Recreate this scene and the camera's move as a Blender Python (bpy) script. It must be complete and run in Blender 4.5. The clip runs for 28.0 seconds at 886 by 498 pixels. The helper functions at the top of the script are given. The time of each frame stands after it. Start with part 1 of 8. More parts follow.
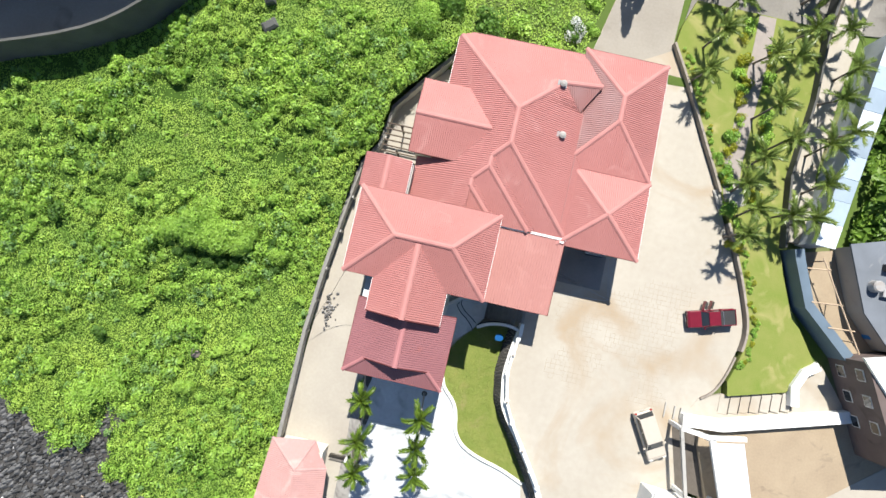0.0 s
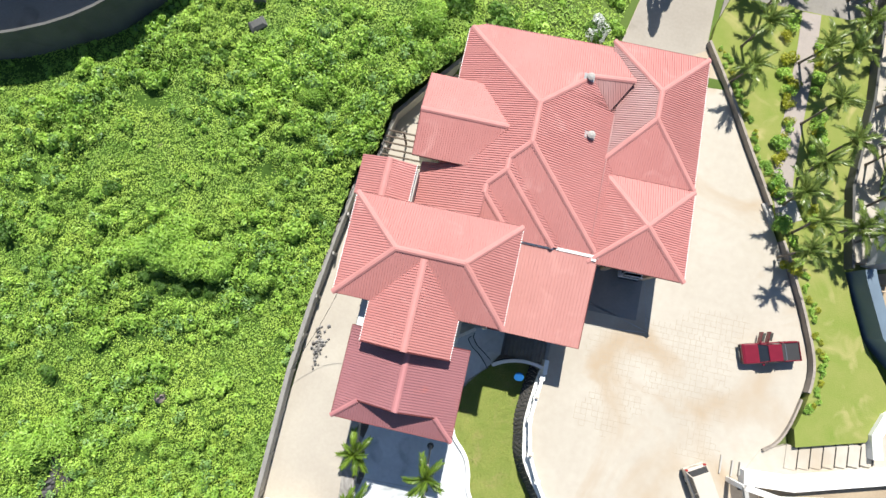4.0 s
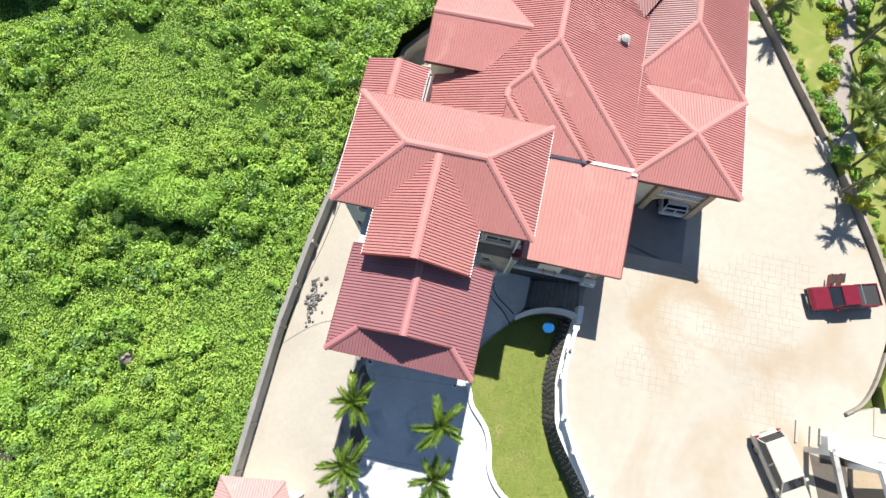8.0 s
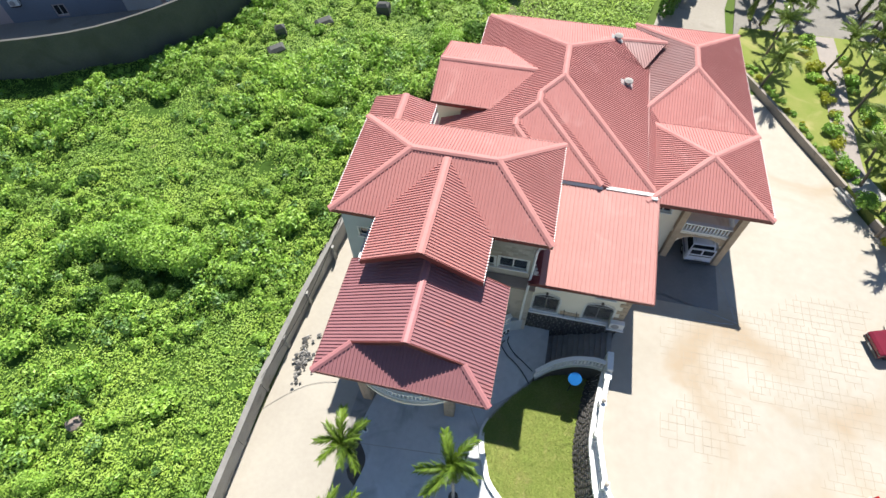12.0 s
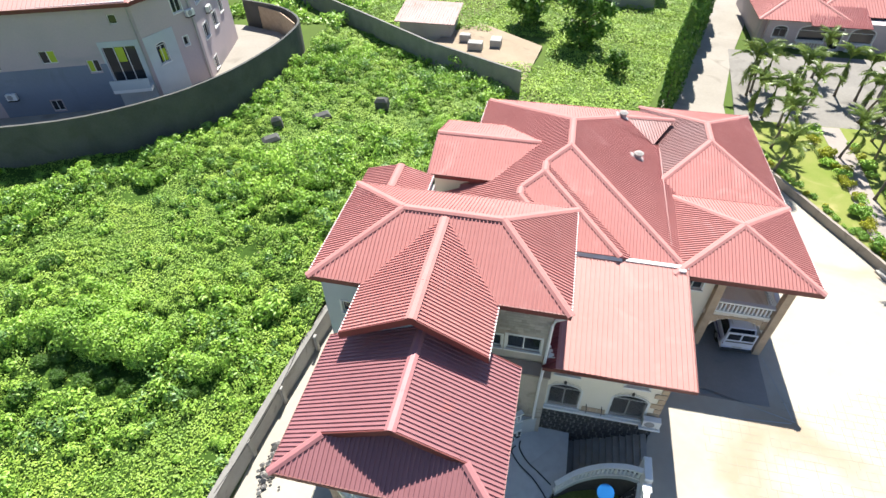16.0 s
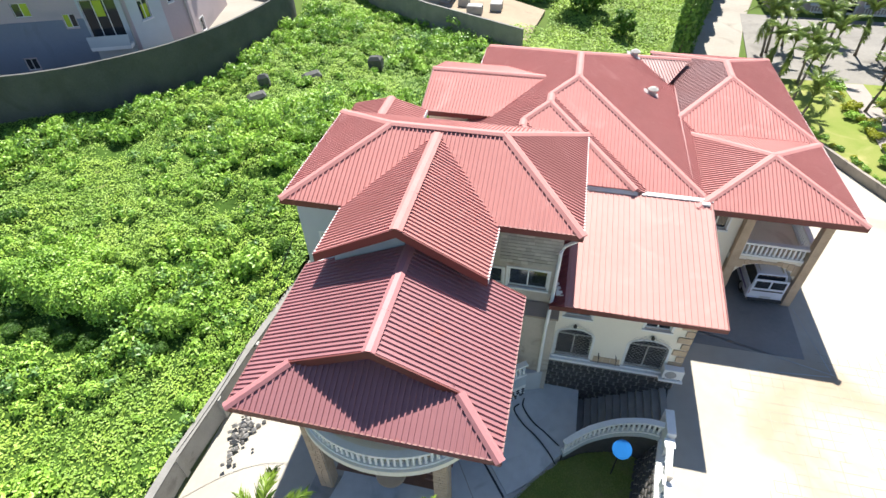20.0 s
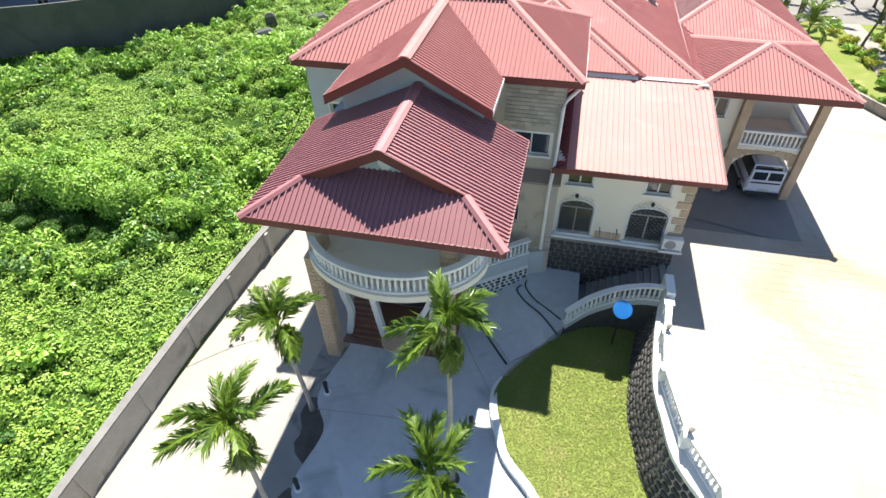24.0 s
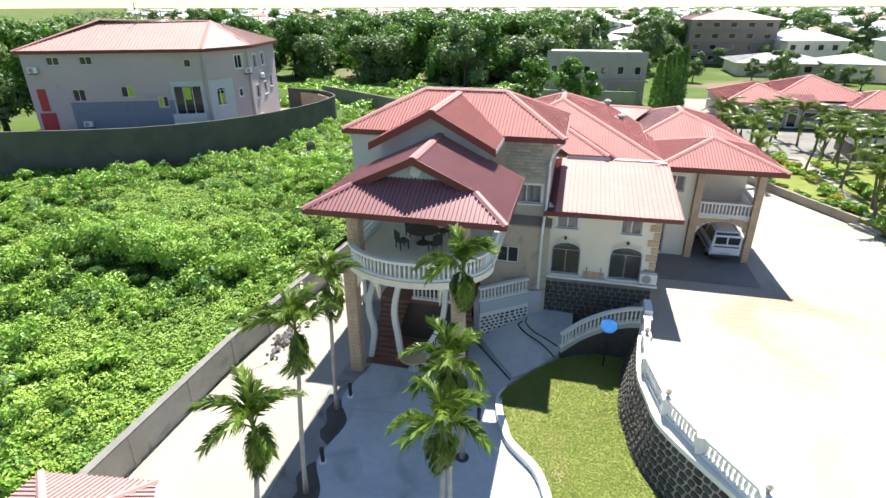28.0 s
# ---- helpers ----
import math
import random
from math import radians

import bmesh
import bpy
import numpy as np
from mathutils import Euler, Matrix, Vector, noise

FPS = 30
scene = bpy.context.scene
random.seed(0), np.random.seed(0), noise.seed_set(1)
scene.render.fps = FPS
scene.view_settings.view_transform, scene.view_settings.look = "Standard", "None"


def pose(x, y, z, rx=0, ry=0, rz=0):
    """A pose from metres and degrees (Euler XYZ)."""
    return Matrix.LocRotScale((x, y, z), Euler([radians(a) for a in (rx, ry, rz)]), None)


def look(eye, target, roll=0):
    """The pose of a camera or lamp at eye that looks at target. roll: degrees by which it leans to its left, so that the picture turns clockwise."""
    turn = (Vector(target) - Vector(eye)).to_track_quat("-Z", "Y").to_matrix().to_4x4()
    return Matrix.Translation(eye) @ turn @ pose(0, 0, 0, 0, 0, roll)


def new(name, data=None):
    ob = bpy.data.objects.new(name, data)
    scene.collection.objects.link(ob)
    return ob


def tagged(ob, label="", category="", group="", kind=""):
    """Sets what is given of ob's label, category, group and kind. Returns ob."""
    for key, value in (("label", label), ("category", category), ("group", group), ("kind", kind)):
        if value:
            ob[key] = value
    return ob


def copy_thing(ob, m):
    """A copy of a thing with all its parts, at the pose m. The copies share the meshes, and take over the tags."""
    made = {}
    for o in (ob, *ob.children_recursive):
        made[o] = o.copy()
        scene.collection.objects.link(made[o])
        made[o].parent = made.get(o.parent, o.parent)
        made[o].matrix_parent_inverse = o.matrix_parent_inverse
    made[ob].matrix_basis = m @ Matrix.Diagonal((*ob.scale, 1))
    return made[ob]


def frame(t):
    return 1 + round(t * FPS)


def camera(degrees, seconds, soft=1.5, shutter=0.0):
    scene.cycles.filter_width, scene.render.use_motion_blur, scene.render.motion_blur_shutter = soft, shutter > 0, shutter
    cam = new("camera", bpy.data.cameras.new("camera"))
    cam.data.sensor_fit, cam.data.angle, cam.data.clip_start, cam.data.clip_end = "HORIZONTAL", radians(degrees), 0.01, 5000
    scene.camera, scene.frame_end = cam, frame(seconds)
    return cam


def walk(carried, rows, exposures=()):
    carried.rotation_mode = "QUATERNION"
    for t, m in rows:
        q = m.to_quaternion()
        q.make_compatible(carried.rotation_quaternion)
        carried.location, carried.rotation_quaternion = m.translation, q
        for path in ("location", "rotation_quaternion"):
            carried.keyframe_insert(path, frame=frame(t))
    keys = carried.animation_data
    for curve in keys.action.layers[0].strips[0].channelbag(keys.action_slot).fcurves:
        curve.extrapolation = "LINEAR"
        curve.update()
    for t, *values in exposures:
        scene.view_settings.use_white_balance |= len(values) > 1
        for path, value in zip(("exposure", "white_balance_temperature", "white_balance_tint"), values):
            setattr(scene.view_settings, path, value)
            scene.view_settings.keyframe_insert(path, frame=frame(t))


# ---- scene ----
cam = camera(78.2, 28.0)
PATH = [
    (0, (0.053, 0.057, 53.066), (0.032, 0.163, 51.069), 1.7),
    (0.5, (0.053, 0.012, 52.228), (0.021, 0.147, 50.233), -0.6),
    (1, (-0.001, -0.01, 51.309), (-0.039, 0.148, 49.315), -1.1),
    (1.5, (-0.067, -0.036, 50.36), (-0.111, 0.143, 48.368), -1.1),
    (2, (-0.085, -0.112, 49.423), (-0.135, 0.086, 47.433), -1.5),
    (2.5, (-0.099, -0.339, 48.591), (-0.156, -0.12, 46.603), -2.0),
    (4.5, (-0.114, -2.576, 44.514), (-0.187, -2.271, 42.539), -0.8),
    (5, (0.028, -3.462, 43.606), (-0.054, -3.133, 41.635), -1.4),
    (5.5, (0.121, -4.433, 42.66), (0.031, -4.082, 40.693), -1.7),
    (6, (0.212, -5.462, 41.679), (0.116, -5.08, 39.718), -1.6),
    (6.5, (0.317, -6.597, 40.697), (0.215, -6.183, 38.743), -1.3),
    (7, (0.499, -7.797, 39.758), (0.387, -7.348, 37.813), -1.4),
    (7.5, (0.7, -9.065, 38.838), (0.578, -8.58, 36.901), -1.6),
    (8, (0.889, -10.362, 37.903), (0.759, -9.849, 35.974), -1.7),
    (8.5, (1.097, -11.785, 37.004), (0.96, -11.246, 35.082), -1.8),
    (9, (1.366, -13.224, 36.112), (1.219, -12.655, 34.2), -2.1),
    (9.5, (1.612, -14.671, 35.262), (1.453, -14.061, 33.364), -2.2),
    (10, (1.724, -15.916, 34.382), (1.543, -15.185, 32.529), -1.6),
    (10.5, (1.856, -16.653, 33.606), (1.649, -15.818, 31.801), -1.5),
    (11, (1.943, -16.941, 32.818), (1.712, -16.01, 31.063), -1.5),
    (11.5, (1.972, -17.025, 32.013), (1.725, -16.016, 30.303), -1.4),
    (12, (1.934, -16.986, 31.244), (1.674, -15.907, 29.58), -1.3),
    (12.5, (1.865, -16.906, 30.621), (1.591, -15.759, 29.005), -1.2),
    (13, (1.865, -16.789, 30.01), (1.568, -15.544, 28.473), -1.1),
    (13.5, (1.851, -16.668, 29.444), (1.53, -15.328, 27.995), -1.0),
    (15.5, (1.898, -16.471, 26.744), (1.562, -15.05, 25.378), -1.2),
    (16, (1.934, -16.383, 26.213), (1.599, -14.963, 24.845), -1.2),
    (16.5, (1.985, -16.334, 25.635), (1.647, -14.914, 24.269), -1.3),
    (17, (2.04, -16.292, 25.001), (1.7, -14.87, 23.636), -1.4),
    (17.5, (2.112, -16.291, 24.394), (1.769, -14.867, 23.031), -1.4),
    (18, (2.165, -16.293, 23.8), (1.821, -14.868, 22.44), -1.4),
    (18.5, (2.219, -16.321, 23.215), (1.873, -14.893, 21.858), -1.5),
    (19, (2.235, -16.339, 22.642), (1.889, -14.908, 21.289), -1.6),
    (19.5, (2.227, -16.371, 22.103), (1.884, -14.937, 20.752), -1.4),
    (20, (2.239, -16.431, 21.568), (1.895, -14.996, 20.218), -1.4),
    (20.5, (2.278, -16.556, 21.073), (1.934, -15.121, 19.723), -1.3),
    (22.5, (2.589, -18.42, 18.907), (2.244, -16.973, 17.571), -1.3),
    (23, (2.677, -19.133, 18.471), (2.333, -17.685, 17.135), -1.2),
    (23.5, (2.83, -19.936, 18.014), (2.48, -18.487, 16.68), -1.3),
    (24, (2.961, -20.826, 17.552), (2.611, -19.376, 16.22), -1.2),
    (24.5, (3.1, -21.728, 17.126), (2.75, -20.279, 15.793), -1.2),
    (25, (3.285, -22.727, 16.753), (2.932, -21.28, 15.418), -1.1),
    (25.5, (3.408, -23.727, 16.403), (3.055, -22.271, 15.078), -0.9),
    (26, (3.569, -24.711, 16.034), (3.207, -23.228, 14.741), -0.8),
    (26.5, (3.7, -25.716, 15.651), (3.32, -24.142, 14.478), -0.5),
    (27, (3.878, -26.673, 15.282), (3.475, -25.015, 14.238), -0.4),
    (27.5, (4.061, -27.51, 14.95), (3.639, -25.784, 14.032), -0.4),
    (28, (4.217, -28.295, 14.655), (3.782, -26.522, 13.838), -0.2),
]
walk(cam, [(t, look(eye, target, roll)) for t, eye, target, roll in PATH], exposures=[(0.0, 0.78), (8.0, 0.9), (12.0, 0.91), (13.2, 1.02), (16.0, 1.24), (21.0, 1.3), (24.0, 1.32), (26.0, 1.17), (27.1, 1.14), (28.0, 1.27)])

# ---- sky and sun: high sun from the north, clear tropical day ----
SUN_ELEV, SUN_AZ = radians(56.0), radians(-3.0)
world = bpy.data.worlds.new("world")
scene.world = world
world.use_nodes = True
wn = world.node_tree
sky = wn.nodes.new("ShaderNodeTexSky")
sky.sky_type, sky.sun_disc = "NISHITA", False
sky.sun_elevation, sky.sun_rotation = SUN_ELEV, SUN_AZ
sky.air_density, sky.dust_density = 1.0, 0.15
sky.ozone_density = 3.0
wn.links.new(sky.outputs[0], wn.nodes["Background"].inputs[0])
wn.nodes["Background"].inputs[1].default_value = 0.07
sun_data = bpy.data.lights.new("sun", "SUN")
sun_data.energy, sun_data.angle, sun_data.color = 5.0, radians(0.6), (1.0, 0.96, 0.89)
sun = new("sun", sun_data)
SUN_FROM = Vector((math.sin(SUN_AZ) * math.cos(SUN_ELEV), math.cos(SUN_AZ) * math.cos(SUN_ELEV), math.sin(SUN_ELEV)))
sun.matrix_world = look(SUN_FROM * 80, (0, 0, 0))

# ---- materials ----
def mat(name, a, b=None, rough=0.8, metal=0.0, scale=1.5, fine=25.0, bump=0.15, island=None, spec=0.5, detail=6.0, contrast=0.3, stain=None):
    """A procedural surface: two colours mixed by broad and fine noise, with fine relief. island: how far single pieces differ in value."""
    m = bpy.data.materials.new(name)
    m.use_nodes = True
    nt = m.node_tree
    bs = nt.nodes["Principled BSDF"]
    b = b or tuple(c * 0.75 for c in a)
    tc = nt.nodes.new("ShaderNodeNewGeometry")
    n1 = nt.nodes.new("ShaderNodeTexNoise")
    n1.inputs["Scale"].default_value, n1.inputs["Detail"].default_value = scale, detail
    n2 = nt.nodes.new("ShaderNodeTexNoise")
    n2.inputs["Scale"].default_value, n2.inputs["Detail"].default_value = fine, 4.0
    for n in (n1, n2):
        nt.links.new(tc.outputs["Position"], n.inputs["Vector"])
    mix = nt.nodes.new("ShaderNodeMix")
    mix.data_type = "RGBA"
    add = nt.nodes.new("ShaderNodeMath")
    add.operation = "MULTIPLY_ADD"
    nt.links.new(n2.outputs[0], add.inputs[0])
    add.inputs[1].default_value = 0.5
    nt.links.new(n1.outputs[0], add.inputs[2])
    rng = nt.nodes.new("ShaderNodeMapRange")
    rng.inputs["From Min"].default_value, rng.inputs["From Max"].default_value = 0.75 - contrast, 0.75 + contrast
    nt.links.new(add.outputs[0], rng.inputs["Value"])
    nt.links.new(rng.outputs[0], mix.inputs[0])
    mix.inputs[6].default_value, mix.inputs[7].default_value = (*a, 1), (*b, 1)
    col = mix.outputs[2]
    if stain:
        n3 = nt.nodes.new("ShaderNodeTexNoise")
        n3.inputs["Scale"].default_value, n3.inputs["Detail"].default_value, n3.inputs["Distortion"].default_value = stain[3], 5.0, 1.2
        nt.links.new(tc.outputs["Position"], n3.inputs["Vector"])
        r3 = nt.nodes.new("ShaderNodeMapRange")
        r3.inputs["From Min"].default_value, r3.inputs["From Max"].default_value = stain[4], stain[4] + 0.18
        nt.links.new(n3.outputs[0], r3.inputs["Value"])
        m3 = nt.nodes.new("ShaderNodeMix")
        m3.data_type = "RGBA"
        nt.links.new(r3.outputs[0], m3.inputs[0])
        nt.links.new(col, m3.inputs[6])
        m3.inputs[7].default_value = (*stain[:3], 1)
        col = m3.outputs[2]
    if island:
        src = tc.outputs["Random Per Island"]
        if island < 0:
            oi = nt.nodes.new("ShaderNodeObjectInfo")
            src = oi.outputs["Random"]
        hs = nt.nodes.new("ShaderNodeHueSaturation")
        mr = nt.nodes.new("ShaderNodeMapRange")
        mr.inputs["To Min"].default_value, mr.inputs["To Max"].default_value = 1 - abs(island), 1 + abs(island)
        nt.links.new(src, mr.inputs["Value"])
        nt.links.new(mr.outputs[0], hs.inputs["Value"])
        nt.links.new(col, hs.inputs["Color"])
        col = hs.outputs[0]
    nt.links.new(col, bs.inputs["Base Color"])
    bs.inputs["Roughness"].default_value, bs.inputs["Metallic"].default_value = rough, metal
    bs.inputs["Specular IOR Level"].default_value = spec
    if bump:
        bp = nt.nodes.new("ShaderNodeBump")
        bp.inputs["Strength"].default_value, bp.inputs["Distance"].default_value = bump, 0.03
        nt.links.new(n2.outputs[0], bp.inputs["Height"])
        nt.links.new(bp.outputs[0], bs.inputs["Normal"])
    return m


def leaf_mat(name, dark, light, through_light=0.35, scale=0.25, rough=0.45, vary=0.38):
    """Leaves: colour by piece and by patch, with some light coming through."""
    m = bpy.data.materials.new(name)
    m.use_nodes = True
    nt = m.node_tree
    bs = nt.nodes["Principled BSDF"]
    geo = nt.nodes.new("ShaderNodeNewGeometry")
    n1 = nt.nodes.new("ShaderNodeTexNoise")
    n1.inputs["Scale"].default_value, n1.inputs["Detail"].default_value = scale, 5.0
    nt.links.new(geo.outputs["Position"], n1.inputs["Vector"])
    add = nt.nodes.new("ShaderNodeMath")
    add.operation = "MULTIPLY_ADD"
    nt.links.new(geo.outputs["Random Per Island"], add.inputs[0])
    add.inputs[1].default_value = vary
    nt.links.new(n1.outputs[0], add.inputs[2])
    rng = nt.nodes.new("ShaderNodeMapRange")
    rng.inputs["From Min"].default_value, rng.inputs["From Max"].default_value = 0.36, 0.60 + vary
    nt.links.new(add.outputs[0], rng.inputs["Value"])
    mix = nt.nodes.new("ShaderNodeMix")
    mix.data_type = "RGBA"
    nt.links.new(rng.outputs[0], mix.inputs[0])
    mix.inputs[6].default_value, mix.inputs[7].default_value = (*dark, 1), (*light, 1)
    nt.links.new(mix.outputs[2], bs.inputs["Base Color"])
    bs.inputs["Roughness"].default_value = rough
    bs.inputs["Specular IOR Level"].default_value = 0.35
    tr = nt.nodes.new("ShaderNodeBsdfTranslucent")
    nt.links.new(mix.outputs[2], tr.inputs["Color"])
    ms = nt.nodes.new("ShaderNodeMixShader")
    ms.inputs[0].default_value = through_light
    nt.links.new(bs.outputs[0], ms.inputs[1])
    nt.links.new(tr.outputs[0], ms.inputs[2])
    nt.links.new(ms.outputs[0], nt.nodes["Material Output"].inputs["Surface"])
    return m


ROOF = mat("faded_red_roof_sheet", (0.445, 0.20, 0.185), (0.39, 0.165, 0.152), rough=0.75, spec=0.2, scale=0.35, fine=3.0, bump=0.03, contrast=0.35, stain=(0.47, 0.235, 0.215, 0.6, 0.60), island=-0.07)
# paler peach than ROOF: part of the sun's sheen is put into the colour
ROOF_FRONT = mat("peach_sheen_roof_sheet", (0.45, 0.22, 0.195), (0.39, 0.18, 0.158), rough=0.62, spec=0.32, scale=0.4, fine=3.0, bump=0.03, contrast=0.35, stain=(0.47, 0.24, 0.21, 0.5, 0.58))
ROOF_CAP = mat("pink_ridge_capping", (0.47, 0.22, 0.20), (0.41, 0.18, 0.165), rough=0.65, spec=0.25, scale=0.8, fine=8, bump=0.03)
PORCH_CAP = mat("rose_porch_capping", (0.41, 0.175, 0.175), (0.35, 0.145, 0.15), rough=0.55, spec=0.4, scale=0.8, fine=8, bump=0.03)
ROOF_NEW = mat("dark_red_roof_sheet", (0.22, 0.045, 0.045), (0.19, 0.04, 0.04), rough=0.4, scale=0.5, bump=0.03)
ROOF_PORCH = mat("maroon_porch_roof_sheet", (0.315, 0.14, 0.148), (0.265, 0.115, 0.122), rough=0.5, spec=0.4, scale=0.35, fine=3.0, bump=0.03, stain=(0.36, 0.13, 0.115, 0.45, 0.64))
ROOF_GREY = mat("grey_weathered_roof_sheet", (0.34, 0.20, 0.19), (0.30, 0.13, 0.12), rough=0.5, scale=0.6, bump=0.03)
FASCIA = mat("dark_red_fascia", (0.16, 0.035, 0.03), (0.12, 0.03, 0.025), rough=0.55, bump=0.04)
CREAM = mat("cream_painted_render", (0.80, 0.75, 0.64), (0.73, 0.67, 0.56), rough=0.85, scale=0.6, fine=30, stain=(0.55, 0.48, 0.38, 0.5, 0.62))
GREYWALL = mat("grey_cement_render", (0.40, 0.39, 0.36), (0.32, 0.31, 0.29), rough=0.9, scale=0.5, stain=(0.25, 0.24, 0.22, 0.6, 0.6))
STAINED = mat("stained_tan_render", (0.52, 0.465, 0.40), (0.38, 0.335, 0.28), rough=0.9, scale=0.9, fine=9, stain=(0.22, 0.185, 0.15, 0.9, 0.56))
BROWN_SLAB = mat("brown_stained_slab", (0.29, 0.235, 0.20), (0.20, 0.16, 0.135), rough=0.9, scale=0.8)
BLUEGREY = mat("pale_blue_grey_render", (0.50, 0.55, 0.57), (0.43, 0.47, 0.49), rough=0.85, scale=0.7)
STONE_BEIGE = mat("beige_stone_cladding", (0.52, 0.40, 0.28), (0.38, 0.28, 0.19), rough=0.8, scale=2.2, fine=14, bump=0.4, island=0.25)
STONE_DARK = mat("dark_volcanic_stone", (0.075, 0.070, 0.065), (0.045, 0.042, 0.04), rough=0.75, scale=3, fine=20, bump=0.5, island=0.35)
MORTAR = mat("pale_mortar", (0.46, 0.41, 0.35), (0.36, 0.32, 0.27), rough=0.95, bump=0.3)
WHITE = mat("white_painted_concrete", (0.80, 0.80, 0.77), (0.70, 0.70, 0.68), rough=0.7, scale=1.0, fine=20, bump=0.08, stain=(0.55, 0.56, 0.54, 0.8, 0.64))
CONCRETE = mat("pale_concrete_court", (0.42, 0.39, 0.335), (0.34, 0.305, 0.25), rough=0.85, scale=0.14, fine=1.6, bump=0.06, stain=(0.335, 0.265, 0.185, 0.11, 0.54))
YARD = mat("light_cement_yard", (0.385, 0.355, 0.30), (0.31, 0.28, 0.235), rough=0.85, scale=0.2, fine=4.0, bump=0.06, stain=(0.38, 0.345, 0.285, 0.25, 0.62))
SLAB_BLUE = mat("pale_grey_drive", (0.55, 0.575, 0.585), (0.40, 0.42, 0.43), rough=0.72, scale=0.35, fine=3.0, bump=0.05, stain=(0.29, 0.305, 0.31, 0.4, 0.55))
WALLGREY = mat("weathered_block_wall", (0.42, 0.41, 0.38), (0.30, 0.29, 0.26), rough=0.95, scale=0.8, fine=12, bump=0.3, stain=(0.16, 0.155, 0.14, 0.7, 0.6))
DARKWALL = mat("mossy_dark_block_wall", (0.11, 0.11, 0.105), (0.068, 0.07, 0.066), rough=0.95, scale=0.5, fine=8, bump=0.4, stain=(0.07, 0.07, 0.06, 0.4, 0.58))
COPING = mat("weathered_and_shade_grey", (0.25, 0.24, 0.22), (0.17, 0.165, 0.15), rough=0.95, scale=1.2, fine=10, bump=0.3)
NORTH_CONC = mat("dusty_drive_concrete", (0.31, 0.285, 0.245), (0.24, 0.215, 0.18), rough=0.9, scale=0.25, fine=4, bump=0.08, stain=(0.19, 0.165, 0.135, 0.3, 0.58))
BROWNWALL = mat("brown_stained_low_wall", (0.34, 0.30, 0.255), (0.23, 0.20, 0.17), rough=0.95, scale=0.8, fine=10, bump=0.3, stain=(0.12, 0.105, 0.09, 0.7, 0.58))
GLASS = mat("dark_window_glass", (0.025, 0.030, 0.035), (0.02, 0.022, 0.027), rough=0.06, bump=0, spec=0.8)
FRAME = mat("white_window_frame", (0.75, 0.75, 0.73), (0.68, 0.68, 0.66), rough=0.45, bump=0.02)
DARKMETAL = mat("dark_grille_metal", (0.06, 0.055, 0.05), (0.04, 0.035, 0.03), rough=0.5, metal=0.6, bump=0.05)
GRASS = mat("short_lawn", (0.15, 0.215, 0.04), (0.26, 0.275, 0.085), spec=0.1, rough=1.0, scale=0.7, fine=14, bump=0.8, stain=(0.30, 0.26, 0.115, 0.5, 0.56))
LOT_SOIL = mat("green_undergrowth_floor", (0.105, 0.16, 0.035), (0.07, 0.105, 0.03), spec=0.08, rough=1.0, scale=0.12, fine=6, bump=0.7, stain=(0.21, 0.18, 0.12, 0.035, 0.50))
EARTH = mat("dry_brown_earth", (0.34, 0.27, 0.19), (0.26, 0.20, 0.14), rough=0.95, scale=0.5, fine=6, bump=0.4, stain=(0.16, 0.13, 0.10, 0.5, 0.6))
ROCK = mat("black_lava_rock", (0.05, 0.047, 0.045), (0.025, 0.024, 0.023), rough=0.8, scale=1.5, fine=9, bump=0.6, island=0.75)
PINKWALL = mat("faded_pink_render", (0.50, 0.42, 0.42), (0.42, 0.36, 0.37), rough=0.9, scale=0.25, fine=6, stain=(0.33, 0.31, 0.32, 0.2, 0.6))
BLUEWALL = mat("slate_blue_render", (0.20, 0.235, 0.29), (0.16, 0.19, 0.24), rough=0.9, scale=0.3, fine=6, stain=(0.13, 0.15, 0.18, 0.25, 0.6))
LEAF = leaf_mat("bright_shrub_leaf", (0.125, 0.275, 0.035), (0.42, 0.63, 0.105), through_light=0.22, scale=0.22, rough=0.40, vary=0.30)
LEAF_CREEPER = leaf_mat("yellow_green_creeper_leaf", (0.15, 0.29, 0.04), (0.39, 0.55, 0.085), through_light=0.24, scale=0.35, rough=0.5, vary=0.2)
LEAF_COOL = leaf_mat("blue_green_weed_leaf", (0.06, 0.16, 0.035), (0.28, 0.45, 0.135), through_light=0.2, scale=0.3, rough=0.36, vary=0.34)
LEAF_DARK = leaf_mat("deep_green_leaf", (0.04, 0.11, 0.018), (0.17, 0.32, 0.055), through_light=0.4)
LEAF_MID = leaf_mat("mid_green_leaf", (0.055, 0.14, 0.02), (0.24, 0.38, 0.06), through_light=0.4)
# paler, bluer green for distant trees: haze is mixed into the colour
LEAF_FAR = leaf_mat("haze_tinted_leaf", (0.07, 0.14, 0.045), (0.24, 0.34, 0.12), through_light=0.3)
EAST_GRASS = mat("east_lawn_grass", (0.15, 0.205, 0.04), (0.23, 0.24, 0.075), spec=0.1, rough=1.0, scale=0.5, fine=9, bump=0.7, stain=(0.33, 0.30, 0.13, 0.32, 0.57))
COBBLE = mat("grey_lava_cobble", (0.11, 0.11, 0.11), (0.06, 0.06, 0.06), rough=0.8, scale=2, fine=9, bump=0.5, island=0.7)
ANNEXE_ROOF = mat("slate_grey_flat_roof", (0.17, 0.19, 0.22), (0.12, 0.135, 0.155), rough=0.7, scale=0.5, stain=(0.27, 0.27, 0.27, 0.4, 0.6))
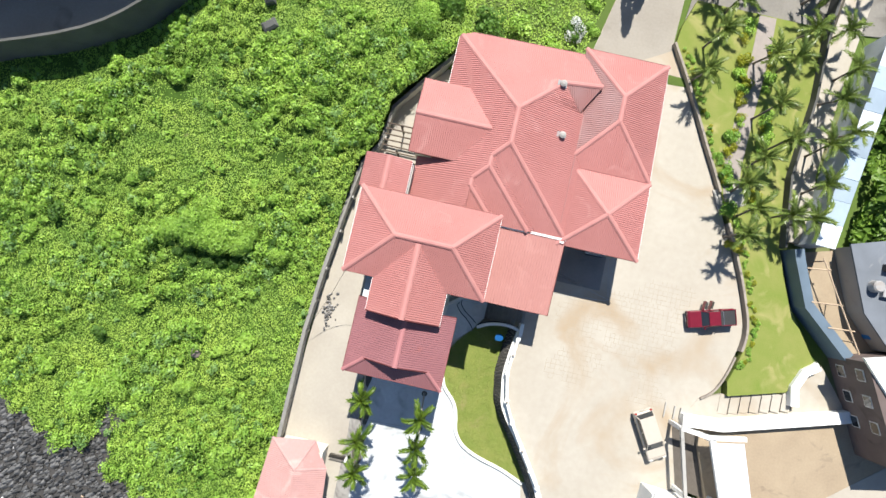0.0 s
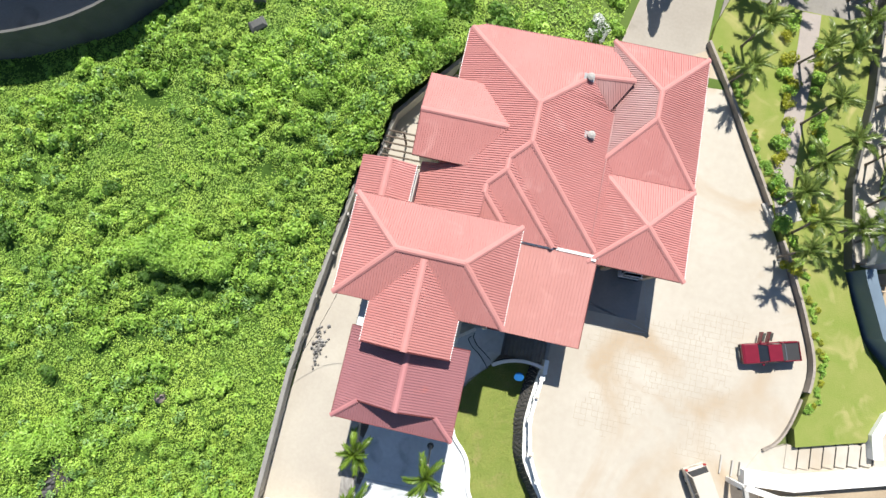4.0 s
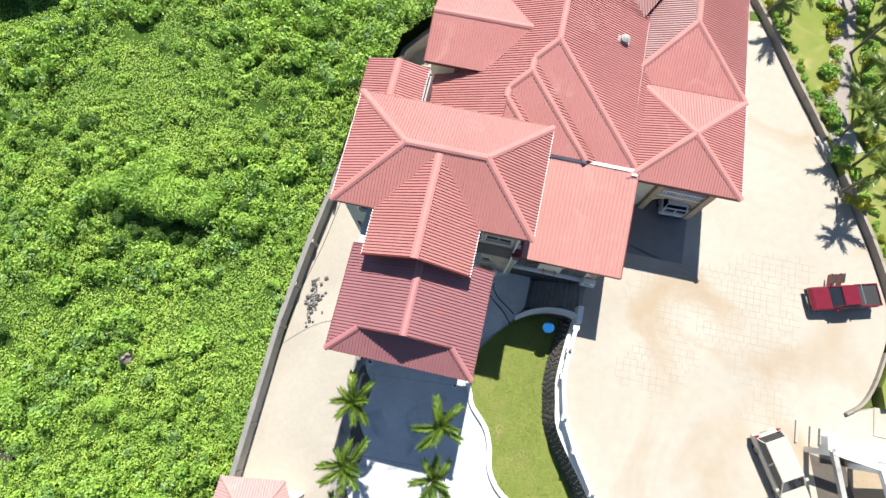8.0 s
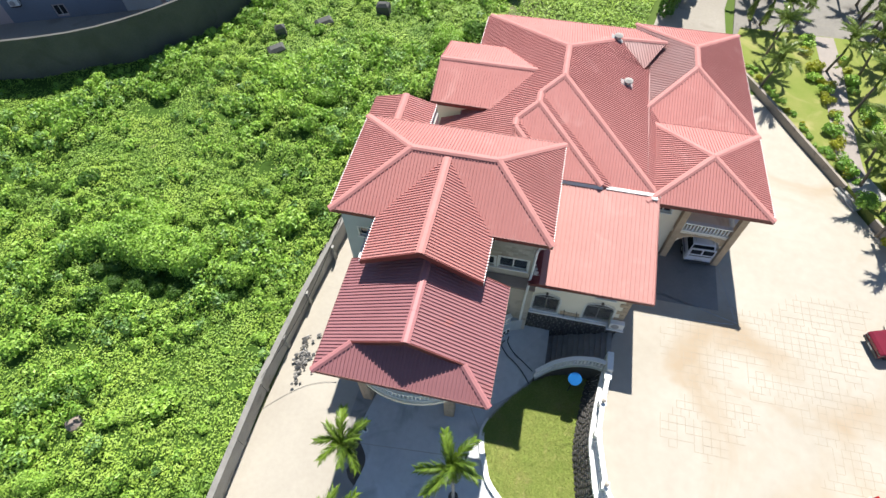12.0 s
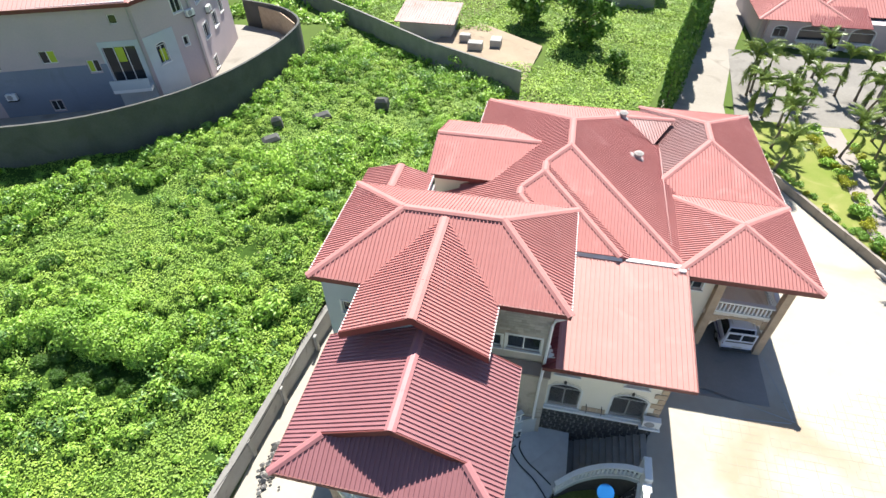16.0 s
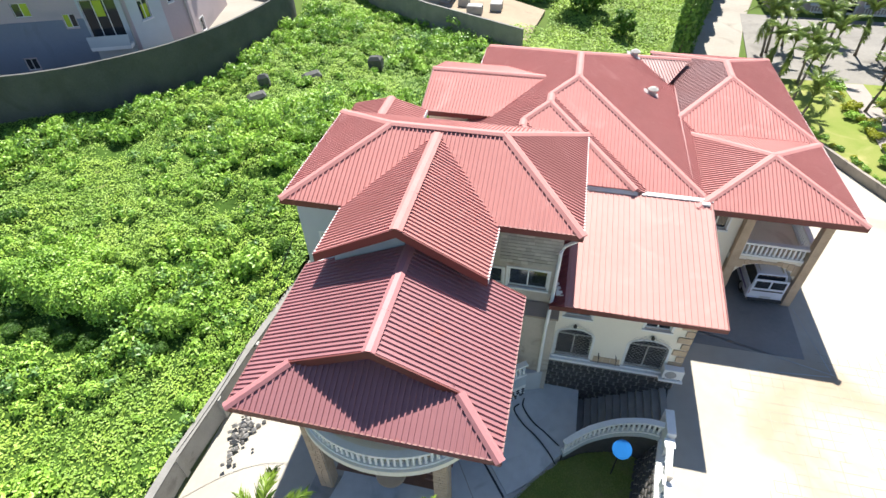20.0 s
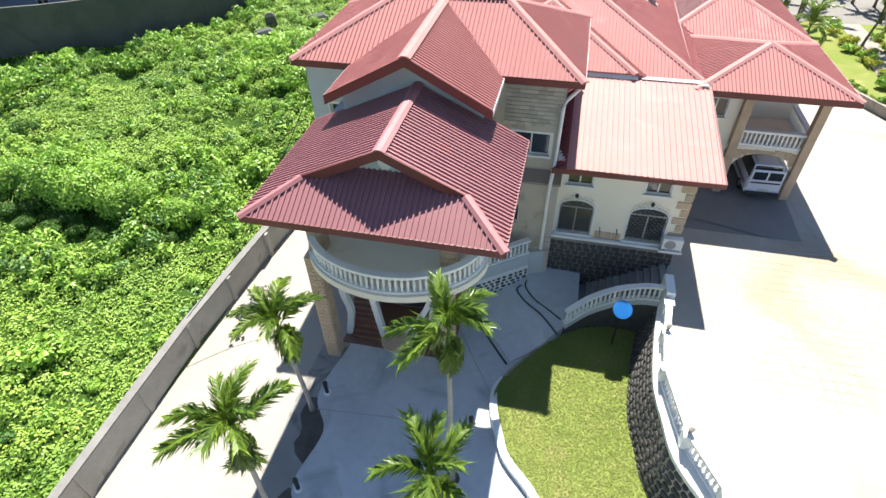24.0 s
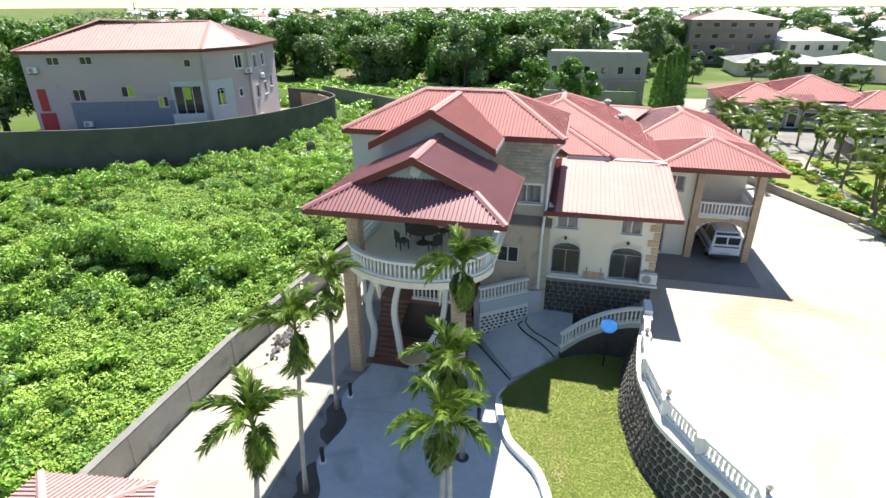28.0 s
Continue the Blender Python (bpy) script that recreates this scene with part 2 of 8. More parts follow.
# carport cement: the shade is put into its darker base colour
CARPORT = mat("shade_darkened_cement", (0.24, 0.23, 0.22), (0.18, 0.172, 0.165), rough=0.8, scale=0.5, fine=5, bump=0.08, stain=(0.13, 0.125, 0.12, 0.35, 0.6))
LEAF_YELLOW = leaf_mat("yellow_green_leaf", (0.20, 0.26, 0.02), (0.50, 0.48, 0.05))
LEAF_PALM = leaf_mat("palm_leaflet", (0.03, 0.075, 0.010), (0.20, 0.30, 0.035), scale=1.4, through_light=0.3, rough=0.4)
PATH_STONE = mat("grey_pink_path", (0.33, 0.29, 0.26), (0.25, 0.22, 0.20), rough=0.9, scale=0.6, fine=8, bump=0.2)
DRY_LOT = mat("beige_dry_lot", (0.36, 0.29, 0.20), (0.27, 0.21, 0.145), rough=0.95, scale=0.35, fine=5, bump=0.3, stain=(0.19, 0.15, 0.11, 0.5, 0.60))
SHED_SHEET = mat("blue_grey_shed_sheet", (0.34, 0.42, 0.50), (0.28, 0.35, 0.42), rough=0.45, scale=0.7, island=-0.22)
TANGLE = mat("shade_green_tangle", (0.065, 0.125, 0.022), (0.03, 0.06, 0.012), spec=0.05, rough=1.0, scale=0.9, fine=6, bump=0.7)
LEAF_GARDEN = leaf_mat("garden_palm_leaflet", (0.07, 0.13, 0.03), (0.30, 0.38, 0.09), scale=0.9, through_light=0.45, rough=0.33)
TRUNK_DARK = mat("dark_palm_trunk", (0.20, 0.165, 0.13), (0.12, 0.10, 0.08), rough=0.9, scale=4, fine=30, bump=0.4)
TRUNK = mat("pale_palm_trunk", (0.40, 0.37, 0.34), (0.26, 0.24, 0.22), rough=0.9, scale=2.5, fine=14, bump=0.4)
BARK = mat("brown_bark", (0.13, 0.10, 0.075), (0.08, 0.06, 0.045), rough=0.95, scale=3, fine=20, bump=0.6)

RED_PAINT = mat("red_car_paint", (0.16, 0.010, 0.022), (0.13, 0.008, 0.018), rough=0.22, scale=2, bump=0, spec=0.7)
CHAMPAGNE = mat("champagne_car_paint", (0.50, 0.45, 0.38), (0.46, 0.41, 0.35), rough=0.25, scale=2, bump=0, spec=0.7)
CAR_WHITE = mat("cream_white_car_paint", (0.72, 0.68, 0.60), (0.68, 0.64, 0.56), rough=0.25, scale=2, bump=0, spec=0.7)
VAN_GREY = mat("silver_blue_van_paint", (0.66, 0.68, 0.76), (0.60, 0.62, 0.70), rough=0.3, scale=2, bump=0, spec=0.7)
TYRE = mat("black_tyre_rubber", (0.02, 0.02, 0.02), (0.03, 0.03, 0.03), rough=0.85)
CHROME = mat("grey_alloy", (0.5, 0.5, 0.5), (0.42, 0.42, 0.42), rough=0.3, metal=0.9, bump=0)
LAMP_RED = mat("red_lamp_lens", (0.35, 0.01, 0.01), rough=0.2, bump=0)
LAMP_CLEAR = mat("clear_lamp_lens", (0.6, 0.6, 0.58), rough=0.15, bump=0)
BLUE_PLASTIC = mat("bright_blue_plastic", (0.013, 0.143, 0.403), (0.02, 0.18, 0.52), rough=0.4, bump=0.02)
TILE_BROWN = mat("brown_tiled_stair", (0.20, 0.10, 0.065), (0.15, 0.075, 0.05), rough=0.5, scale=3)
# dark brown for the table; on inner walls it carries their shade
DARK_IN = mat("dark_brown_and_shade", (0.10, 0.075, 0.055), (0.07, 0.05, 0.04), rough=0.8)
SOIL_BED = mat("dark_bed_soil", (0.11, 0.095, 0.08), (0.07, 0.06, 0.05), rough=0.95, scale=1.5, fine=10, bump=0.5)
WOOD_TABLE = mat("pale_wood_top", (0.50, 0.38, 0.26), (0.42, 0.31, 0.21), rough=0.6, scale=3)
METAL_WHITE = mat("white_blue_metal_sheet", (0.66, 0.72, 0.80), (0.58, 0.64, 0.72), rough=0.4, scale=0.5, stain=(0.45, 0.48, 0.50, 0.4, 0.62))
METAL_GREY = mat("grey_metal_sheet", (0.36, 0.36, 0.36), (0.28, 0.275, 0.27), rough=0.5, scale=0.4, stain=(0.30, 0.25, 0.21, 0.3, 0.6))
BLUE_DARK = mat("slate_blue_parapet", (0.12, 0.17, 0.22), (0.09, 0.13, 0.17), rough=0.7, scale=0.6)
BLACK = mat("black_metal", (0.02, 0.02, 0.022), (0.03, 0.03, 0.03), rough=0.5)
PANE_REFLECTION = mat("painted_pane_reflection", (0.45, 0.55, 0.05), (0.35, 0.45, 0.04), rough=0.2, bump=0)
CRIMSON = mat("crimson_painted_panel", (0.40, 0.03, 0.04), (0.34, 0.03, 0.035), rough=0.6)
FLOWER = leaf_mat("white_blossom", (0.55, 0.58, 0.55), (0.85, 0.85, 0.82))

# ---- mesh building helpers ----
class MB:
    """Collects vertices and faces of one mesh."""

    def __init__(self):
        self.v, self.f = [], []

    def add(self, vs, fs):
        o = len(self.v)
        self.v.extend([tuple(p) for p in vs])
        self.f.extend([tuple(i + o for i in f) for f in fs])
        return self

    def box(self, x0, x1, y0, y1, z0, z1, m=None):
        vs = [Vector((x, y, z)) for z in (z0, z1) for x, y in ((x0, y0), (x1, y0), (x1, y1), (x0, y1))]
        if m:
            vs = [m @ p for p in vs]
        return self.add(vs, [(3, 2, 1, 0), (4, 5, 6, 7), (0, 1, 5, 4), (1, 2, 6, 5), (2, 3, 7, 6), (3, 0, 4, 7)])

    def bevel_box(self, x0, x1, y0, y1, z0, z1, c=0.02, m=None):
        vs = []
        for z, d in ((z0, c), (z0 + c, 0), (z1 - c, 0), (z1, c)):
            vs += [Vector(p) for p in ((x0 + d, y0 + d, z), (x1 - d, y0 + d, z), (x1 - d, y1 - d, z), (x0 + d, y1 - d, z))]
        if m:
            vs = [m @ p for p in vs]
        fs = [(3, 2, 1, 0), (12, 13, 14, 15)]
        for k in range(3):
            for i in range(4):
                j = (i + 1) % 4
                fs.append((4 * k + i, 4 * k + j, 4 * k + 4 + j, 4 * k + 4 + i))
        return self.add(vs, fs)

    def prism(self, pts, z0, z1):
        n = len(pts)
        tops = z1 if isinstance(z1, (list, tuple)) else [z1] * n
        vs = [(p[0], p[1], z0) for p in pts] + [(p[0], p[1], z) for p, z in zip(pts, tops)]
        fs = [tuple(range(n - 1, -1, -1)), tuple(range(n, 2 * n))] + [(i, (i + 1) % n, n + (i + 1) % n, n + i) for i in range(n)]
        return self.add(vs, fs)

    def slab(self, pts, thick):
        """A flat polygon in space, given from above, with its thickness below."""
        n = len(pts)
        vs = [Vector(p) for p in pts] + [Vector(p) - Vector((0, 0, thick)) for p in pts]
        return self.add(vs, [tuple(range(n)), tuple(range(2 * n - 1, n - 1, -1))] + [(i, i + n, (i + 1) % n + n, (i + 1) % n) for i in range(n)])

    def tube(self, pts, radii, n=8, cap=True):
        pts = [Vector(p) for p in pts]
        if not isinstance(radii, (list, tuple)):
            radii = [radii] * len(pts)
        vs = []
        for i, p in enumerate(pts):
            d = (pts[min(i + 1, len(pts) - 1)] - pts[max(i - 1, 0)]).normalized()
            a = d.cross(Vector((0, 0, 1)) if abs(d.z) < 0.9 else Vector((1, 0, 0))).normalized()
            b = d.cross(a)
            vs += [p + radii[i] * (math.cos(2 * math.pi * k / n) * a + math.sin(2 * math.pi * k / n) * b) for k in range(n)]
        fs = []
        for i in range(len(pts) - 1):
            for k in range(n):
                j = (k + 1) % n
                fs.append((i * n + k, (i + 1) * n + k, (i + 1) * n + j, i * n + j))
        if cap:
            fs += [tuple(range(n)), tuple(range(len(pts) * n - 1, (len(pts) - 1) * n - 1, -1))]
        return self.add(vs, fs)

    def lathe(self, prof, at=(0, 0, 0), n=12):
        vs = [(at[0] + r * math.cos(2 * math.pi * k / n), at[1] + r * math.sin(2 * math.pi * k / n), at[2] + z) for r, z in prof for k in range(n)]
        fs = [(i * n + k, i * n + (k + 1) % n, (i + 1) * n + (k + 1) % n, (i + 1) * n + k) for i in range(len(prof) - 1) for k in range(n)]
        fs += [tuple(range(n - 1, -1, -1)), tuple(range((len(prof) - 1) * n, len(prof) * n))]
        return self.add(vs, fs)

    def mesh(self, name, material, smooth=False):
        me = bpy.data.meshes.new(name)
        me.from_pydata(self.v, [], self.f)
        if smooth:
            me.polygons.foreach_set("use_smooth", [True] * len(me.polygons))
        me.materials.append(material)
        me.update()
        return me


def thing(name, at, label, category, group="", kind=""):
    """An Empty at a thing's base, to which its parts belong."""
    ob = new(name)
    ob.location = at
    ob.empty_display_size = 0.1
    return tagged(ob, label, category, group, kind)


def world_of(ob):
    """Where an object stands, through its parents."""
    own = ob.matrix_parent_inverse @ ob.matrix_basis
    return world_of(ob.parent) @ own if ob.parent else ob.matrix_basis.copy()


def part(name, mb, material, parent=None, label="", local=False, smooth=False, kind=""):
    """One mesh object under a thing or a part; world places unless local. mb: an MB, or mesh data to share."""
    me = mb.mesh(name, material, smooth) if isinstance(mb, MB) else mb
    ob = new(name, me)
    if parent:
        ob.parent = parent
        if not local:
            ob.matrix_parent_inverse = world_of(parent).inverted()
    return tagged(ob, label=label, kind=kind)


def whole(name, mb, material, label, category="", kind="", group="", smooth=False):
    """A thing or a piece of the setting that is one mesh."""
    return tagged(part(name, mb, material, smooth=smooth), label, category, group, kind)


def cut_half(poly, c, sign):
    """The part of a flat polygon whose first coordinate lies on one side of c."""
    out = []
    for i in range(len(poly)):
        p, q = poly[i], poly[(i + 1) % len(poly)]
        a, b = sign * (p[0] - c), sign * (q[0] - c)
        if a >= 0:
            out.append(p)
        if (a > 0 > b) or (a < 0 < b):
            t = a / (a - b)
            out.append((c, p[1] + t * (q[1] - p[1])))
    return out


def roof_slope(parent, pts, material, pitch=0.175, thick=0.07, rib=0.05):
    """A sheet-metal slope: a slab with raised ribs that run down the fall line. pts: corners in one plane, anticlockwise from above."""
    P = [Vector(p) for p in pts]
    nrm = Vector((0, 0, 0))
    for i in range(len(P)):
        nrm += (P[i] - P[0]).cross(P[(i + 1) % len(P)] - P[0])
    nrm.normalize()
    if nrm.z < 0:
        P.reverse()
        nrm = -nrm
    across = Vector((0, 0, 1)).cross(nrm).normalized()
    down = across.cross(nrm).normalized()
    o = P[0]
    flat = [((p - o).dot(across), (p - o).dot(down)) for p in P]
    u0, u1 = min(p[0] for p in flat), max(p[0] for p in flat)
    cuts, level = [u0], [0.0]
    n = max(1, int((u1 - u0) / pitch))
    for k in range(n):
        c = u0 + (u1 - u0) * (k + 0.5) / n
        for d, hgt in ((-0.034, 0.0), (-0.024, rib), (0.024, rib), (0.034, 0.0)):
            cuts.append(c + d)
            level.append(hgt)
    cuts.append(u1)
    level.append(0.0)
    mb, seen, used = MB(), {}, {}

    def vert(u, v, hgt):
        key = (round(u, 4), round(v, 4), round(hgt, 3))
        if key not in seen:
            seen[key] = len(mb.v)
            mb.v.append(tuple(o + across * u + down * v + nrm * hgt))
        return seen[key]

    for a, b, ha, hb in zip(cuts, cuts[1:], level, level[1:]):
        if b - a < 1e-5:
            continue
        piece = cut_half(cut_half(flat, a, 1), b, -1)
        if len(piece) < 3:
            continue
        at = lambda u: ha + (hb - ha) * (u - a) / (b - a)
        top = [vert(u, v, at(u)) for u, v in piece]
        low = [vert(u, v, -thick) for u, v in piece]
        if len(set(top)) < 3:
            continue
        mb.f.append(tuple(top))
        mb.f.append(tuple(reversed(low)))
        for i in range(len(top)):
            j = (i + 1) % len(top)
            if top[i] != top[j]:
                used.setdefault(frozenset((top[i], top[j])), []).append((low[i], low[j], top[j], top[i]))
    for q in used.values():
        if len(q) == 1 and len(set(q[0])) > 2:
            mb.f.append(q[0])
    mb.f = [f for f in (tuple(dict.fromkeys(f)) for f in mb.f) if len(f) > 2]
    return part("roof_sheet", mb, material, parent)


def cap_line(parent, a, b, material, width=0.40, lift=0.035, name="ridge_cap"):
    """Folded capping along a ridge or hip, with a raised middle and lapped joints."""
    a, b = Vector(a), Vector(b)
    d = (b - a).normalized()
    side = d.cross(Vector((0, 0, 1))).normalized()
    up = side.cross(d).normalized()
    mb = MB()
    n = max(1, round((b - a).length / 1.8))
    for k in range(n):
        p, q = a.lerp(b, k / n), a.lerp(b, min(1, (k + 1) / n + 0.02))
        e = 0.004 * (k % 2)
        sec = [(-width / 2, -0.05), (-width / 2, -0.036 + e), (-width / 5, lift + 0.01 + e), (width / 5, lift + 0.01 + e), (width / 2, -0.036 + e), (width / 2, -0.05)]
        mb.add([r + side * w + up * (h + 0.03) for r in (p, q) for w, h in sec], [(i, i + 1, i + 7, i + 6) for i in range(5)] + [(5, 4, 3, 2, 1, 0), (6, 7, 8, 9, 10, 11)])
    return part(name, mb, material, parent)


def board(parent, a, b, material, drop=0.25, t=0.05, name="fascia_board"):
    """A board or gutter that hangs below an edge."""
    a, b = Vector(a), Vector(b)
    d = (b - a).normalized()
    side = d.cross(Vector((0, 0, 1))).normalized() * t / 2
    mb = MB()
    vs = [p + s + Vector((0, 0, h)) for h in (-drop, 0.03) for p, s in ((a, -side), (b, -side), (b, side), (a, side))]
    mb.add(vs, [(3, 2, 1, 0), (4, 5, 6, 7), (0, 1, 5, 4), (1, 2, 6, 5), (2, 3, 7, 6), (3, 0, 4, 7)])
    return part(name, mb, material, parent)


def leaves_mesh(name, centres, normals, sizes, material, rng, spread=0.9, fold=0.25):
    """Many small leaves as one mesh: a folded diamond at each centre, facing roughly along its normal."""
    n = len(centres)
    nr = normals + rng.normal(0, spread * 0.5, (n, 3))
    nr /= np.linalg.norm(nr, axis=1)[:, None]
    ref = rng.normal(0, 1, (n, 3))
    a = np.cross(nr, ref)
    a /= np.linalg.norm(a, axis=1)[:, None]
    b = np.cross(nr, a)
    s = sizes[:, None]
    v = np.stack([centres - a * s, centres - b * s * 0.55 + nr * s * fold, centres + a * s * 1.05, centres + b * s * 0.55 + nr * s * fold], axis=1).reshape(-1, 3)
    base = np.arange(n)[:, None] * 4
    tri = np.concatenate([base + np.array([0, 1, 2]), base + np.array([0, 2, 3])], axis=1).reshape(-1)
    me = bpy.data.meshes.new(name)
    me.vertices.add(len(v))
    me.vertices.foreach_set("co", v.astype(np.float32).ravel())
    me.loops.add(len(tri))
    me.loops.foreach_set("vertex_index", tri.astype(np.int32))
    me.polygons.add(len(tri) // 3)
    me.polygons.foreach_set("loop_start", np.arange(0, len(tri), 3, dtype=np.int32))
    me.materials.append(material)
    me.update(calc_edges=True)
    return me

# ---- ground: one sheet to the horizon ----
def smooth01(a, b, x):
    t = min(1.0, max(0.0, (x - a) / (b - a)))
    return t * t * (3 - 2 * t)


YARD_Z, GARDEN_Z, LAWN_Z = -2.4, -2.05, 0.55


def lot_height(x, y):
    """The overgrown plot: rises to the north, falls to the shore in the south-west."""
    z = -2.3 + 2.7 * smooth01(-22, 20, y) + 0.6 * smooth01(20, 60, y)
    z += 0.35 * math.sin(x * 0.21 + 1.3) * math.cos(y * 0.17) + 0.18 * math.sin(x * 0.63 + y * 0.41)
    return z


def ground_height(x, y):
    lot = lot_height(x, y)
    inside = smooth01(-12.6, -11.6, x) * (1 - smooth01(21.0, 24.0, y))
    z = lot * (1 - inside) + (YARD_Z - 0.35) * inside
    east = smooth01(-4, 14, x) * smooth01(20, 26, y)
    z = z * (1 - east) + (-0.12) * east
    e2 = smooth01(27, 29, x)
    z = z * (1 - e2) + (-0.15) * e2
    shore = (1 - smooth01(-24, -19, x + 0.3 * (y + 20))) * (1 - smooth01(-23, -19, y))
    z = z - 0.9 * shore
    return z


def axis(near0, near1, step, far):
    a = list(np.arange(near0, near1 + 0.01, step))
    k, d = near0, step
    lo = []
    while k > -far:
        d *= 1.35
        k -= d
        lo.append(k)
    k, d, hi = near1, step, []
    while k < far:
        d *= 1.35
        k += d
        hi.append(k)
    return lo[::-1] + a + hi


gx, gy = axis(-60, 50, 1.5, 4200), axis(-45, 75, 1.5, 4200)
mb = MB()
mb.v = [(x, y, ground_height(x, y) if max(abs(x), abs(y)) < 150 else (0.2 if max(abs(x), abs(y)) < 900 else 0.0)) for y in gy for x in gx]
nx = len(gx)
mb.f = [(j * nx + i, j * nx + i + 1, (j + 1) * nx + i + 1, (j + 1) * nx + i) for j in range(len(gy) - 1) for i in range(nx - 1)]
whole("ground", mb, LOT_SOIL, "green overgrown ground reaching to the horizon", kind="structure", smooth=True)

# the court: a solid terrace at z 0, its edge curved on the east side and above the garden
COURT_EAST = [(26.7, -5.6), (27.9, -4.5), (28.9, -2.1), (29.5, 1.4), (28.5, 5.1), (26.8, 9.2), (25.2, 12.5), (23.5, 15.9), (21.9, 18.9), (19.6, 23.4), (17.1, 27.8)]
COURT_GARDEN = [(13.8, -19.0), (12.6, -16.8), (10.5, -13.7), (9.0, -11.7), (8.25, -10.4), (7.98, -9.0), (7.78, -7.5), (7.98, -5.0), (8.25, -3.3)]


def smooth_line(pts, n=6):
    """A soft curve through points."""
    out = []
    P = [Vector((*p, 0)[:3]) for p in pts]
    for i in range(len(P) - 1):
        p0, p1, p2, p3 = P[max(i - 1, 0)], P[i], P[i + 1], P[min(i + 2, len(P) - 1)]
        for k in range(n):
            t = k / n
            out.append(0.5 * ((2 * p1) + (p2 - p0) * t + (2 * p0 - 5 * p1 + 4 * p2 - p3) * t * t + (3 * p1 - p0 - 3 * p2 + p3) * t ** 3))
    out.append(P[-1])
    return out


east_curve, garden_curve = smooth_line(COURT_EAST), smooth_line(COURT_GARDEN)
court_outline = [(p.x, p.y) for p in east_curve] + [(16.4, 36.0), (18.2, 48.0), (21.8, 62.7), (24.5, 74.0), (21.5, 74.0), (18.9, 62.0), (14.2, 45.0), (11.6, 35.0), (9.3, 24.0), (9.0, 22.0), (9.0, 0.2), (8.7, -1.2), (8.7, -2.6)] + [(p.x, p.y) for p in reversed(garden_curve)] + [(14.0, -24.0), (26.0, -24.0), (26.0, -9.0)]
whole("court_floor", MB().prism(court_outline, -3.0, 0.0), CONCRETE, "pale sunlit concrete forecourt with brown stains", kind="structure")

# the lower yard, west of and before the porch
whole("yard_floor", MB().prism([(-11.9, -34), (16, -34), (14.2, -19.2), (12, -16), (9.5, -12), (8.6, -8), (8.6, 0), (-12, 0)], -2.9, YARD_Z), YARD, "light cement yard below the house", kind="structure")
whole("side_yard", MB().prism([(-11.5, 0.002), (-10.5, 9), (-8.9, 12), (-8.5, 16), (-4, 21.5), (-2, 12), (-3, 0.002)], -2.9, YARD_Z), YARD, "narrow cement yard between house and plot wall", kind="structure")

# ---- the villa: walls ----
house = thing("villa", (0, 0, YARD_Z), "large villa with faded red sheet roofs and cream walls", "house")


def wall_box(x0, x1, y0, y1, z0, z1, material=CREAM, name="wall", label=""):
    return part(name, MB().box(x0, x1, y0, y1, z0, z1), material, house, label)


# upper front block, with grey side walls
wall_box(-7.5, 3.15, -0.19, 5.7, YARD_Z - 0.2, 8.62, GREYWALL, label="grey rendered wall of the tall front block")
# main block behind, west wing, back corner
wall_box(-2.6, 9.0, 5.72, 21.2, -2.6, 5.95)
wall_box(-4.85, -2.62, 10.5, 16.1, -2.6, 6.8)
wall_box(-8.1, -4.4, 5.72, 8.9, -2.6, 7.0, GREYWALL)
# lower front wing with its two storeys of windows
wall_box(3.17, 8.9, -0.29, 5.7, 1.0, 4.95)
wall_box(3.17, 8.95, -0.6, 5.7, -2.6, 1.0, MORTAR, label="stone plinth wall")
# east wing
wall_box(9.02, 15.2, 12.85, 22.2, 0, 5.9)
# rooms behind the carport balcony
wall_box(9.02, 11.5, 6.36, 12.83, 0, 5.9)
wall_box(11.52, 15.2, 9.2, 12.83, 2.6, 5.9)

# ---- roofs ----
# tall front roof: four hips, with a broad gable to the south
UX0, UX1, UY0, UY1, UE, UR = -8.05, 3.75, -1.05, 6.15, 8.62, 10.32
UYM, UXA, UXB = 2.6, -4.35, 0.3
roof_slope(house, [(UX0, UY0, UE), (UX1, UY0, UE), (UXB, UYM, UR), (UXA, UYM, UR)], ROOF)
roof_slope(house, [(UX1, UY1, UE), (UX0, UY1, UE), (UXA, UYM, UR), (UXB, UYM, UR)], ROOF)
roof_slope(house, [(UX0, UY1, UE), (UX0, UY0, UE), (UXA, UYM, UR)], ROOF)
roof_slope(house, [(UX1, UY0, UE), (UX1, UY1, UE), (UXB, UYM, UR)], ROOF)
for a, b in (((UX0, UY0, UE), (UXA, UYM, UR)), ((UX0, UY1, UE), (UXA, UYM, UR)), ((UX1, UY0, UE), (UXB, UYM, UR)), ((UX1, UY1, UE), (UXB, UYM, UR)), ((UXA, UYM, UR), (UXB, UYM, UR))):
    cap_line(house, a, b, ROOF_CAP)
for a, b in (((UX0, UY0, UE), (-5.45, UY0, UE)), ((0.7, UY0, UE), (UX1, UY0, UE)), ((UX0, UY1, UE), (UX1, UY1, UE))):
    board(house, a, b, FASCIA)
for x in (UX0, UX1):
    board(house, (x, UY0, UE), (x, UY1, UE), WHITE, drop=0.18, name="white_gutter")
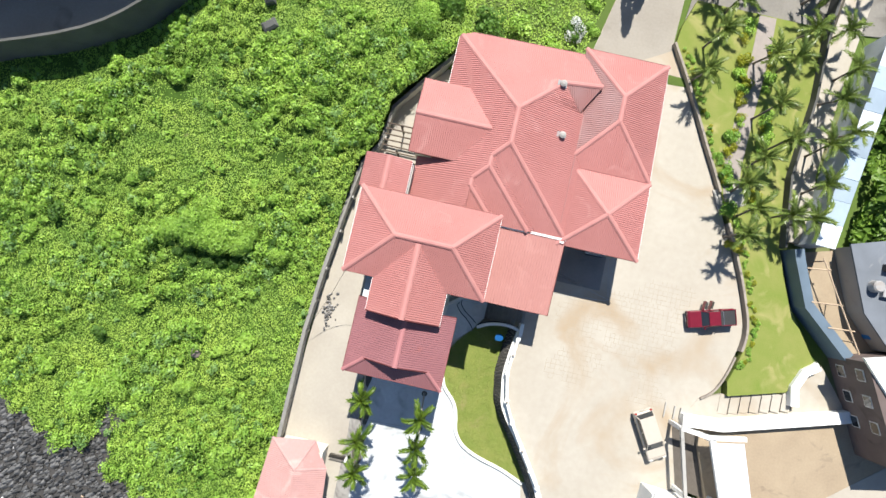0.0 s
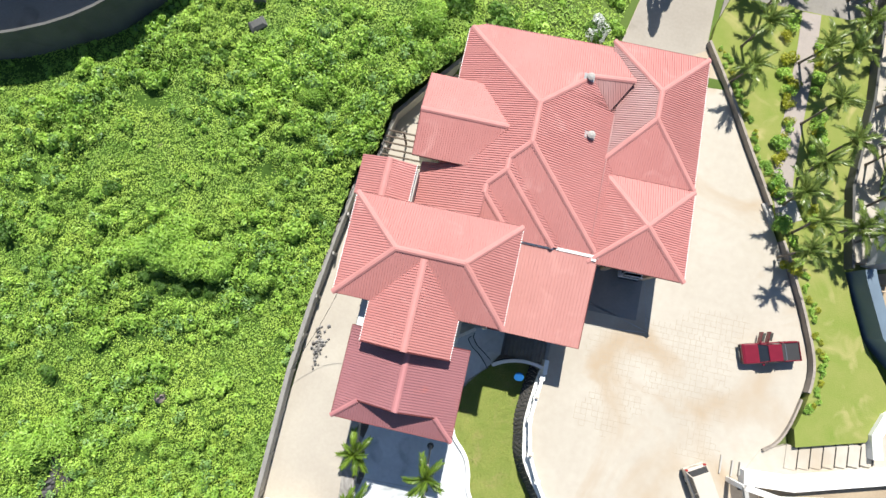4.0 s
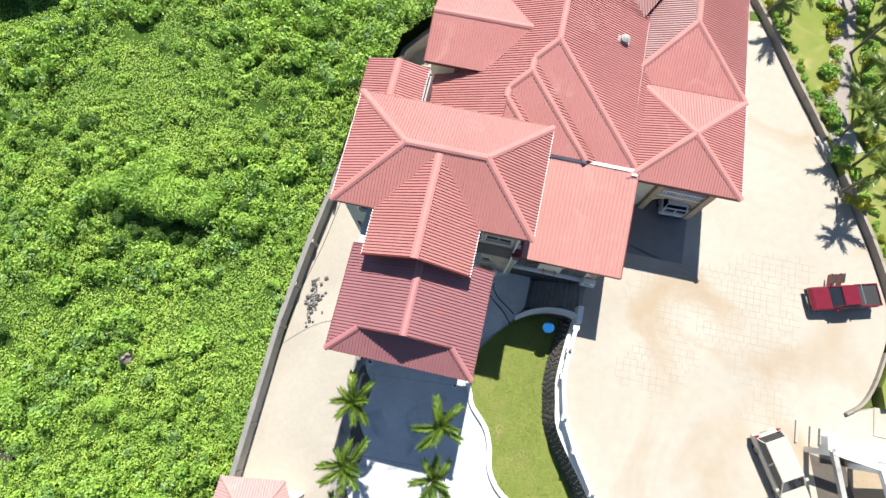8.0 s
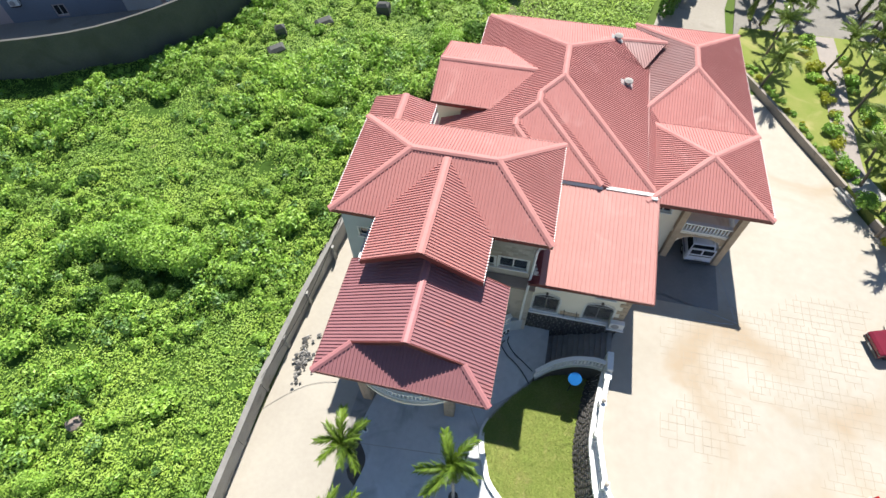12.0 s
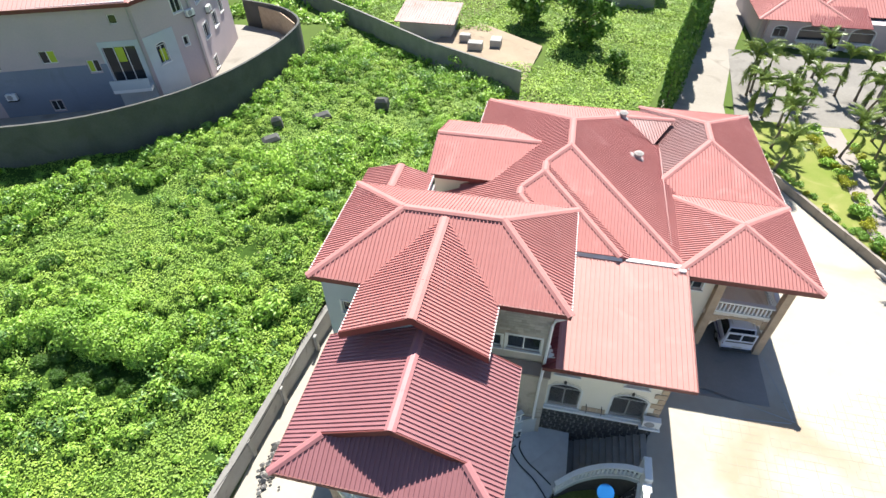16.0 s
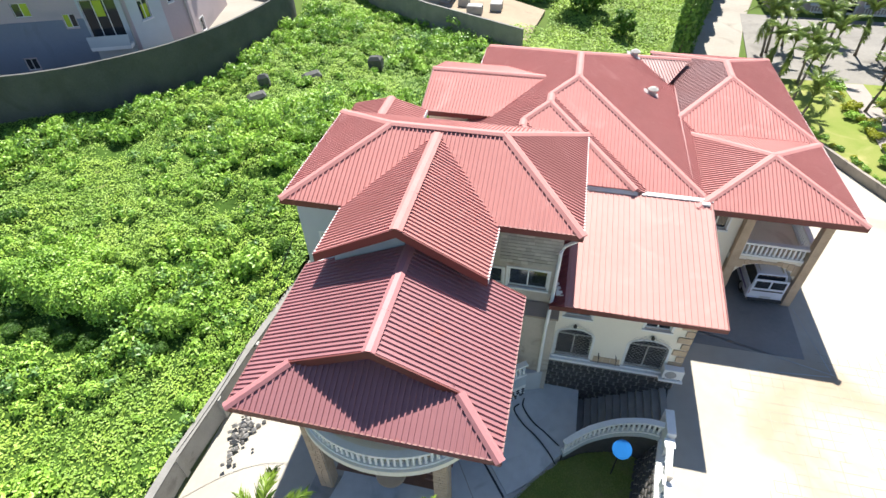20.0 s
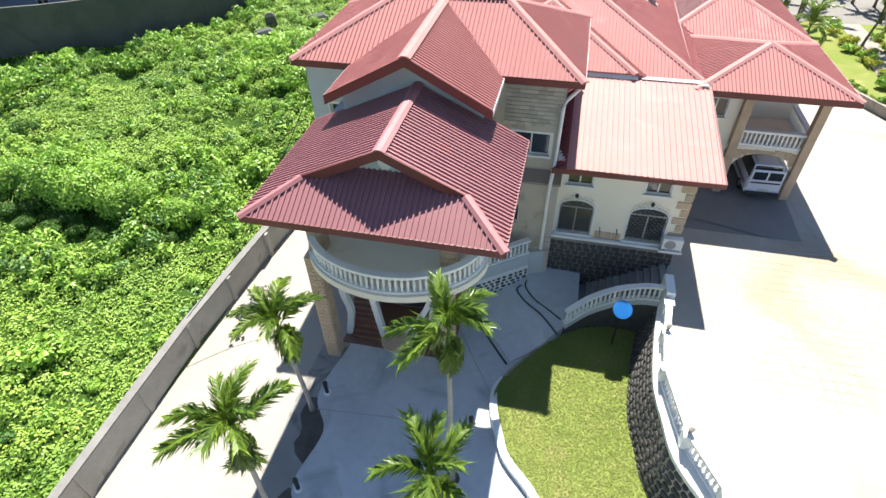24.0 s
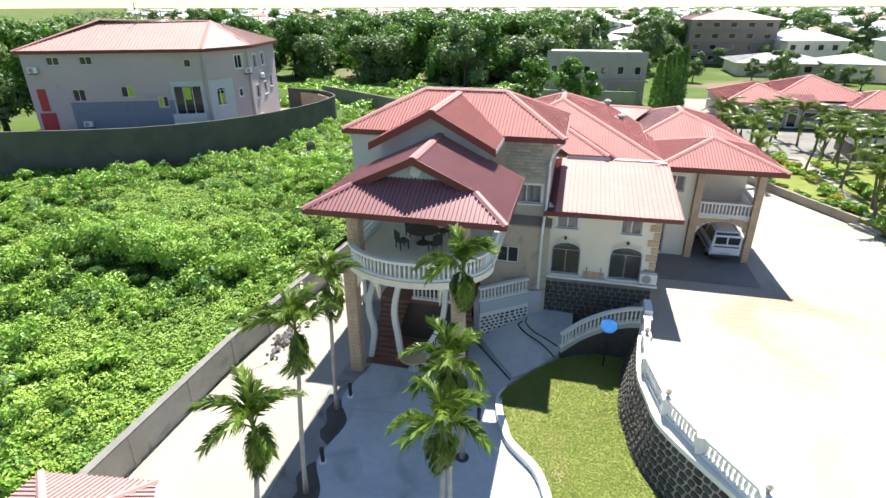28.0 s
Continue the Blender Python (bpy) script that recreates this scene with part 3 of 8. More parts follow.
# south gable on it
GX, GY, GE, GR = -2.35, -3.8, 8.55, 10.22
GXW, GXE = -5.5, 0.72
roof_slope(house, [(GX, GY, GR), (GX, 2.35, GR), (GXW, -0.95, GE), (GXW, GY, GE)], ROOF)
roof_slope(house, [(GX, GY, GR), (GXE, GY, GE), (GXE, -0.95, GE), (GX, 2.35, GR)], ROOF)
cap_line(house, (GX, GY - 0.02, GR), (GX, 2.3, GR), ROOF_CAP, width=0.46)
board(house, (GX, GY, GR + 0.03), (GXW, GY, GE + 0.03), FASCIA, drop=0.34, name="barge_board")
board(house, (GX, GY, GR + 0.03), (GXE, GY, GE + 0.03), FASCIA, drop=0.34, name="barge_board")
for x in (GXW, GXE):
    board(house, (x, GY, GE), (x, -0.95, GE), WHITE, drop=0.16, name="white_gutter")
part("gable_wall", MB().add([(x, y, z) for y in (-3.05, -2.85) for x, z in ((-5.1, 7.2), (0.3, 7.2), (0.3, 8.62), (GX, 10.0), (-5.1, 8.62))], [(0, 1, 2, 3, 4), (9, 8, 7, 6, 5), (0, 5, 6, 1), (1, 6, 7, 2), (4, 9, 5, 0), (2, 7, 8, 3), (3, 8, 9, 4)]), BLUEGREY, house, "pale blue-grey gable wall under the eaves")
# eave pocket walls of the gable
for x in (-5.1, -0.9):
    part("side_wall", MB().box(x, x + 0.2, -2.84, -0.46, 7.0, 8.5), STAINED, house)

# porch roof: ridge to the front, a small gable over a hipped skirt
PX, PR, PE = -2.1, 9.02, 7.05
PXW, PXE, PYN, PYS = -6.42, 2.0, -2.9, -9.2
PGY, PGZ = -7.75, 7.80
PS = (PR - PE) / (PX - PXW)
gw, ge = -4.78, 0.55
roof_slope(house, [(PX, PGY, PR), (PX, PYN, PR), (PXW, PYN, PE), (PXW, PYS, PE), (gw, PGY, PR - PS * (PX - gw))], ROOF_PORCH)
roof_slope(house, [(PX, PGY, PR), (ge, PGY, PR - 0.4805 * (ge - PX)), (PXE, PYS, PE), (PXE, PYN, PE), (PX, PYN, PR)], ROOF_PORCH)
roof_slope(house, [(PXW, PYS, PE), (PXE, PYS, PE), (ge, PGY, PGZ - 0.02), (-0.1, -7.2, 8.06), (-4.1, -7.2, 8.06), (gw, PGY, PGZ - 0.02)], ROOF_PORCH)
cap_line(house, (PX, PGY - 0.02, PR), (PX, -2.95, PR), PORCH_CAP, width=0.42)
cap_line(house, (PXW, PYS, PE), (gw, PGY, PGZ), PORCH_CAP, width=0.34)
cap_line(house, (PXE, PYS, PE), (ge, PGY, PGZ), PORCH_CAP, width=0.34)
board(house, (PX, PGY, PR + 0.03), (gw, PGY, PGZ), FASCIA, drop=0.30, name="barge_board")
board(house, (PX, PGY, PR + 0.03), (ge, PGY, PGZ), FASCIA, drop=0.30, name="barge_board")
board(house, (PXW, PYS, PE), (PXE, PYS, PE), FASCIA, drop=0.22)
for x in (PXW, PXE):
    board(house, (x, PYS, PE), (x, PYN, PE), FASCIA, drop=0.20, name="eave_gutter")
board(house, (PX, PYN, PR), (PXE, PYN, PE), FASCIA, drop=0.2, name="barge_board")
board(house, (PX, PYN, PR), (PXW, PYN, PE), FASCIA, drop=0.2, name="barge_board")
part("gable_wall", MB().add([(x, y, z) for y in (-7.25, -7.1) for x, z in ((-4.15, 7.95), (-0.05, 7.95), (PX, 8.9))], [(0, 1, 2), (5, 4, 3), (0, 3, 4, 1), (1, 4, 5, 2), (2, 5, 3, 0)]), BLUEGREY, house, "pale blue gable panel over the porch")
disc = MB().lathe([(0.22, 0), (0.24, 0.02), (0.24, 0.05), (0.20, 0.07)], n=20)
disc.v = [(PX + x, -7.26 - z, 8.36 + y) for x, y, z in disc.v]
part("round_vent", disc, WHITE, house, "white round gable vent")

# main roof, stepping down towards the front in three hipped faces
k = 0.40
MR, MX, MYS, MYN = 8.57, 3.1, 12.3, 15.3
zw = lambda x: MR - k * (MX - x)
zs = lambda y: MR - k * (MYS - y)
zn = lambda y: MR - k * (y - MYN)
ze = lambda x: MR - k * (x - MX)
for piece in ([(MX, MYN), (-3.0, 21.4), (-3.2, 21.2), (-3.2, 11.0), (1.8, 11.0), (MX, MYS)], [(1.8, 11.0), (-3.2, 11.0), (-3.2, 10.1), (1.8, 10.1)], [(1.8, 10.1), (-4.5, 10.1), (-4.5, 8.9), (0.6, 8.9)], [(0.6, 8.9), (-4.5, 8.9), (-4.5, 6.2), (0.6, 6.2)]):
    roof_slope(house, [(x, y, zw(x)) for x, y in piece], ROOF)
roof_slope(house, [(MX, MYS, MR), (1.8, 11.0, zs(11.0)), (7.1, 5.7, zs(5.7)), (9.7, 5.7, zs(5.7))], ROOF)
roof_slope(house, [(MX, MYS, MR), (9.7, 5.7, ze(9.7)), (9.7, 17.5, ze(9.7)), (8.5, 16.7, ze(8.5)), (6.6, 18.8, ze(6.6)), (MX, MYN, MR)], ROOF)
roof_slope(house, [(MX, MYN, MR), (6.6, 18.8, zn(18.8)), (9.9, 19.2, zn(19.2)), (8.0, 22.2, zn(22.2)), (-2.0, 21.9, zn(21.9)), (-3.0, 21.4, zn(21.4))], ROOF)
roof_slope(house, [(6.6, 18.8, 7.17), (8.5, 16.7, 6.41), (9.9, 19.2, 7.01)], ROOF_GREY)
# second face
roof_slope(house, [(1.8, 11.0, zw(1.8)), (1.8, 10.1, zw(1.8)), (6.3, 5.6, zw(1.8) - k * 4.5), (7.1, 5.7, zw(1.8) - k * 5.3)], ROOF)
roof_slope(house, [(1.8, 10.1, zw(1.8)), (0.6, 8.9, zw(0.6)), (3.9, 5.6, zw(0.6) - k * 3.3), (6.3, 5.6, zw(1.8) - k * 4.5)], ROOF)
# third face
roof_slope(house, [(0.6, 8.9, zw(0.6)), (0.6, 8.2, zw(0.6)), (2.6, 6.2, zw(0.6) - 0.8), (3.3, 6.2, zw(0.6) - 1.08)], ROOF)
roof_slope(house, [(0.6, 8.2, zw(0.6)), (0.6, 6.2, zw(0.6) - 0.8), (2.6, 6.2, zw(0.6) - 0.8)], ROOF)
for a, b in (((MX, MYS, MR), (MX, MYN, MR)), ((MX, MYS, MR), (9.7, 5.7, zs(5.7))), ((MX, MYS, MR), (1.8, 11.0, zw(1.8))), ((1.8, 11.0, zw(1.8)), (1.8, 10.1, zw(1.8))), ((1.8, 10.1, zw(1.8)), (6.3, 5.6, zw(1.8) - k * 4.5)), ((1.8, 10.1, zw(1.8)), (0.6, 8.9, zw(0.6))), ((0.6, 8.9, zw(0.6)), (0.6, 8.2, zw(0.6))), ((0.6, 8.2, zw(0.6)), (2.6, 6.2, zw(0.6) - 0.8)), ((MX, MYN, MR), (6.6, 18.8, 7.17)), ((6.6, 18.8, 7.17), (9.9, 19.2, 7.01)), ((MX, MYN, MR), (-3.0, 21.4, zn(21.4)))):
    cap_line(house, a, b, ROOF_CAP)
board(house, (-2.0, 21.9, zn(21.9)), (8.0, 22.2, zn(22.2)), FASCIA)
board(house, (-3.2, 21.2, zw(-3.2)), (-3.2, 10.2, zw(-3.2)), WHITE, drop=0.2, name="white_gutter")

# west wing and back corner roofs
roof_slope(house, [(-5.2, 13.3, 7.9), (-5.2, 10.1, 6.85), (-1.2, 10.1, 6.85), (1.4, 13.3, 7.9)], ROOF)
roof_slope(house, [(-5.2, 16.6, 6.85), (-5.2, 13.3, 7.9), (1.4, 13.3, 7.9), (-1.2, 16.6, 6.85)], ROOF)
cap_line(house, (-5.2, 13.3, 7.9), (1.3, 13.3, 7.9), ROOF_CAP)
board(house, (-5.2, 10.1, 6.85), (-1.5, 10.1, 6.85), FASCIA)
board(house, (-5.2, 13.3, 7.9), (-5.2, 10.1, 6.85), FASCIA, drop=0.2, name="barge_board")
board(house, (-5.2, 13.3, 7.9), (-5.2, 16.6, 6.85), FASCIA, drop=0.2, name="barge_board")
roof_slope(house, [(-6.5, 9.15, 8.0), (-8.55, 9.15, 7.45), (-8.55, 6.17, 7.45), (-6.5, 6.17, 8.0)], ROOF)
roof_slope(house, [(-6.5, 9.15, 8.0), (-6.5, 6.17, 8.0), (-4.55, 6.17, 7.45), (-4.55, 9.15, 7.45)], ROOF)
cap_line(house, (-6.5, 9.15, 8.0), (-6.5, 6.17, 8.0), ROOF_CAP, width=0.46)
board(house, (-4.55, 9.15, 7.45), (-4.55, 6.17, 7.45), WHITE, drop=0.2, name="white_gutter")

# lower front wing: one slope to the south with a short side slope
fz = lambda y: 6.02 - 0.168 * (5.62 - y)
roof_slope(house, [(3.55, -1.08, fz(-1.08)), (9.8, -1.08, fz(-1.08)), (9.72, 5.62, fz(5.62)), (3.55, 5.62, fz(5.62))], ROOF_FRONT, pitch=0.24, rib=0.028)
roof_slope(house, [(2.95, -1.08, fz(-1.08) - 0.3), (3.55, -1.08, fz(-1.08)), (3.55, 5.6, fz(5.6)), (2.95, 5.6, fz(5.6) - 0.3)], ROOF_NEW, pitch=0.24)
board(house, (2.95, -1.08, fz(-1.08) - 0.1), (9.8, -1.08, fz(-1.08)), FASCIA, drop=0.2)
board(house, (9.8, -1.08, fz(-1.08)), (9.72, 5.5, fz(5.5)), FASCIA, drop=0.2)

# carport corner roof and east wing roof
CX, CY, CR, CE = 12.58, 8.5, 7.12, 5.92
c4 = [(9.0, 5.2, CE), (16.18, 5.2, CE), (15.95, 12.1, CE), (9.2, 12.1, CE)]
for i in range(4):
    roof_slope(house, [c4[i], c4[(i + 1) % 4], (CX, CY, CR)], ROOF)
    cap_line(house, c4[i], (CX, CY, CR), ROOF_CAP)
board(house, c4[0], c4[1], FASCIA, drop=0.28)
board(house, c4[1], c4[2], WHITE, drop=0.2, name="white_gutter")
EX, EYS, EYN, ER = 11.85, 16.5, 18.7, 7.3
e4 = [(8.0, 12.13, CE), (15.85, 12.13, CE), (15.45, 22.75, CE), (8.0, 22.75, CE)]
es, en = (EX, EYS, ER), (EX, EYN, ER)
roof_slope(house, [e4[0], e4[1], es], ROOF)
roof_slope(house, [e4[1], e4[2], en, es], ROOF)
roof_slope(house, [e4[2], e4[3], en], ROOF)
roof_slope(house, [e4[3], e4[0], es, en], ROOF_GREY)
for a, b in ((e4[0], es), (e4[1], es), (e4[2], en), (e4[3], en), (es, en)):
    cap_line(house, a, b, ROOF_CAP)
board(house, e4[0], e4[1], FASCIA, drop=0.2)
board(house, e4[1], e4[2], WHITE, drop=0.2, name="white_gutter")
board(house, e4[2], e4[3], FASCIA, drop=0.25)

# carport columns and balcony floor
for x, y in ((11.75, 6.0), (15.05, 5.9), (15.05, 9.6)):
    part("column", MB().bevel_box(x - 0.2, x + 0.2, y - 0.2, y + 0.2, 0, 5.85, 0.03), STONE_BEIGE, house, "square column clad in beige stone")
part("balcony_floor", MB().box(11.5, 15.2, 6.0, 9.2, 2.55, 2.85), CREAM, house)

# ---- boundary walls (rough) ----
def wall_along(pts, z0, z1, t=0.2):
    """A wall along a line of points; z1 may be a list of heights."""
    P = [Vector((p[0], p[1], 0)) for p in pts]
    n = len(P)
    tops = z1 if isinstance(z1, (list, tuple)) else [z1] * n
    bots = z0 if isinstance(z0, (list, tuple)) else [z0] * n
    vs = []
    for i, p in enumerate(P):
        d = (P[min(i + 1, n - 1)] - P[max(i - 1, 0)]).normalized()
        s = Vector((-d.y, d.x, 0)) * t / 2
        vs += [(*(p + s).xy, bots[i]), (*(p - s).xy, bots[i]), (*(p - s).xy, tops[i]), (*(p + s).xy, tops[i])]
    fs = [(0, 1, 2, 3), (4 * n - 1, 4 * n - 2, 4 * n - 3, 4 * n - 4)]
    for i in range(n - 1):
        for a in range(4):
            b = (a + 1) % 4
            fs.append((4 * i + a, 4 * i + 4 + a, 4 * i + 4 + b, 4 * i + b))
    return MB().add(vs, fs)


WEST_LINE = [(-12.0, -34), (-12.0, -15), (-12.0, -8), (-11.6, -2), (-11.0, 4), (-10.3, 9.6), (-9.0, 11.8), (-8.5, 15.8), (-6.3, 18.9), (-3.6, 22.4)]
whole("wall_west", wall_along(WEST_LINE, -3.2, -0.85, 0.22), WALLGREY, "weathered grey block boundary wall with piers", "wall", kind="structure")
NEIGH_LINE = [(-60, 7), (-48, 11), (-37.5, 15.2), (-31.8, 20), (-28.6, 25), (-26.8, 31), (-26.3, 36), (-27.0, 39.5), (-30.5, 42.5), (-36, 44)]
whole("wall_neighbour", wall_along([(p.x, p.y) for p in smooth_line(NEIGH_LINE, 4)], -1.5, 4.05, 0.25), DARKWALL, "tall dark mossy block wall round the pink building", "wall", kind="structure")

# ---- openings, windows, balustrades ----
def wall_open(length, height, t, openings):
    """A wall panel from x 0 to length, outer face at y 0, with openings (x0, x1, z0, z1, arch rise) cut through it."""
    xs = sorted({0.0, length, *[o[0] for o in openings], *[o[1] for o in openings]})
    zs = sorted({0.0, height, *[o[2] for o in openings], *[o[3] for o in openings]})
    mb = MB()
    for i in range(len(xs) - 1):
        for j in range(len(zs) - 1):
            cx, cz = (xs[i] + xs[i + 1]) / 2, (zs[j] + zs[j + 1]) / 2
            if not any(o[0] < cx < o[1] and o[2] < cz < o[3] for o in openings):
                mb.box(xs[i], xs[i + 1], 0, t, zs[j], zs[j + 1])
    for x0, x1, z0, z1, rise in openings:
        if rise:
            n = 10
            c = [(x0 + (x1 - x0) * k / n, z1 - rise + rise * math.sqrt(max(0, 1 - (2 * k / n - 1) ** 2))) for k in range(n + 1)]
            for (xa, za), (xb, zb) in zip(c, c[1:]):
                mb.add([(x, y, z) for y in (0.0, t) for x, z in ((xa, za), (xb, zb), (xb, z1), (xa, z1))], [(0, 1, 2, 3), (7, 6, 5, 4), (0, 4, 5, 1)])
    # weld the blocks and drop the faces between them
    ids, verts, faces = {}, [], {}
    for f in mb.f:
        g = []
        for k in f:
            key = tuple(round(c, 4) for c in mb.v[k])
            if key not in ids:
                ids[key] = len(verts)
                verts.append(mb.v[k])
            g.append(ids[key])
        faces.setdefault(frozenset(g), []).append(tuple(g))
    mb.v, mb.f = verts, [f[0] for f in faces.values() if len(f) == 1 and len(set(f[0])) > 2]
    return mb


def moved(mb, m):
    mb.v = [tuple(m @ Vector(p)) for p in mb.v]
    return mb


def window(parent, m, x0, x1, z0, z1, rise=0.0, grille=False, depth=0.12, panes=2, frame=FRAME, glass=GLASS, trim=True):
    """A window in a panel whose pose is m: frame, panes, sill, with a white trim and a lattice grille where it has one."""
    f = 0.055
    mb = MB()
    top = z1 - rise
    mb.box(x0, x0 + f, depth - 0.04, depth + 0.04, z0, top).box(x1 - f, x1, depth - 0.04, depth + 0.04, z0, top)
    mb.box(x0 + f, x1 - f, depth - 0.04, depth + 0.04, z0, z0 + f).box(x0 + f, x1 - f, depth - 0.04, depth + 0.04, top - f, top)
    for k in range(1, panes):
        xm = x0 + (x1 - x0) * k / panes
        mb.box(xm - 0.03, xm + 0.03, depth - 0.03, depth + 0.03, z0 + f, top - f)
    win = part("window", moved(mb, m), frame, parent)
    for k in range(panes):
        a, b = x0 + (x1 - x0) * k / panes, x0 + (x1 - x0) * (k + 1) / panes
        part("pane", moved(MB().box(a + 0.03, b - 0.03, depth + 0.002, depth + 0.012, z0 + f, top - f), m), glass, win)
    if rise:
        n = 10
        arcs = [(x0 + (x1 - x0) * k / n, top + rise * math.sqrt(max(0, 1 - (2 * k / n - 1) ** 2))) for k in range(n + 1)]
        part("fanlight", moved(MB().add([(x, y, z) for y in (depth, depth + 0.012) for x, z in arcs], [tuple(range(n + 1)), tuple(range(2 * n + 1, n, -1))]), m), glass, win)
    if trim:
        t = MB().box(x0 - 0.1, x1 + 0.1, -0.09, 0.0, z0 - 0.1, z0 - 0.002)
        part("sill", moved(t, m), frame, win)
        j = MB().box(x0 - 0.1, x0 - 0.002, -0.03, -0.001, z0, top).box(x1 + 0.002, x1 + 0.1, -0.03, -0.001, z0, top)
        if rise:
            n = 12
            for k in range(n):
                a0, a1 = math.pi * k / n, math.pi * (k + 1) / n
                xm, hw = (x0 + x1) / 2, (x1 - x0) / 2
                pts = [(xm + (hw + d) * math.cos(a), top + (rise + d) * math.sin(a)) for a, d in ((a0, 0.0), (a0, 0.1), (a1, 0.1), (a1, 0.0))]
                j.add([(x, y, z) for y in (-0.03, -0.001) for x, z in pts], [(0, 1, 2, 3), (7, 6, 5, 4), (1, 5, 6, 2), (0, 3, 7, 4)])
        else:
            j.box(x0 - 0.1, x1 + 0.1, -0.03, -0.001, top, top + 0.1)
        part("trim", moved(j, m), frame, win)
    if grille:
        g = MB()
        w, h = x1 - x0, z1 - rise * 0.4 - z0
        s = 0.16
        k = -h
        while k < w:
            for sg in (1, -1):
                a, b = max(0.0, k), min(w, k + h)
                if b > a:
                    za, zb = (a - k, b - k) if sg == 1 else (h - (a - k), h - (b - k))
                    g.tube([(x0 + a, 0.03, z0 + za), (x0 + b, 0.03, z0 + zb)], 0.011, 4)
            k += s
        part("grille", moved(g, m), DARKMETAL, win, "diagonal metal lattice grille", kind="stuff")
    return win


def facade(m, length, height, openings, material, t=0.25, name="wall", parent=None, label="", **kw):
    """A wall panel and its windows. openings: (x0, x1, z0, z1, rise, grille, panes)."""
    w = part(name, moved(wall_open(length, height, t, [o[:5] for o in openings]), m), material, parent or house, label)
    for x0, x1, z0, z1, rise, grille, panes in openings:
        window(parent or house, m, x0, x1, z0, z1, rise, grille, panes=panes, **kw)
    return w


# front wing: two arched grilled windows below, two sliding windows above
facade(pose(3.17, -0.55, 1.0), 5.73, 3.95, [(0.36, 1.88, 0.1, 1.95, 0.42, True, 2), (3.42, 5.05, 0.1, 1.95, 0.42, True, 2), (0.5, 1.6, 2.78, 3.68, 0, False, 2), (3.78, 4.82, 2.72, 3.66, 0, False, 2)], CREAM, label="cream painted wall with arched windows")
# tall block: the window beside the front wing, under a stone band
facade(pose(-0.2, -0.45, 3.3), 3.33, 5.3, [(1.35, 2.95, 1.7, 2.72, 0, False, 2), (0.55, 1.1, 1.7, 2.6, 0, False, 1)], STAINED, label="grey-tan rendered wall with sliding window")
facade(pose(-7.5, -0.45, 3.3), 2.0, 5.3, [(0.6, 1.3, 2.4, 3.2, 0, False, 1)], BLUEGREY, label="pale grey wall with a small window")
facade(pose(-7.75, 5.7, YARD_Z, 0, 0, -90), 6.15, 11.0, [(2.4, 3.4, 7.6, 8.6, 0, False, 2), (4.6, 5.2, 7.2, 7.9, 0, False, 1)], BLUEGREY, label="pale blue-grey side wall over the plot")
# stone-faced band high on the tall block
band = MB()
rb = random.Random(4)
zb = 6.35
while zb < 8.3:
    xb = 0.75
    while xb < 2.95:
        wb = rb.uniform(0.22, 0.5)
        band.bevel_box(xb, min(3.1, xb + wb - 0.015), -0.49, -0.452, zb, zb + 0.16, 0.006)
        xb += wb
    zb += 0.175
part("stone_band", band, mat("grey_beige_split_stone", (0.46, 0.425, 0.37), (0.36, 0.33, 0.28), rough=0.85, scale=2, fine=14, bump=0.4, island=0.2), house, "band of thin grey-beige stone strips", kind="stuff")
# ground floor in the recess between porch and front wing, with its lean-to slab
facade(pose(-0.3, -0.95, YARD_Z), 3.65, 3.9 - YARD_Z, [(0.87, 2.06, 1.62 - YARD_Z, 2.58 - YARD_Z, 0, False, 2)], STAINED, label="stained tan wall behind the terrace", trim=False)
part("return_wall", MB().box(3.2, 3.35, -0.79, -0.56, 1.0, 3.9), STAINED, house, "stained tan wall")
part("lean_to_slab", MB().slab([(-0.3, -0.5, 4.3), (3.42, -0.5, 4.3), (3.42, -1.05, 3.98), (-0.3, -1.05, 3.98)], 0.1), BROWN_SLAB, house, "brown stained concrete slab over the recess")
part("down_pipe", MB().tube([(3.6, -0.95, 8.35), (3.2, -0.62, 7.7), (3.08, -0.62, 7.3), (3.05, -0.62, 5.0), (2.98, -1.12, 4.05), (2.95, -1.12, 3.4), (2.95, -1.12, 0.3)], 0.075, 8), WHITE, house, "white rain pipe")
# room beside the carport
facade(pose(9.02, 6.1, 0), 2.48, 5.9, [(0.9, 1.9, 4.2, 5.2, 0, False, 2), (0.3, 1.2, 0.05, 2.1, 0, False, 1)], CREAM, label="cream wall beside the carport")
# white ledge over the plinth, with a shelf for the air conditioner
part("ledge", MB().bevel_box(3.1, 9.05, -0.78, -0.6, 0.86, 1.0, 0.02), WHITE, house, "white concrete ledge")
part("ledge", MB().bevel_box(8.95, 9.1, -0.75, 5.6, 0.86, 1.0, 0.02), WHITE, house, "white concrete ledge")

# quoin stones at the corner of the front wing
q = random.Random(2)
for i in range(9):
    z0 = 1.05 + i * 0.42
    w = 0.55 if i % 2 else 0.32
    part("quoin_stone", MB().bevel_box(8.92 - w, 8.93, -0.6, -0.552, z0, z0 + 0.36, 0.015), STONE_BEIGE, house, "beige corner stone")
    part("quoin_stone", MB().bevel_box(8.902, 8.95, -0.55, -0.55 + (0.87 - w), z0, z0 + 0.36, 0.015), STONE_BEIGE, house, "beige corner stone")
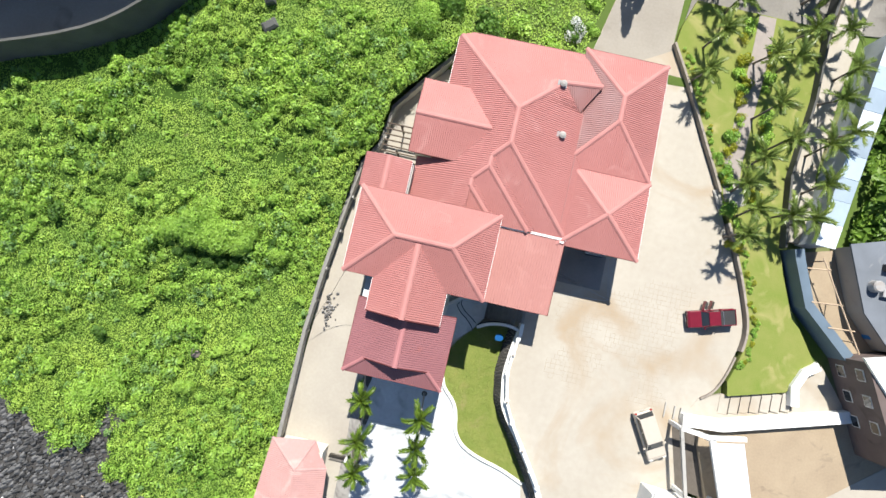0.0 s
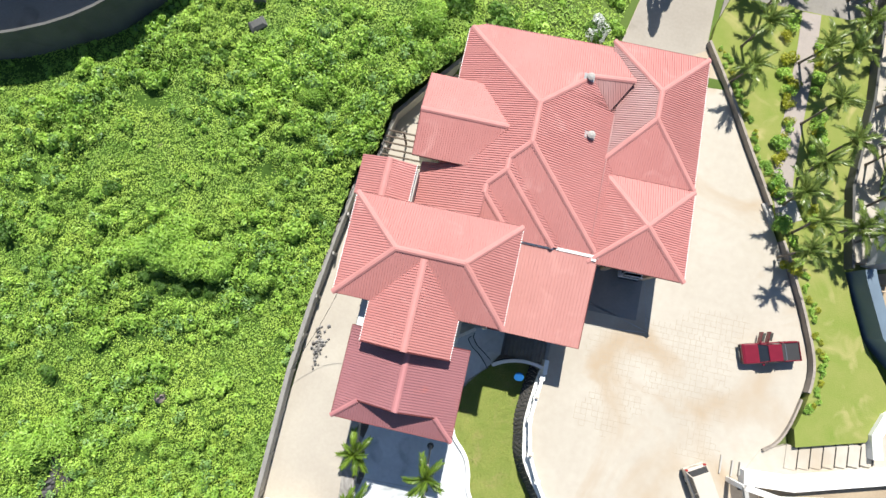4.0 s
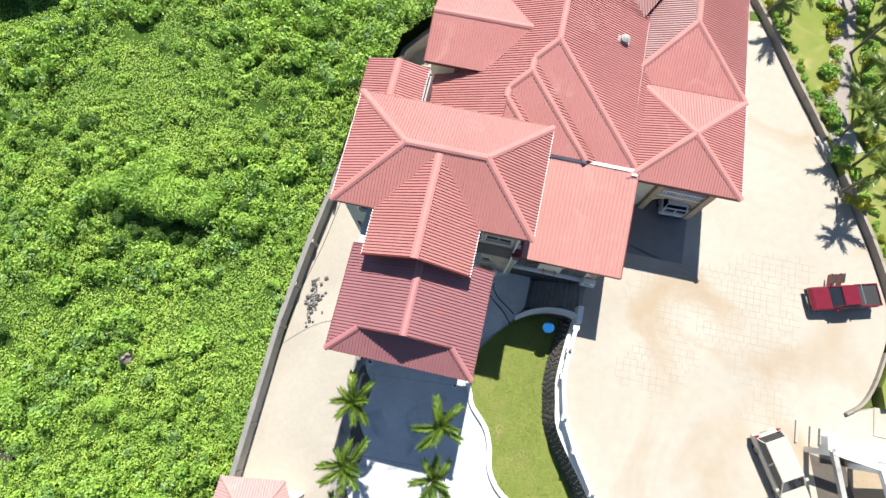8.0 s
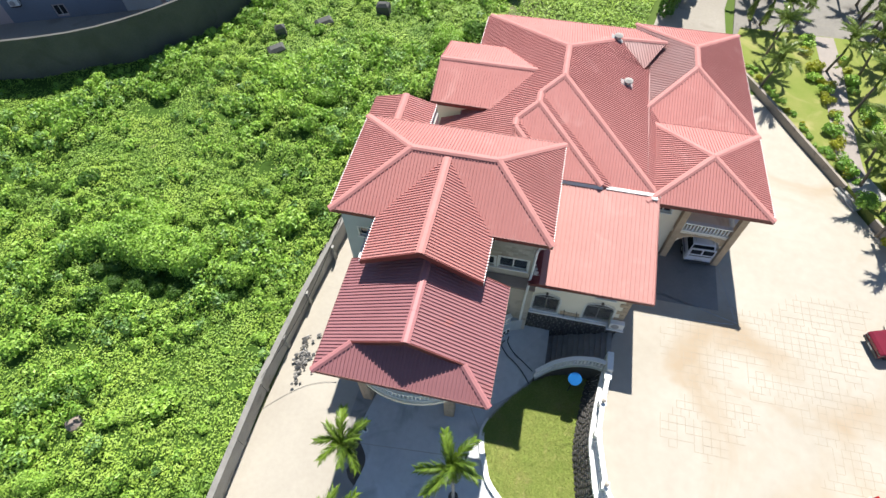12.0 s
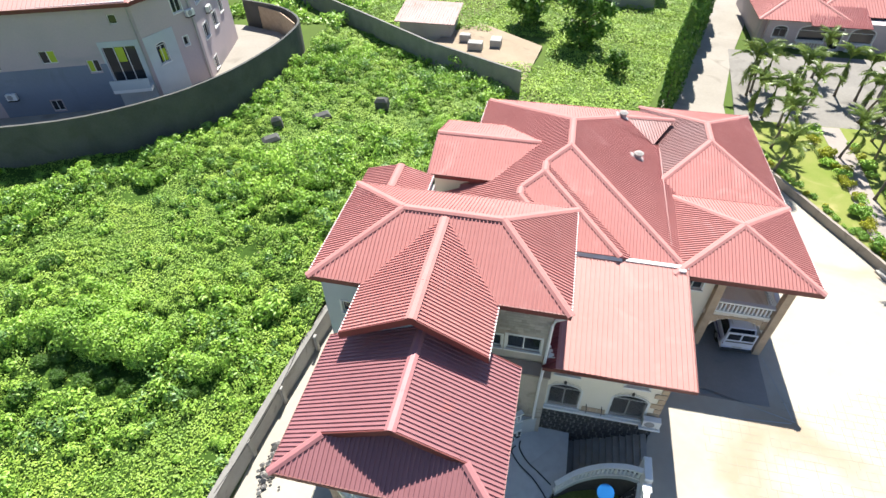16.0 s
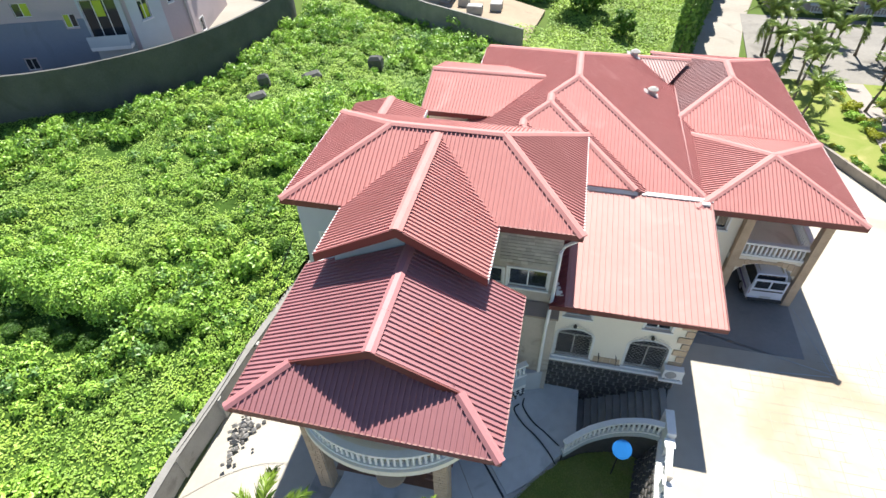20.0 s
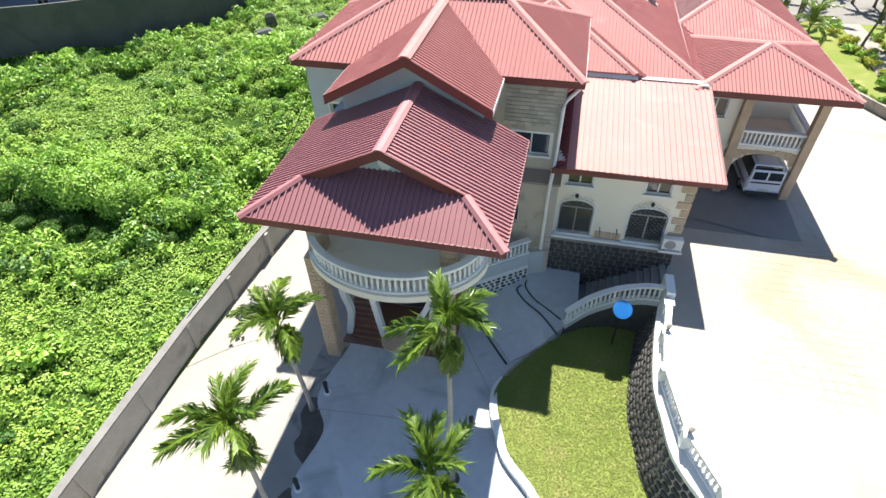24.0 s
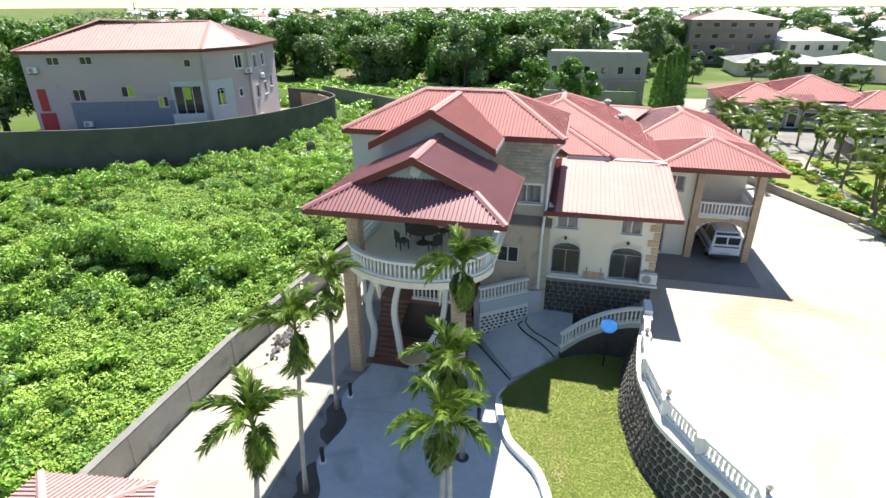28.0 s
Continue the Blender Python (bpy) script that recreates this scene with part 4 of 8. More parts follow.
# beige stone course under the sills
x = 3.3
while x < 8.1:
    w = q.uniform(0.25, 0.5)
    if not (3.45 < x + w / 2 < 5.1 or 6.5 < x + w / 2 < 8.3):
        part("facing_stone", MB().bevel_box(x, x + w - 0.02, -0.59, -0.552, 1.03, 1.03 + q.uniform(0.28, 0.4), 0.012), STONE_BEIGE, house)
    x += w
# stones of the dark plinth
def stone_field(parent, place, length, height, rng_seed, material, sx=0.36, sz=0.26, name="stone", limit=300, proud=0.05, joint=0.02):
    """Rounded stones with recessed joints over a wall face; place(u, v) gives the point and the outward normal."""
    r = random.Random(rng_seed)
    rest = MB()
    made = 0
    rows = int(height / sz)
    for j in range(rows):
        u = -sx * (0.5 if j % 2 else 0)
        while u < length - 0.08:
            w = sx * r.uniform(0.8, 1.25)
            a, b = max(0.0, u) + joint, min(length, u + w) - joint
            u += w
            if b - a < 0.1:
                continue
            v0, v1 = j * sz + joint, (j + 1) * sz - joint
            c = 0.05
            loop = [(a + c, v0), (b - c, v0), (b, v0 + c), (b, v1 - c), (b - c, v1), (a + c, v1), (a, v1 - c), (a, v0 + c)]
            loop = [(x + r.uniform(-0.015, 0.015), y + r.uniform(-0.015, 0.015)) for x, y in loop]
            um, vm = (a + b) / 2, (v0 + v1) / 2
            vs = []
            for s, h in ((1.0, -0.01), (0.93, proud * 0.7), (0.6, proud)):
                for x, y in loop:
                    p, nn = place(um + (x - um) * s, vm + (y - vm) * s)
                    vs.append(Vector(p) + Vector(nn) * h * r.uniform(0.85, 1.15))
            fs = [(k * 8 + i, k * 8 + (i + 1) % 8, k * 8 + 8 + (i + 1) % 8, k * 8 + 8 + i) for k in range(2) for i in range(8)] + [tuple(range(16, 24))]
            if made < limit:
                part(name, MB().add(vs, fs), material, parent)
                made += 1
            else:
                rest.add(vs, fs)
    if rest.v:
        part("stones", rest, material, parent, kind="stuff")


# balusters and balustrades
BAL = MB().lathe([(0.07, 0), (0.07, 0.05), (0.035, 0.09), (0.06, 0.22), (0.065, 0.30), (0.04, 0.45), (0.032, 0.52), (0.06, 0.57), (0.06, 0.62)], n=8).mesh("baluster", WHITE, True)


def balustrade(name, pts, label, pillars=(), h=0.62, gap=0.205, top_w=0.26, group="balustrades"):
    """Turned balusters between a foot rail and a broad top rail along points in space."""
    P = [Vector(p) for p in pts]
    b = thing(name, P[0], label, "balustrade", group)
    for nm, z0, z1, w in (("foot_rail", 0.0, 0.12, 0.22), ("top_rail", 0.12 + h, 0.24 + h, top_w)):
        mb = wall_along([(p.x, p.y) for p in P], [p.z + z0 for p in P], [p.z + z1 for p in P], w)
        part(nm, mb, WHITE, b)
    dist = [0.0]
    for i in range(1, len(P)):
        dist.append(dist[-1] + (P[i] - P[i - 1]).length)
    n = max(2, int(dist[-1] / gap))
    for k in range(n):
        s = (k + 0.5) * dist[-1] / n
        i = max(j for j in range(len(dist)) if dist[j] <= s)
        i = min(i, len(P) - 2)
        p = P[i].lerp(P[i + 1], (s - dist[i]) / max(1e-6, dist[i + 1] - dist[i]))
        ob = part("baluster", BAL, None, b, local=True)
        ob.location = p - P[0] + Vector((0, 0, 0.12))
        ob.scale = (1, 1, h / 0.62)
    for p, hh in pillars:
        p = Vector(p)
        part("pier", MB().bevel_box(p.x - 0.17, p.x + 0.17, p.y - 0.17, p.y + 0.17, p.z - 0.05, p.z + hh, 0.02).bevel_box(p.x - 0.22, p.x + 0.22, p.y - 0.22, p.y + 0.22, p.z + hh + 0.001, p.z + hh + 0.08, 0.02), WHITE, b)
    return b


# ---- porch: balcony, columns, stair ----
PCX, PCY, PRX, PRY = -2.3, -6.2, 3.4, 2.55
arc = [(PCX + PRX * math.cos(a), PCY + PRY * math.sin(a)) for a in np.linspace(math.pi, 2 * math.pi, 33)]
part("balcony_floor", MB().prism([(-5.7, -0.47)] + arc + [(1.1, -0.47)], 3.62, 3.95), CREAM, house, "cream rounded balcony slab")
part("balcony_edge", wall_along(arc, 3.68, 3.955, 0.14), CREAM, house, "cream moulded balcony edge")
inner = [(PCX + (PRX - 0.14) * math.cos(a), PCY + (PRY - 0.14) * math.sin(a), 3.955) for a in np.linspace(math.pi, 2 * math.pi, 33)]
balustrade("balustrade", inner, "white curved balustrade round the porch balcony")
balustrade("balustrade", [(-5.55, -1.0, 3.955), (-5.55, -6.1, 3.955)], "white balustrade along the side of the balcony")
balustrade("balustrade", [(0.95, -2.2, 3.955), (0.95, -6.1, 3.955)], "white balustrade along the side of the balcony")
for x, y in ((-5.15, -6.9), (-0.15, -6.9)):
    col = part("column", MB().bevel_box(x - 0.27, x + 0.27, y - 0.27, y + 0.27, 3.955, 7.0, 0.03), MORTAR, house, "square porch column clad in beige stone")
    low = x - (0.35 if x < -3 else 0.15)
    col2 = part("column", MB().bevel_box(low - 0.27, low + 0.27, y - 0.27, y + 0.27, YARD_Z, 3.615, 0.03), MORTAR, house, "square porch column clad in beige stone")
    for cx, z0, z1, host in ((x, 3.97, 6.95, col), (low, YARD_Z + 0.02, 3.6, col2)):
        z = z0
        while z < z1 - 0.1:
            hh = q.uniform(0.16, 0.26)
            for fx, fy, w in ((0, -1, 0.54), (-1, 0, 0.54), (1, 0, 0.54)):
                cut = q.uniform(0.18, 0.36)
                for a, b in ((0.0, cut), (cut, w)):
                    p0, p1 = -0.27 + a + 0.01, -0.27 + b - 0.01
                    if fy:
                        part("facing_stone", MB().bevel_box(cx + p0, cx + p1, y - 0.31, y - 0.272, z + 0.01, min(z1, z + hh) - 0.01, 0.012), STONE_BEIGE, host)
                    else:
                        xx = cx + fx * 0.291
                        part("facing_stone", MB().bevel_box(xx - 0.019, xx + 0.019, y + p0, y + p1, z + 0.01, min(z1, z + hh) - 0.01, 0.012), STONE_BEIGE, host)
            z += hh
# arched beams between the lower columns, and back to the house
def arch_beam(x0, x1, z_spring, z_top, t, m, name="arch_beam", rise=1.2):
    mb = wall_open(x1 - x0, z_top - z_spring + 0.001, t, [(0.02, x1 - x0 - 0.02, 0.0, rise, rise)])
    return part(name, moved(mb, m @ Matrix.Translation((x0, 0, z_spring))), CREAM, house, "cream arch")


arch_beam(-5.3, -4.15, 1.9, 3.6, 0.3, pose(0, -7.0, 0), rise=1.0)
arch_beam(-1.2, -0.4, 1.9, 3.6, 0.3, pose(0, -7.0, 0), rise=1.0)
arch_beam(0.0, 5.6, 2.1, 3.6, 0.3, pose(-5.6, -0.9, 0, 0, 0, -90), rise=1.0)
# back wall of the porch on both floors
# the lower wall holds the porch shade in its dark brown
facade(pose(-5.5, -0.46, YARD_Z), 5.2, 6.0, [(1.6, 3.6, 3.0, 5.4, 0.6, False, 2)], DARK_IN, label="brown wall behind the stair, its shade put into the colour", trim=False)
facade(pose(-5.5, -0.46, 3.96), 5.28, 3.1, [(1.7, 3.7, 0.05, 2.4, 0.5, False, 2), (0.3, 1.1, 0.9, 2.1, 0, False, 1), (4.2, 5.0, 0.9, 2.1, 0, False, 1)], CREAM, label="cream wall at the back of the balcony", trim=False)
part("porch_ceiling", MB().prism([(-6.2, -9.0), (1.8, -9.0), (1.8, -3.1), (0.25, -3.1), (0.25, -0.5), (-6.2, -0.5)], 6.82, 6.86), BLUEGREY, house)

stair = thing("porch_stair", (-3.6, -5.2, YARD_Z), "brown tiled stair with white flowing side walls", "stairs")
N = 13
for kx, (xa, xb) in enumerate(((-4.95, -3.62), (-1.35, -0.4))):
    for i in range(N):
        t0, t1 = i / N, (i + 1) / N
        bend = 0.3 * math.sin(math.pi * t0) * (-1 if kx == 0 else 1)
        ya, yb = -6.0 + 2.4 * t0, -6.0 + 2.4 * t1
        part("tread", MB().bevel_box(xa + bend, xb + bend, ya, yb + 0.03, YARD_Z + (i * 0.192 if i else 0), YARD_Z + (i + 1) * 0.192, 0.015), TILE_BROWN, stair)
# brown floor and dark wall added to darken the recess below the gallery
part("floor_tiles", MB().box(-5.4, -0.32, -6.35, -3.6, YARD_Z, YARD_Z + 0.036), TILE_BROWN, stair)
part("gallery_wall", MB().box(-5.4, -0.32, -3.56, -3.45, YARD_Z, -0.122), DARK_IN, stair, "dark panel added in place of the unlit opening under the gallery")
# ground floor gallery behind the flights
part("landing", MB().box(-5.4, -0.32, -3.57, -0.47, -0.12, 0.1), TILE_BROWN, stair)
balustrade("balustrade", [(-3.6, -3.45, 0.101), (-1.15, -3.45, 0.101)], "white balustrade of the gallery between the two stair flights")


def ribbon(pts, half, name, label):
    """A flat S-curved band standing upright across the stair."""
    rib = smooth_line(pts, 4)
    mb = MB()
    for e in rib:
        mb.v += [(e.x - half, -5.85, e.y), (e.x + half, -5.85, e.y), (e.x + half, -5.6, e.y), (e.x - half, -5.6, e.y)]
    mb.f = [(4 * i + k, 4 * i + 4 + k, 4 * i + 4 + (k + 1) % 4, 4 * i + (k + 1) % 4) for i in range(len(rib) - 1) for k in range(4)] + [(0, 1, 2, 3), tuple(4 * len(rib) - 1 - k for k in range(4))]
    return part(name, mb, WHITE, stair, label)


ribbon([(-4.65, 3.6), (-4.8, 2.4), (-5.15, 1.2), (-5.2, 0.3), (-5.0, -0.7), (-5.12, -1.7), (-5.25, YARD_Z)], 0.14, "curved_post", "white S-curved stair post")
ribbon([(-3.35, 3.6), (-3.5, 2.4), (-3.78, 1.2), (-3.86, 0.3), (-3.74, -0.7), (-3.62, -1.7), (-3.5, YARD_Z)], 0.14, "curved_post", "white S-curved stair post")
ribbon([(-1.15, 3.6), (-1.18, 2.4), (-1.25, 1.2), (-1.4, 0.3), (-1.8, -0.62), (-2.3, -1.45)], 0.12, "curved_rail", "white swept stair rail")
ribbon([(-1.2, 0.3), (-1.36, -0.7), (-1.72, -1.32), (-2.2, -2.0)], 0.07, "lower_rail", "white swept stair rail")
for k in range(6):
    xk = -1.52 - 0.13 * k
    ob = part("baluster", BAL, None, stair, local=True)
    ob.location = Vector((xk, -5.72, -1.1 - 1.4 * (-1.5 - xk))) - stair.location
    ob.scale = (0.75, 0.75, 0.95)
part("newel", MB().bevel_box(-2.5, -2.26, -5.86, -5.6, YARD_Z + 0.03, -1.3, 0.02), WHITE, stair)

tbl = thing("round_table", (-2.75, -5.6, YARD_Z), "round pale wooden table before the porch stair", "table")
part("table_top", MB().lathe([(0.62, 0.70), (0.68, 0.72), (0.68, 0.76), (0.66, 0.78)], (-2.75, -6.3, YARD_Z), 28), WOOD_TABLE, tbl)
part("pedestal", MB().lathe([(0.3, 0), (0.3, 0.05), (0.07, 0.12), (0.07, 0.6), (0.2, 0.70)], (-2.75, -6.3, YARD_Z), 14), WHITE, tbl)
tbl.location = (-2.75, -6.3, YARD_Z)
for c in tbl.children:
    c.matrix_parent_inverse = Matrix.Translation((2.75, 6.3, -YARD_Z))

# ---- carport balcony ----
balustrade("balustrade", [(11.95, 6.05, 2.86), (14.85, 6.0, 2.86)], "white balustrade of the carport balcony")
balustrade("balustrade", [(15.1, 6.15, 2.86), (15.1, 9.3, 2.86)], "white balustrade of the carport balcony")
arch_beam(11.95, 14.85, 1.65, 2.85, 0.25, pose(0, 5.93, 0), rise=0.85)
x = 11.95
while x < 14.8:
    w = q.uniform(0.2, 0.4)
    z0 = 1.66 + 0.85 * math.sqrt(max(0, 1 - ((x + w / 2 - 13.4) / 1.45) ** 2)) + 0.03
    part("facing_stone", MB().bevel_box(x, x + w - 0.02, 5.89, 5.928, min(z0, 2.5), 2.62 + q.uniform(0, 0.15), 0.012), STONE_BEIGE, house)
    x += w
# air conditioner on the ledge
def air_conditioner(at, turn=0, group="air conditioners"):
    a = thing("air_conditioner", (0, 0, 0), "white outdoor air conditioner unit with round fan grille", "air conditioner", group)
    part("body", MB().bevel_box(-0.42, 0.42, -0.16, 0.16, 0, 0.58, 0.02), FRAME, a, local=True)
    g = MB().lathe([(0.23, 0.0), (0.24, 0.012), (0.2, 0.02), (0.19, 0.008)], n=20)
    g.v = [(x - 0.1, -0.161 - z, y + 0.29) for x, y, z in g.v]
    part("fan_grille", g, METAL_GREY, a, local=True)
    part("foot", MB().box(-0.36, -0.26, -0.14, 0.14, -0.04, 0), DARKMETAL, a, local=True)
    part("foot", MB().box(0.26, 0.36, -0.14, 0.14, -0.04, 0), DARKMETAL, a, local=True)
    a.matrix_basis = pose(*at, 0, 0, turn)
    return a


air_conditioner((8.62, -0.82, 1.15))
part("shelf", MB().bevel_box(8.1, 9.1, -1.05, -0.79, 0.98, 1.1, 0.015), WHITE, house)
for x in (5.45, 6.2):
    part("bracket", MB().tube([(x, -0.56, 1.62), (x, -0.9, 1.62), (x, -0.9, 1.35)], 0.02, 6), DARKMETAL, house)
part("wall_lamp", MB().lathe([(0.03, 0), (0.07, 0.03), (0.08, 0.12), (0.04, 0.2)], (7.4, -0.64, 3.15), 10), DARKMETAL, house)
part("wall_lamp", MB().lathe([(0.03, 0), (0.07, 0.03), (0.08, 0.12), (0.04, 0.2)], (4.2, -0.64, 3.15), 10), DARKMETAL, house)

# roof vents and pale flashings
for x, y, z in ((6.45, 18.55, 7.28), (7.35, 14.3, 6.9)):
    part("roof_vent", MB().lathe([(0.2, -0.15), (0.2, 0.22), (0.3, 0.24), (0.3, 0.3), (0.12, 0.42)], (x, y, z), 14), GREYWALL, house, "dull grey mushroom roof vent")
    part("vent_flashing", MB().slab([(x - 0.5, y - 0.25, z + 0.22), (x + 0.35, y - 0.25, z - 0.12), (x + 0.35, y + 0.25, z - 0.12), (x - 0.5, y + 0.25, z + 0.22)], 0.03), METAL_GREY, house)
part("flashing", MB().slab([(6.6, 5.55, 6.08), (9.75, 5.55, 6.08), (9.75, 5.75, 6.12), (6.6, 5.75, 6.12)], 0.05), WHITE, house, "white cement flashing")
part("flashing", MB().slab([(3.8, 5.5, 6.06), (6.4, 5.5, 6.06), (6.4, 5.68, 6.2), (3.8, 5.68, 6.2)], 0.05), WHITE, house, "white cement flashing")
part("valley_flashing", MB().tube([(8.95, 7.0, 6.22), (8.93, 11.9, 6.26), (8.93, 16.5, 6.28)], 0.04, 6), ROOF_GREY, house, "dull valley flashing")
part("kick_flashing", MB().bevel_box(9.25, 9.6, 5.3, 5.7, 5.98, 6.1, 0.03), WHITE, house)

# furniture on the porch balcony
bt = thing("balcony_table", (-2.6, -4.6, 3.955), "dark round table on the porch balcony", "table")
part("table_top", MB().lathe([(0.75, 0.68), (0.8, 0.7), (0.8, 0.74), (0.77, 0.76)], (-2.6, -4.6, 3.955), 26), DARK_IN, bt)
part("pedestal", MB().lathe([(0.35, 0), (0.3, 0.05), (0.08, 0.12), (0.08, 0.6), (0.25, 0.68)], (-2.6, -4.6, 3.955), 14), DARK_IN, bt)
for k in range(4):
    a = math.radians(45 + 90 * k)
    x, y = -2.6 + 1.15 * math.cos(a), -4.6 + 1.15 * math.sin(a)
    m = pose(x, y, 3.955, 0, 0, math.degrees(a) + 90)
    ch = thing("balcony_chair", (x, y, 3.955), "dark armchair beside the balcony table", "chair", "balcony chairs")
    part("seat", MB().bevel_box(-0.26, 0.26, -0.26, 0.26, 0.36, 0.46, 0.02, m), BARK, ch)
    part("backrest", MB().bevel_box(-0.26, 0.26, -0.3, -0.24, 0.46, 0.95, 0.02, m), BARK, ch)
    for lx in (-0.22, 0.22):
        for ly in (-0.22, 0.22):
            part("leg", MB().box(lx - 0.025, lx + 0.025, ly - 0.025, ly + 0.025, 0, 0.36, m), BARK, ch)
# a lighter replaced sheet on the east wing and a patch on the front wing
part("new_sheet", MB().slab([(13.0, 12.4, 5.995), (13.75, 12.4, 5.995), (13.75, 14.4, 6.655), (13.0, 15.2, 6.92)], 0.02), ROOF_CAP, house, "paler replaced roof sheet")
# overhead cable from the tall block to the boundary wall
cab = [Vector((-7.6, 0.2, 7.6)).lerp(Vector((-11.8, -7.9, -0.5)), k / 8) - Vector((0, 0, 1.0 * math.sin(math.pi * k / 8))) for k in range(9)]
whole("cable", MB().tube(cab, 0.018, 5), BLACK, "black overhead cable from the house to the wall", "cable")


# diagonal grilles before the arched windows of the front wing
def lattice(x0, x1, z0, z1, rise, y, gap=0.2):
    mb = MB()
    w, h = x1 - x0, z1 - z0
    top = lambda x: z1 + rise * math.sqrt(max(0.0, 1 - ((x - (x0 + x1) / 2) / (w / 2)) ** 2))
    c = -h - rise
    while c < w + h + rise:
        for s in (1, -1):
            pts = []
            for k in range(25):
                x = x0 + w * k / 24
                z = z0 + (x - x0 - c) * s if s > 0 else z0 + (x1 - x - c)
                if z0 <= z <= top(x):
                    pts.append((x, z))
            if len(pts) > 1:
                (a, b), (e, f) = pts[0], pts[-1]
                mb.tube([(a, y, b), (e, y, f)], 0.0065, 4)
        c += gap
    return mb


for x0, x1 in ((3.55, 5.03), (6.61, 8.2)):
    part("window_grille", lattice(x0, x1, 1.14, 2.93, 0.40, -0.60), METAL_GREY, house, "grey diagonal window grille")
# slab laid inside the carport's shadow, coloured darker to deepen it
whole("carport_floor", MB().prism([(9.1, 2.3), (15.2, 2.3), (15.2, 9.1), (9.1, 9.1)], -0.1, 0.006), CARPORT, "cement floor of the carport, darkened in colour for its shade", kind="structure")

# ---- court edges, garden, drive ----
gpts = [(p.x, p.y) for p in garden_curve]
gl = [0.0]
for i in range(1, len(gpts)):
    gl.append(gl[-1] + math.dist(gpts[i], gpts[i - 1]))


def on_line(pts, lens, s):
    s = min(max(s, 0.0), lens[-1] - 1e-6)
    i = min(max(j for j in range(len(lens)) if lens[j] <= s), len(pts) - 2)
    t = (s - lens[i]) / (lens[i + 1] - lens[i])
    p = Vector((*pts[i], 0)).lerp(Vector((*pts[i + 1], 0)), t)
    d = (Vector((*pts[i + 1], 0)) - Vector((*pts[i], 0))).normalized()
    return p, d


BATTER = 0.5


def side_of(i):
    d = (Vector((*gpts[min(i + 1, len(gpts) - 1)], 0)) - Vector((*gpts[max(i - 1, 0)], 0))).normalized()
    return Vector((-d.y, d.x, 0))


# the retaining wall leans back towards the court
rw = MB()
for i, p in enumerate(gpts):
    q, nn = Vector((*p, 0)), side_of(i)
    for off, z in ((BATTER + 0.06, -2.6), (-0.3, -2.6), (-0.3, -0.16), (-0.01, -0.16)):
        rw.v.append(tuple(q + nn * off + Vector((0, 0, z))))
nw = len(gpts)
rw.f = [(0, 1, 2, 3), (4 * nw - 1, 4 * nw - 2, 4 * nw - 3, 4 * nw - 4)] + [(4 * i + k, 4 * i + 4 + k, 4 * i + 4 + (k + 1) % 4, 4 * i + (k + 1) % 4) for i in range(nw - 1) for k in range(4)]
retaining = whole("wall_retaining", rw, MORTAR, "curved battered retaining wall of black lava stones in pale mortar", "wall", kind="structure")


def garden_face(u, v):
    p, d = on_line(gpts, gl, u)
    nn = Vector((-d.y, d.x, 0))
    return p + nn * (BATTER + 0.03 - (BATTER + 0.04) * v / 2.09) + Vector((0, 0, -2.25 + v)), nn


stone_field(retaining, garden_face, gl[-1], 2.09, 5, STONE_DARK, sx=0.36, sz=0.26, limit=300, joint=0.032)
cop_line = [tuple((Vector((*p, 0)) - side_of(i) * 0.24).xy) for i, p in enumerate(gpts)]
whole("coping", wall_along(cop_line, -0.16, 0.05, 0.52), WHITE, "broad white concrete coping of the retaining wall", kind="structure")
# balustrade on the coping, in straight bays between piers
posts = [(8.42, -3.9), (8.22, -5.5), (8.08, -7.3), (8.6, -9.9), (9.55, -11.75), (11.0, -14.0), (12.15, -15.7), (13.1, -17.1)]
for i, (a, b) in enumerate(zip(posts, posts[1:])):
    a, b = Vector((*a, 0.055)), Vector((*b, 0.055))
    e = (b - a).normalized() * 0.2
    balustrade("balustrade", [(a + e).lerp(b - e, k / 4) for k in range(5)], "white balustrade along the court above the garden", h=0.60, gap=0.19)
for i, p in enumerate(posts):
    pier = thing("balustrade_pier", (*p, 0.05), "white square balustrade pier" + (" with a stone lantern" if i in (1, 3, 5) else ""), "pier", "balustrade piers")
    part("shaft", MB().bevel_box(p[0] - 0.17, p[0] + 0.17, p[1] - 0.17, p[1] + 0.17, 0.05, 0.80, 0.02), WHITE, pier)
    part("cap", MB().bevel_box(p[0] - 0.21, p[0] + 0.21, p[1] - 0.21, p[1] + 0.21, 0.802, 0.87, 0.02), WHITE, pier)
    if i in (1, 3, 5):
        part("lantern", MB().lathe([(0.07, 0), (0.07, 0.03), (0.035, 0.06), (0.1, 0.15), (0.1, 0.25), (0.13, 0.27), (0.04, 0.36)], (*p, 0.875), 10), MORTAR, pier, "pale stone lantern")
whole("pillar_wall", MB().bevel_box(8.3, 8.66, -3.6, -2.45, -2.4, 1.05, 0.02), WHITE, "broad white end wall of the balustrade", "wall", kind="structure")

# steps from the lower yard up to the court, with an arched balustrade
steps = thing("garden_steps", (6.6, -1.9, YARD_Z), "dark stone steps up to the court beside the plinth", "stairs")
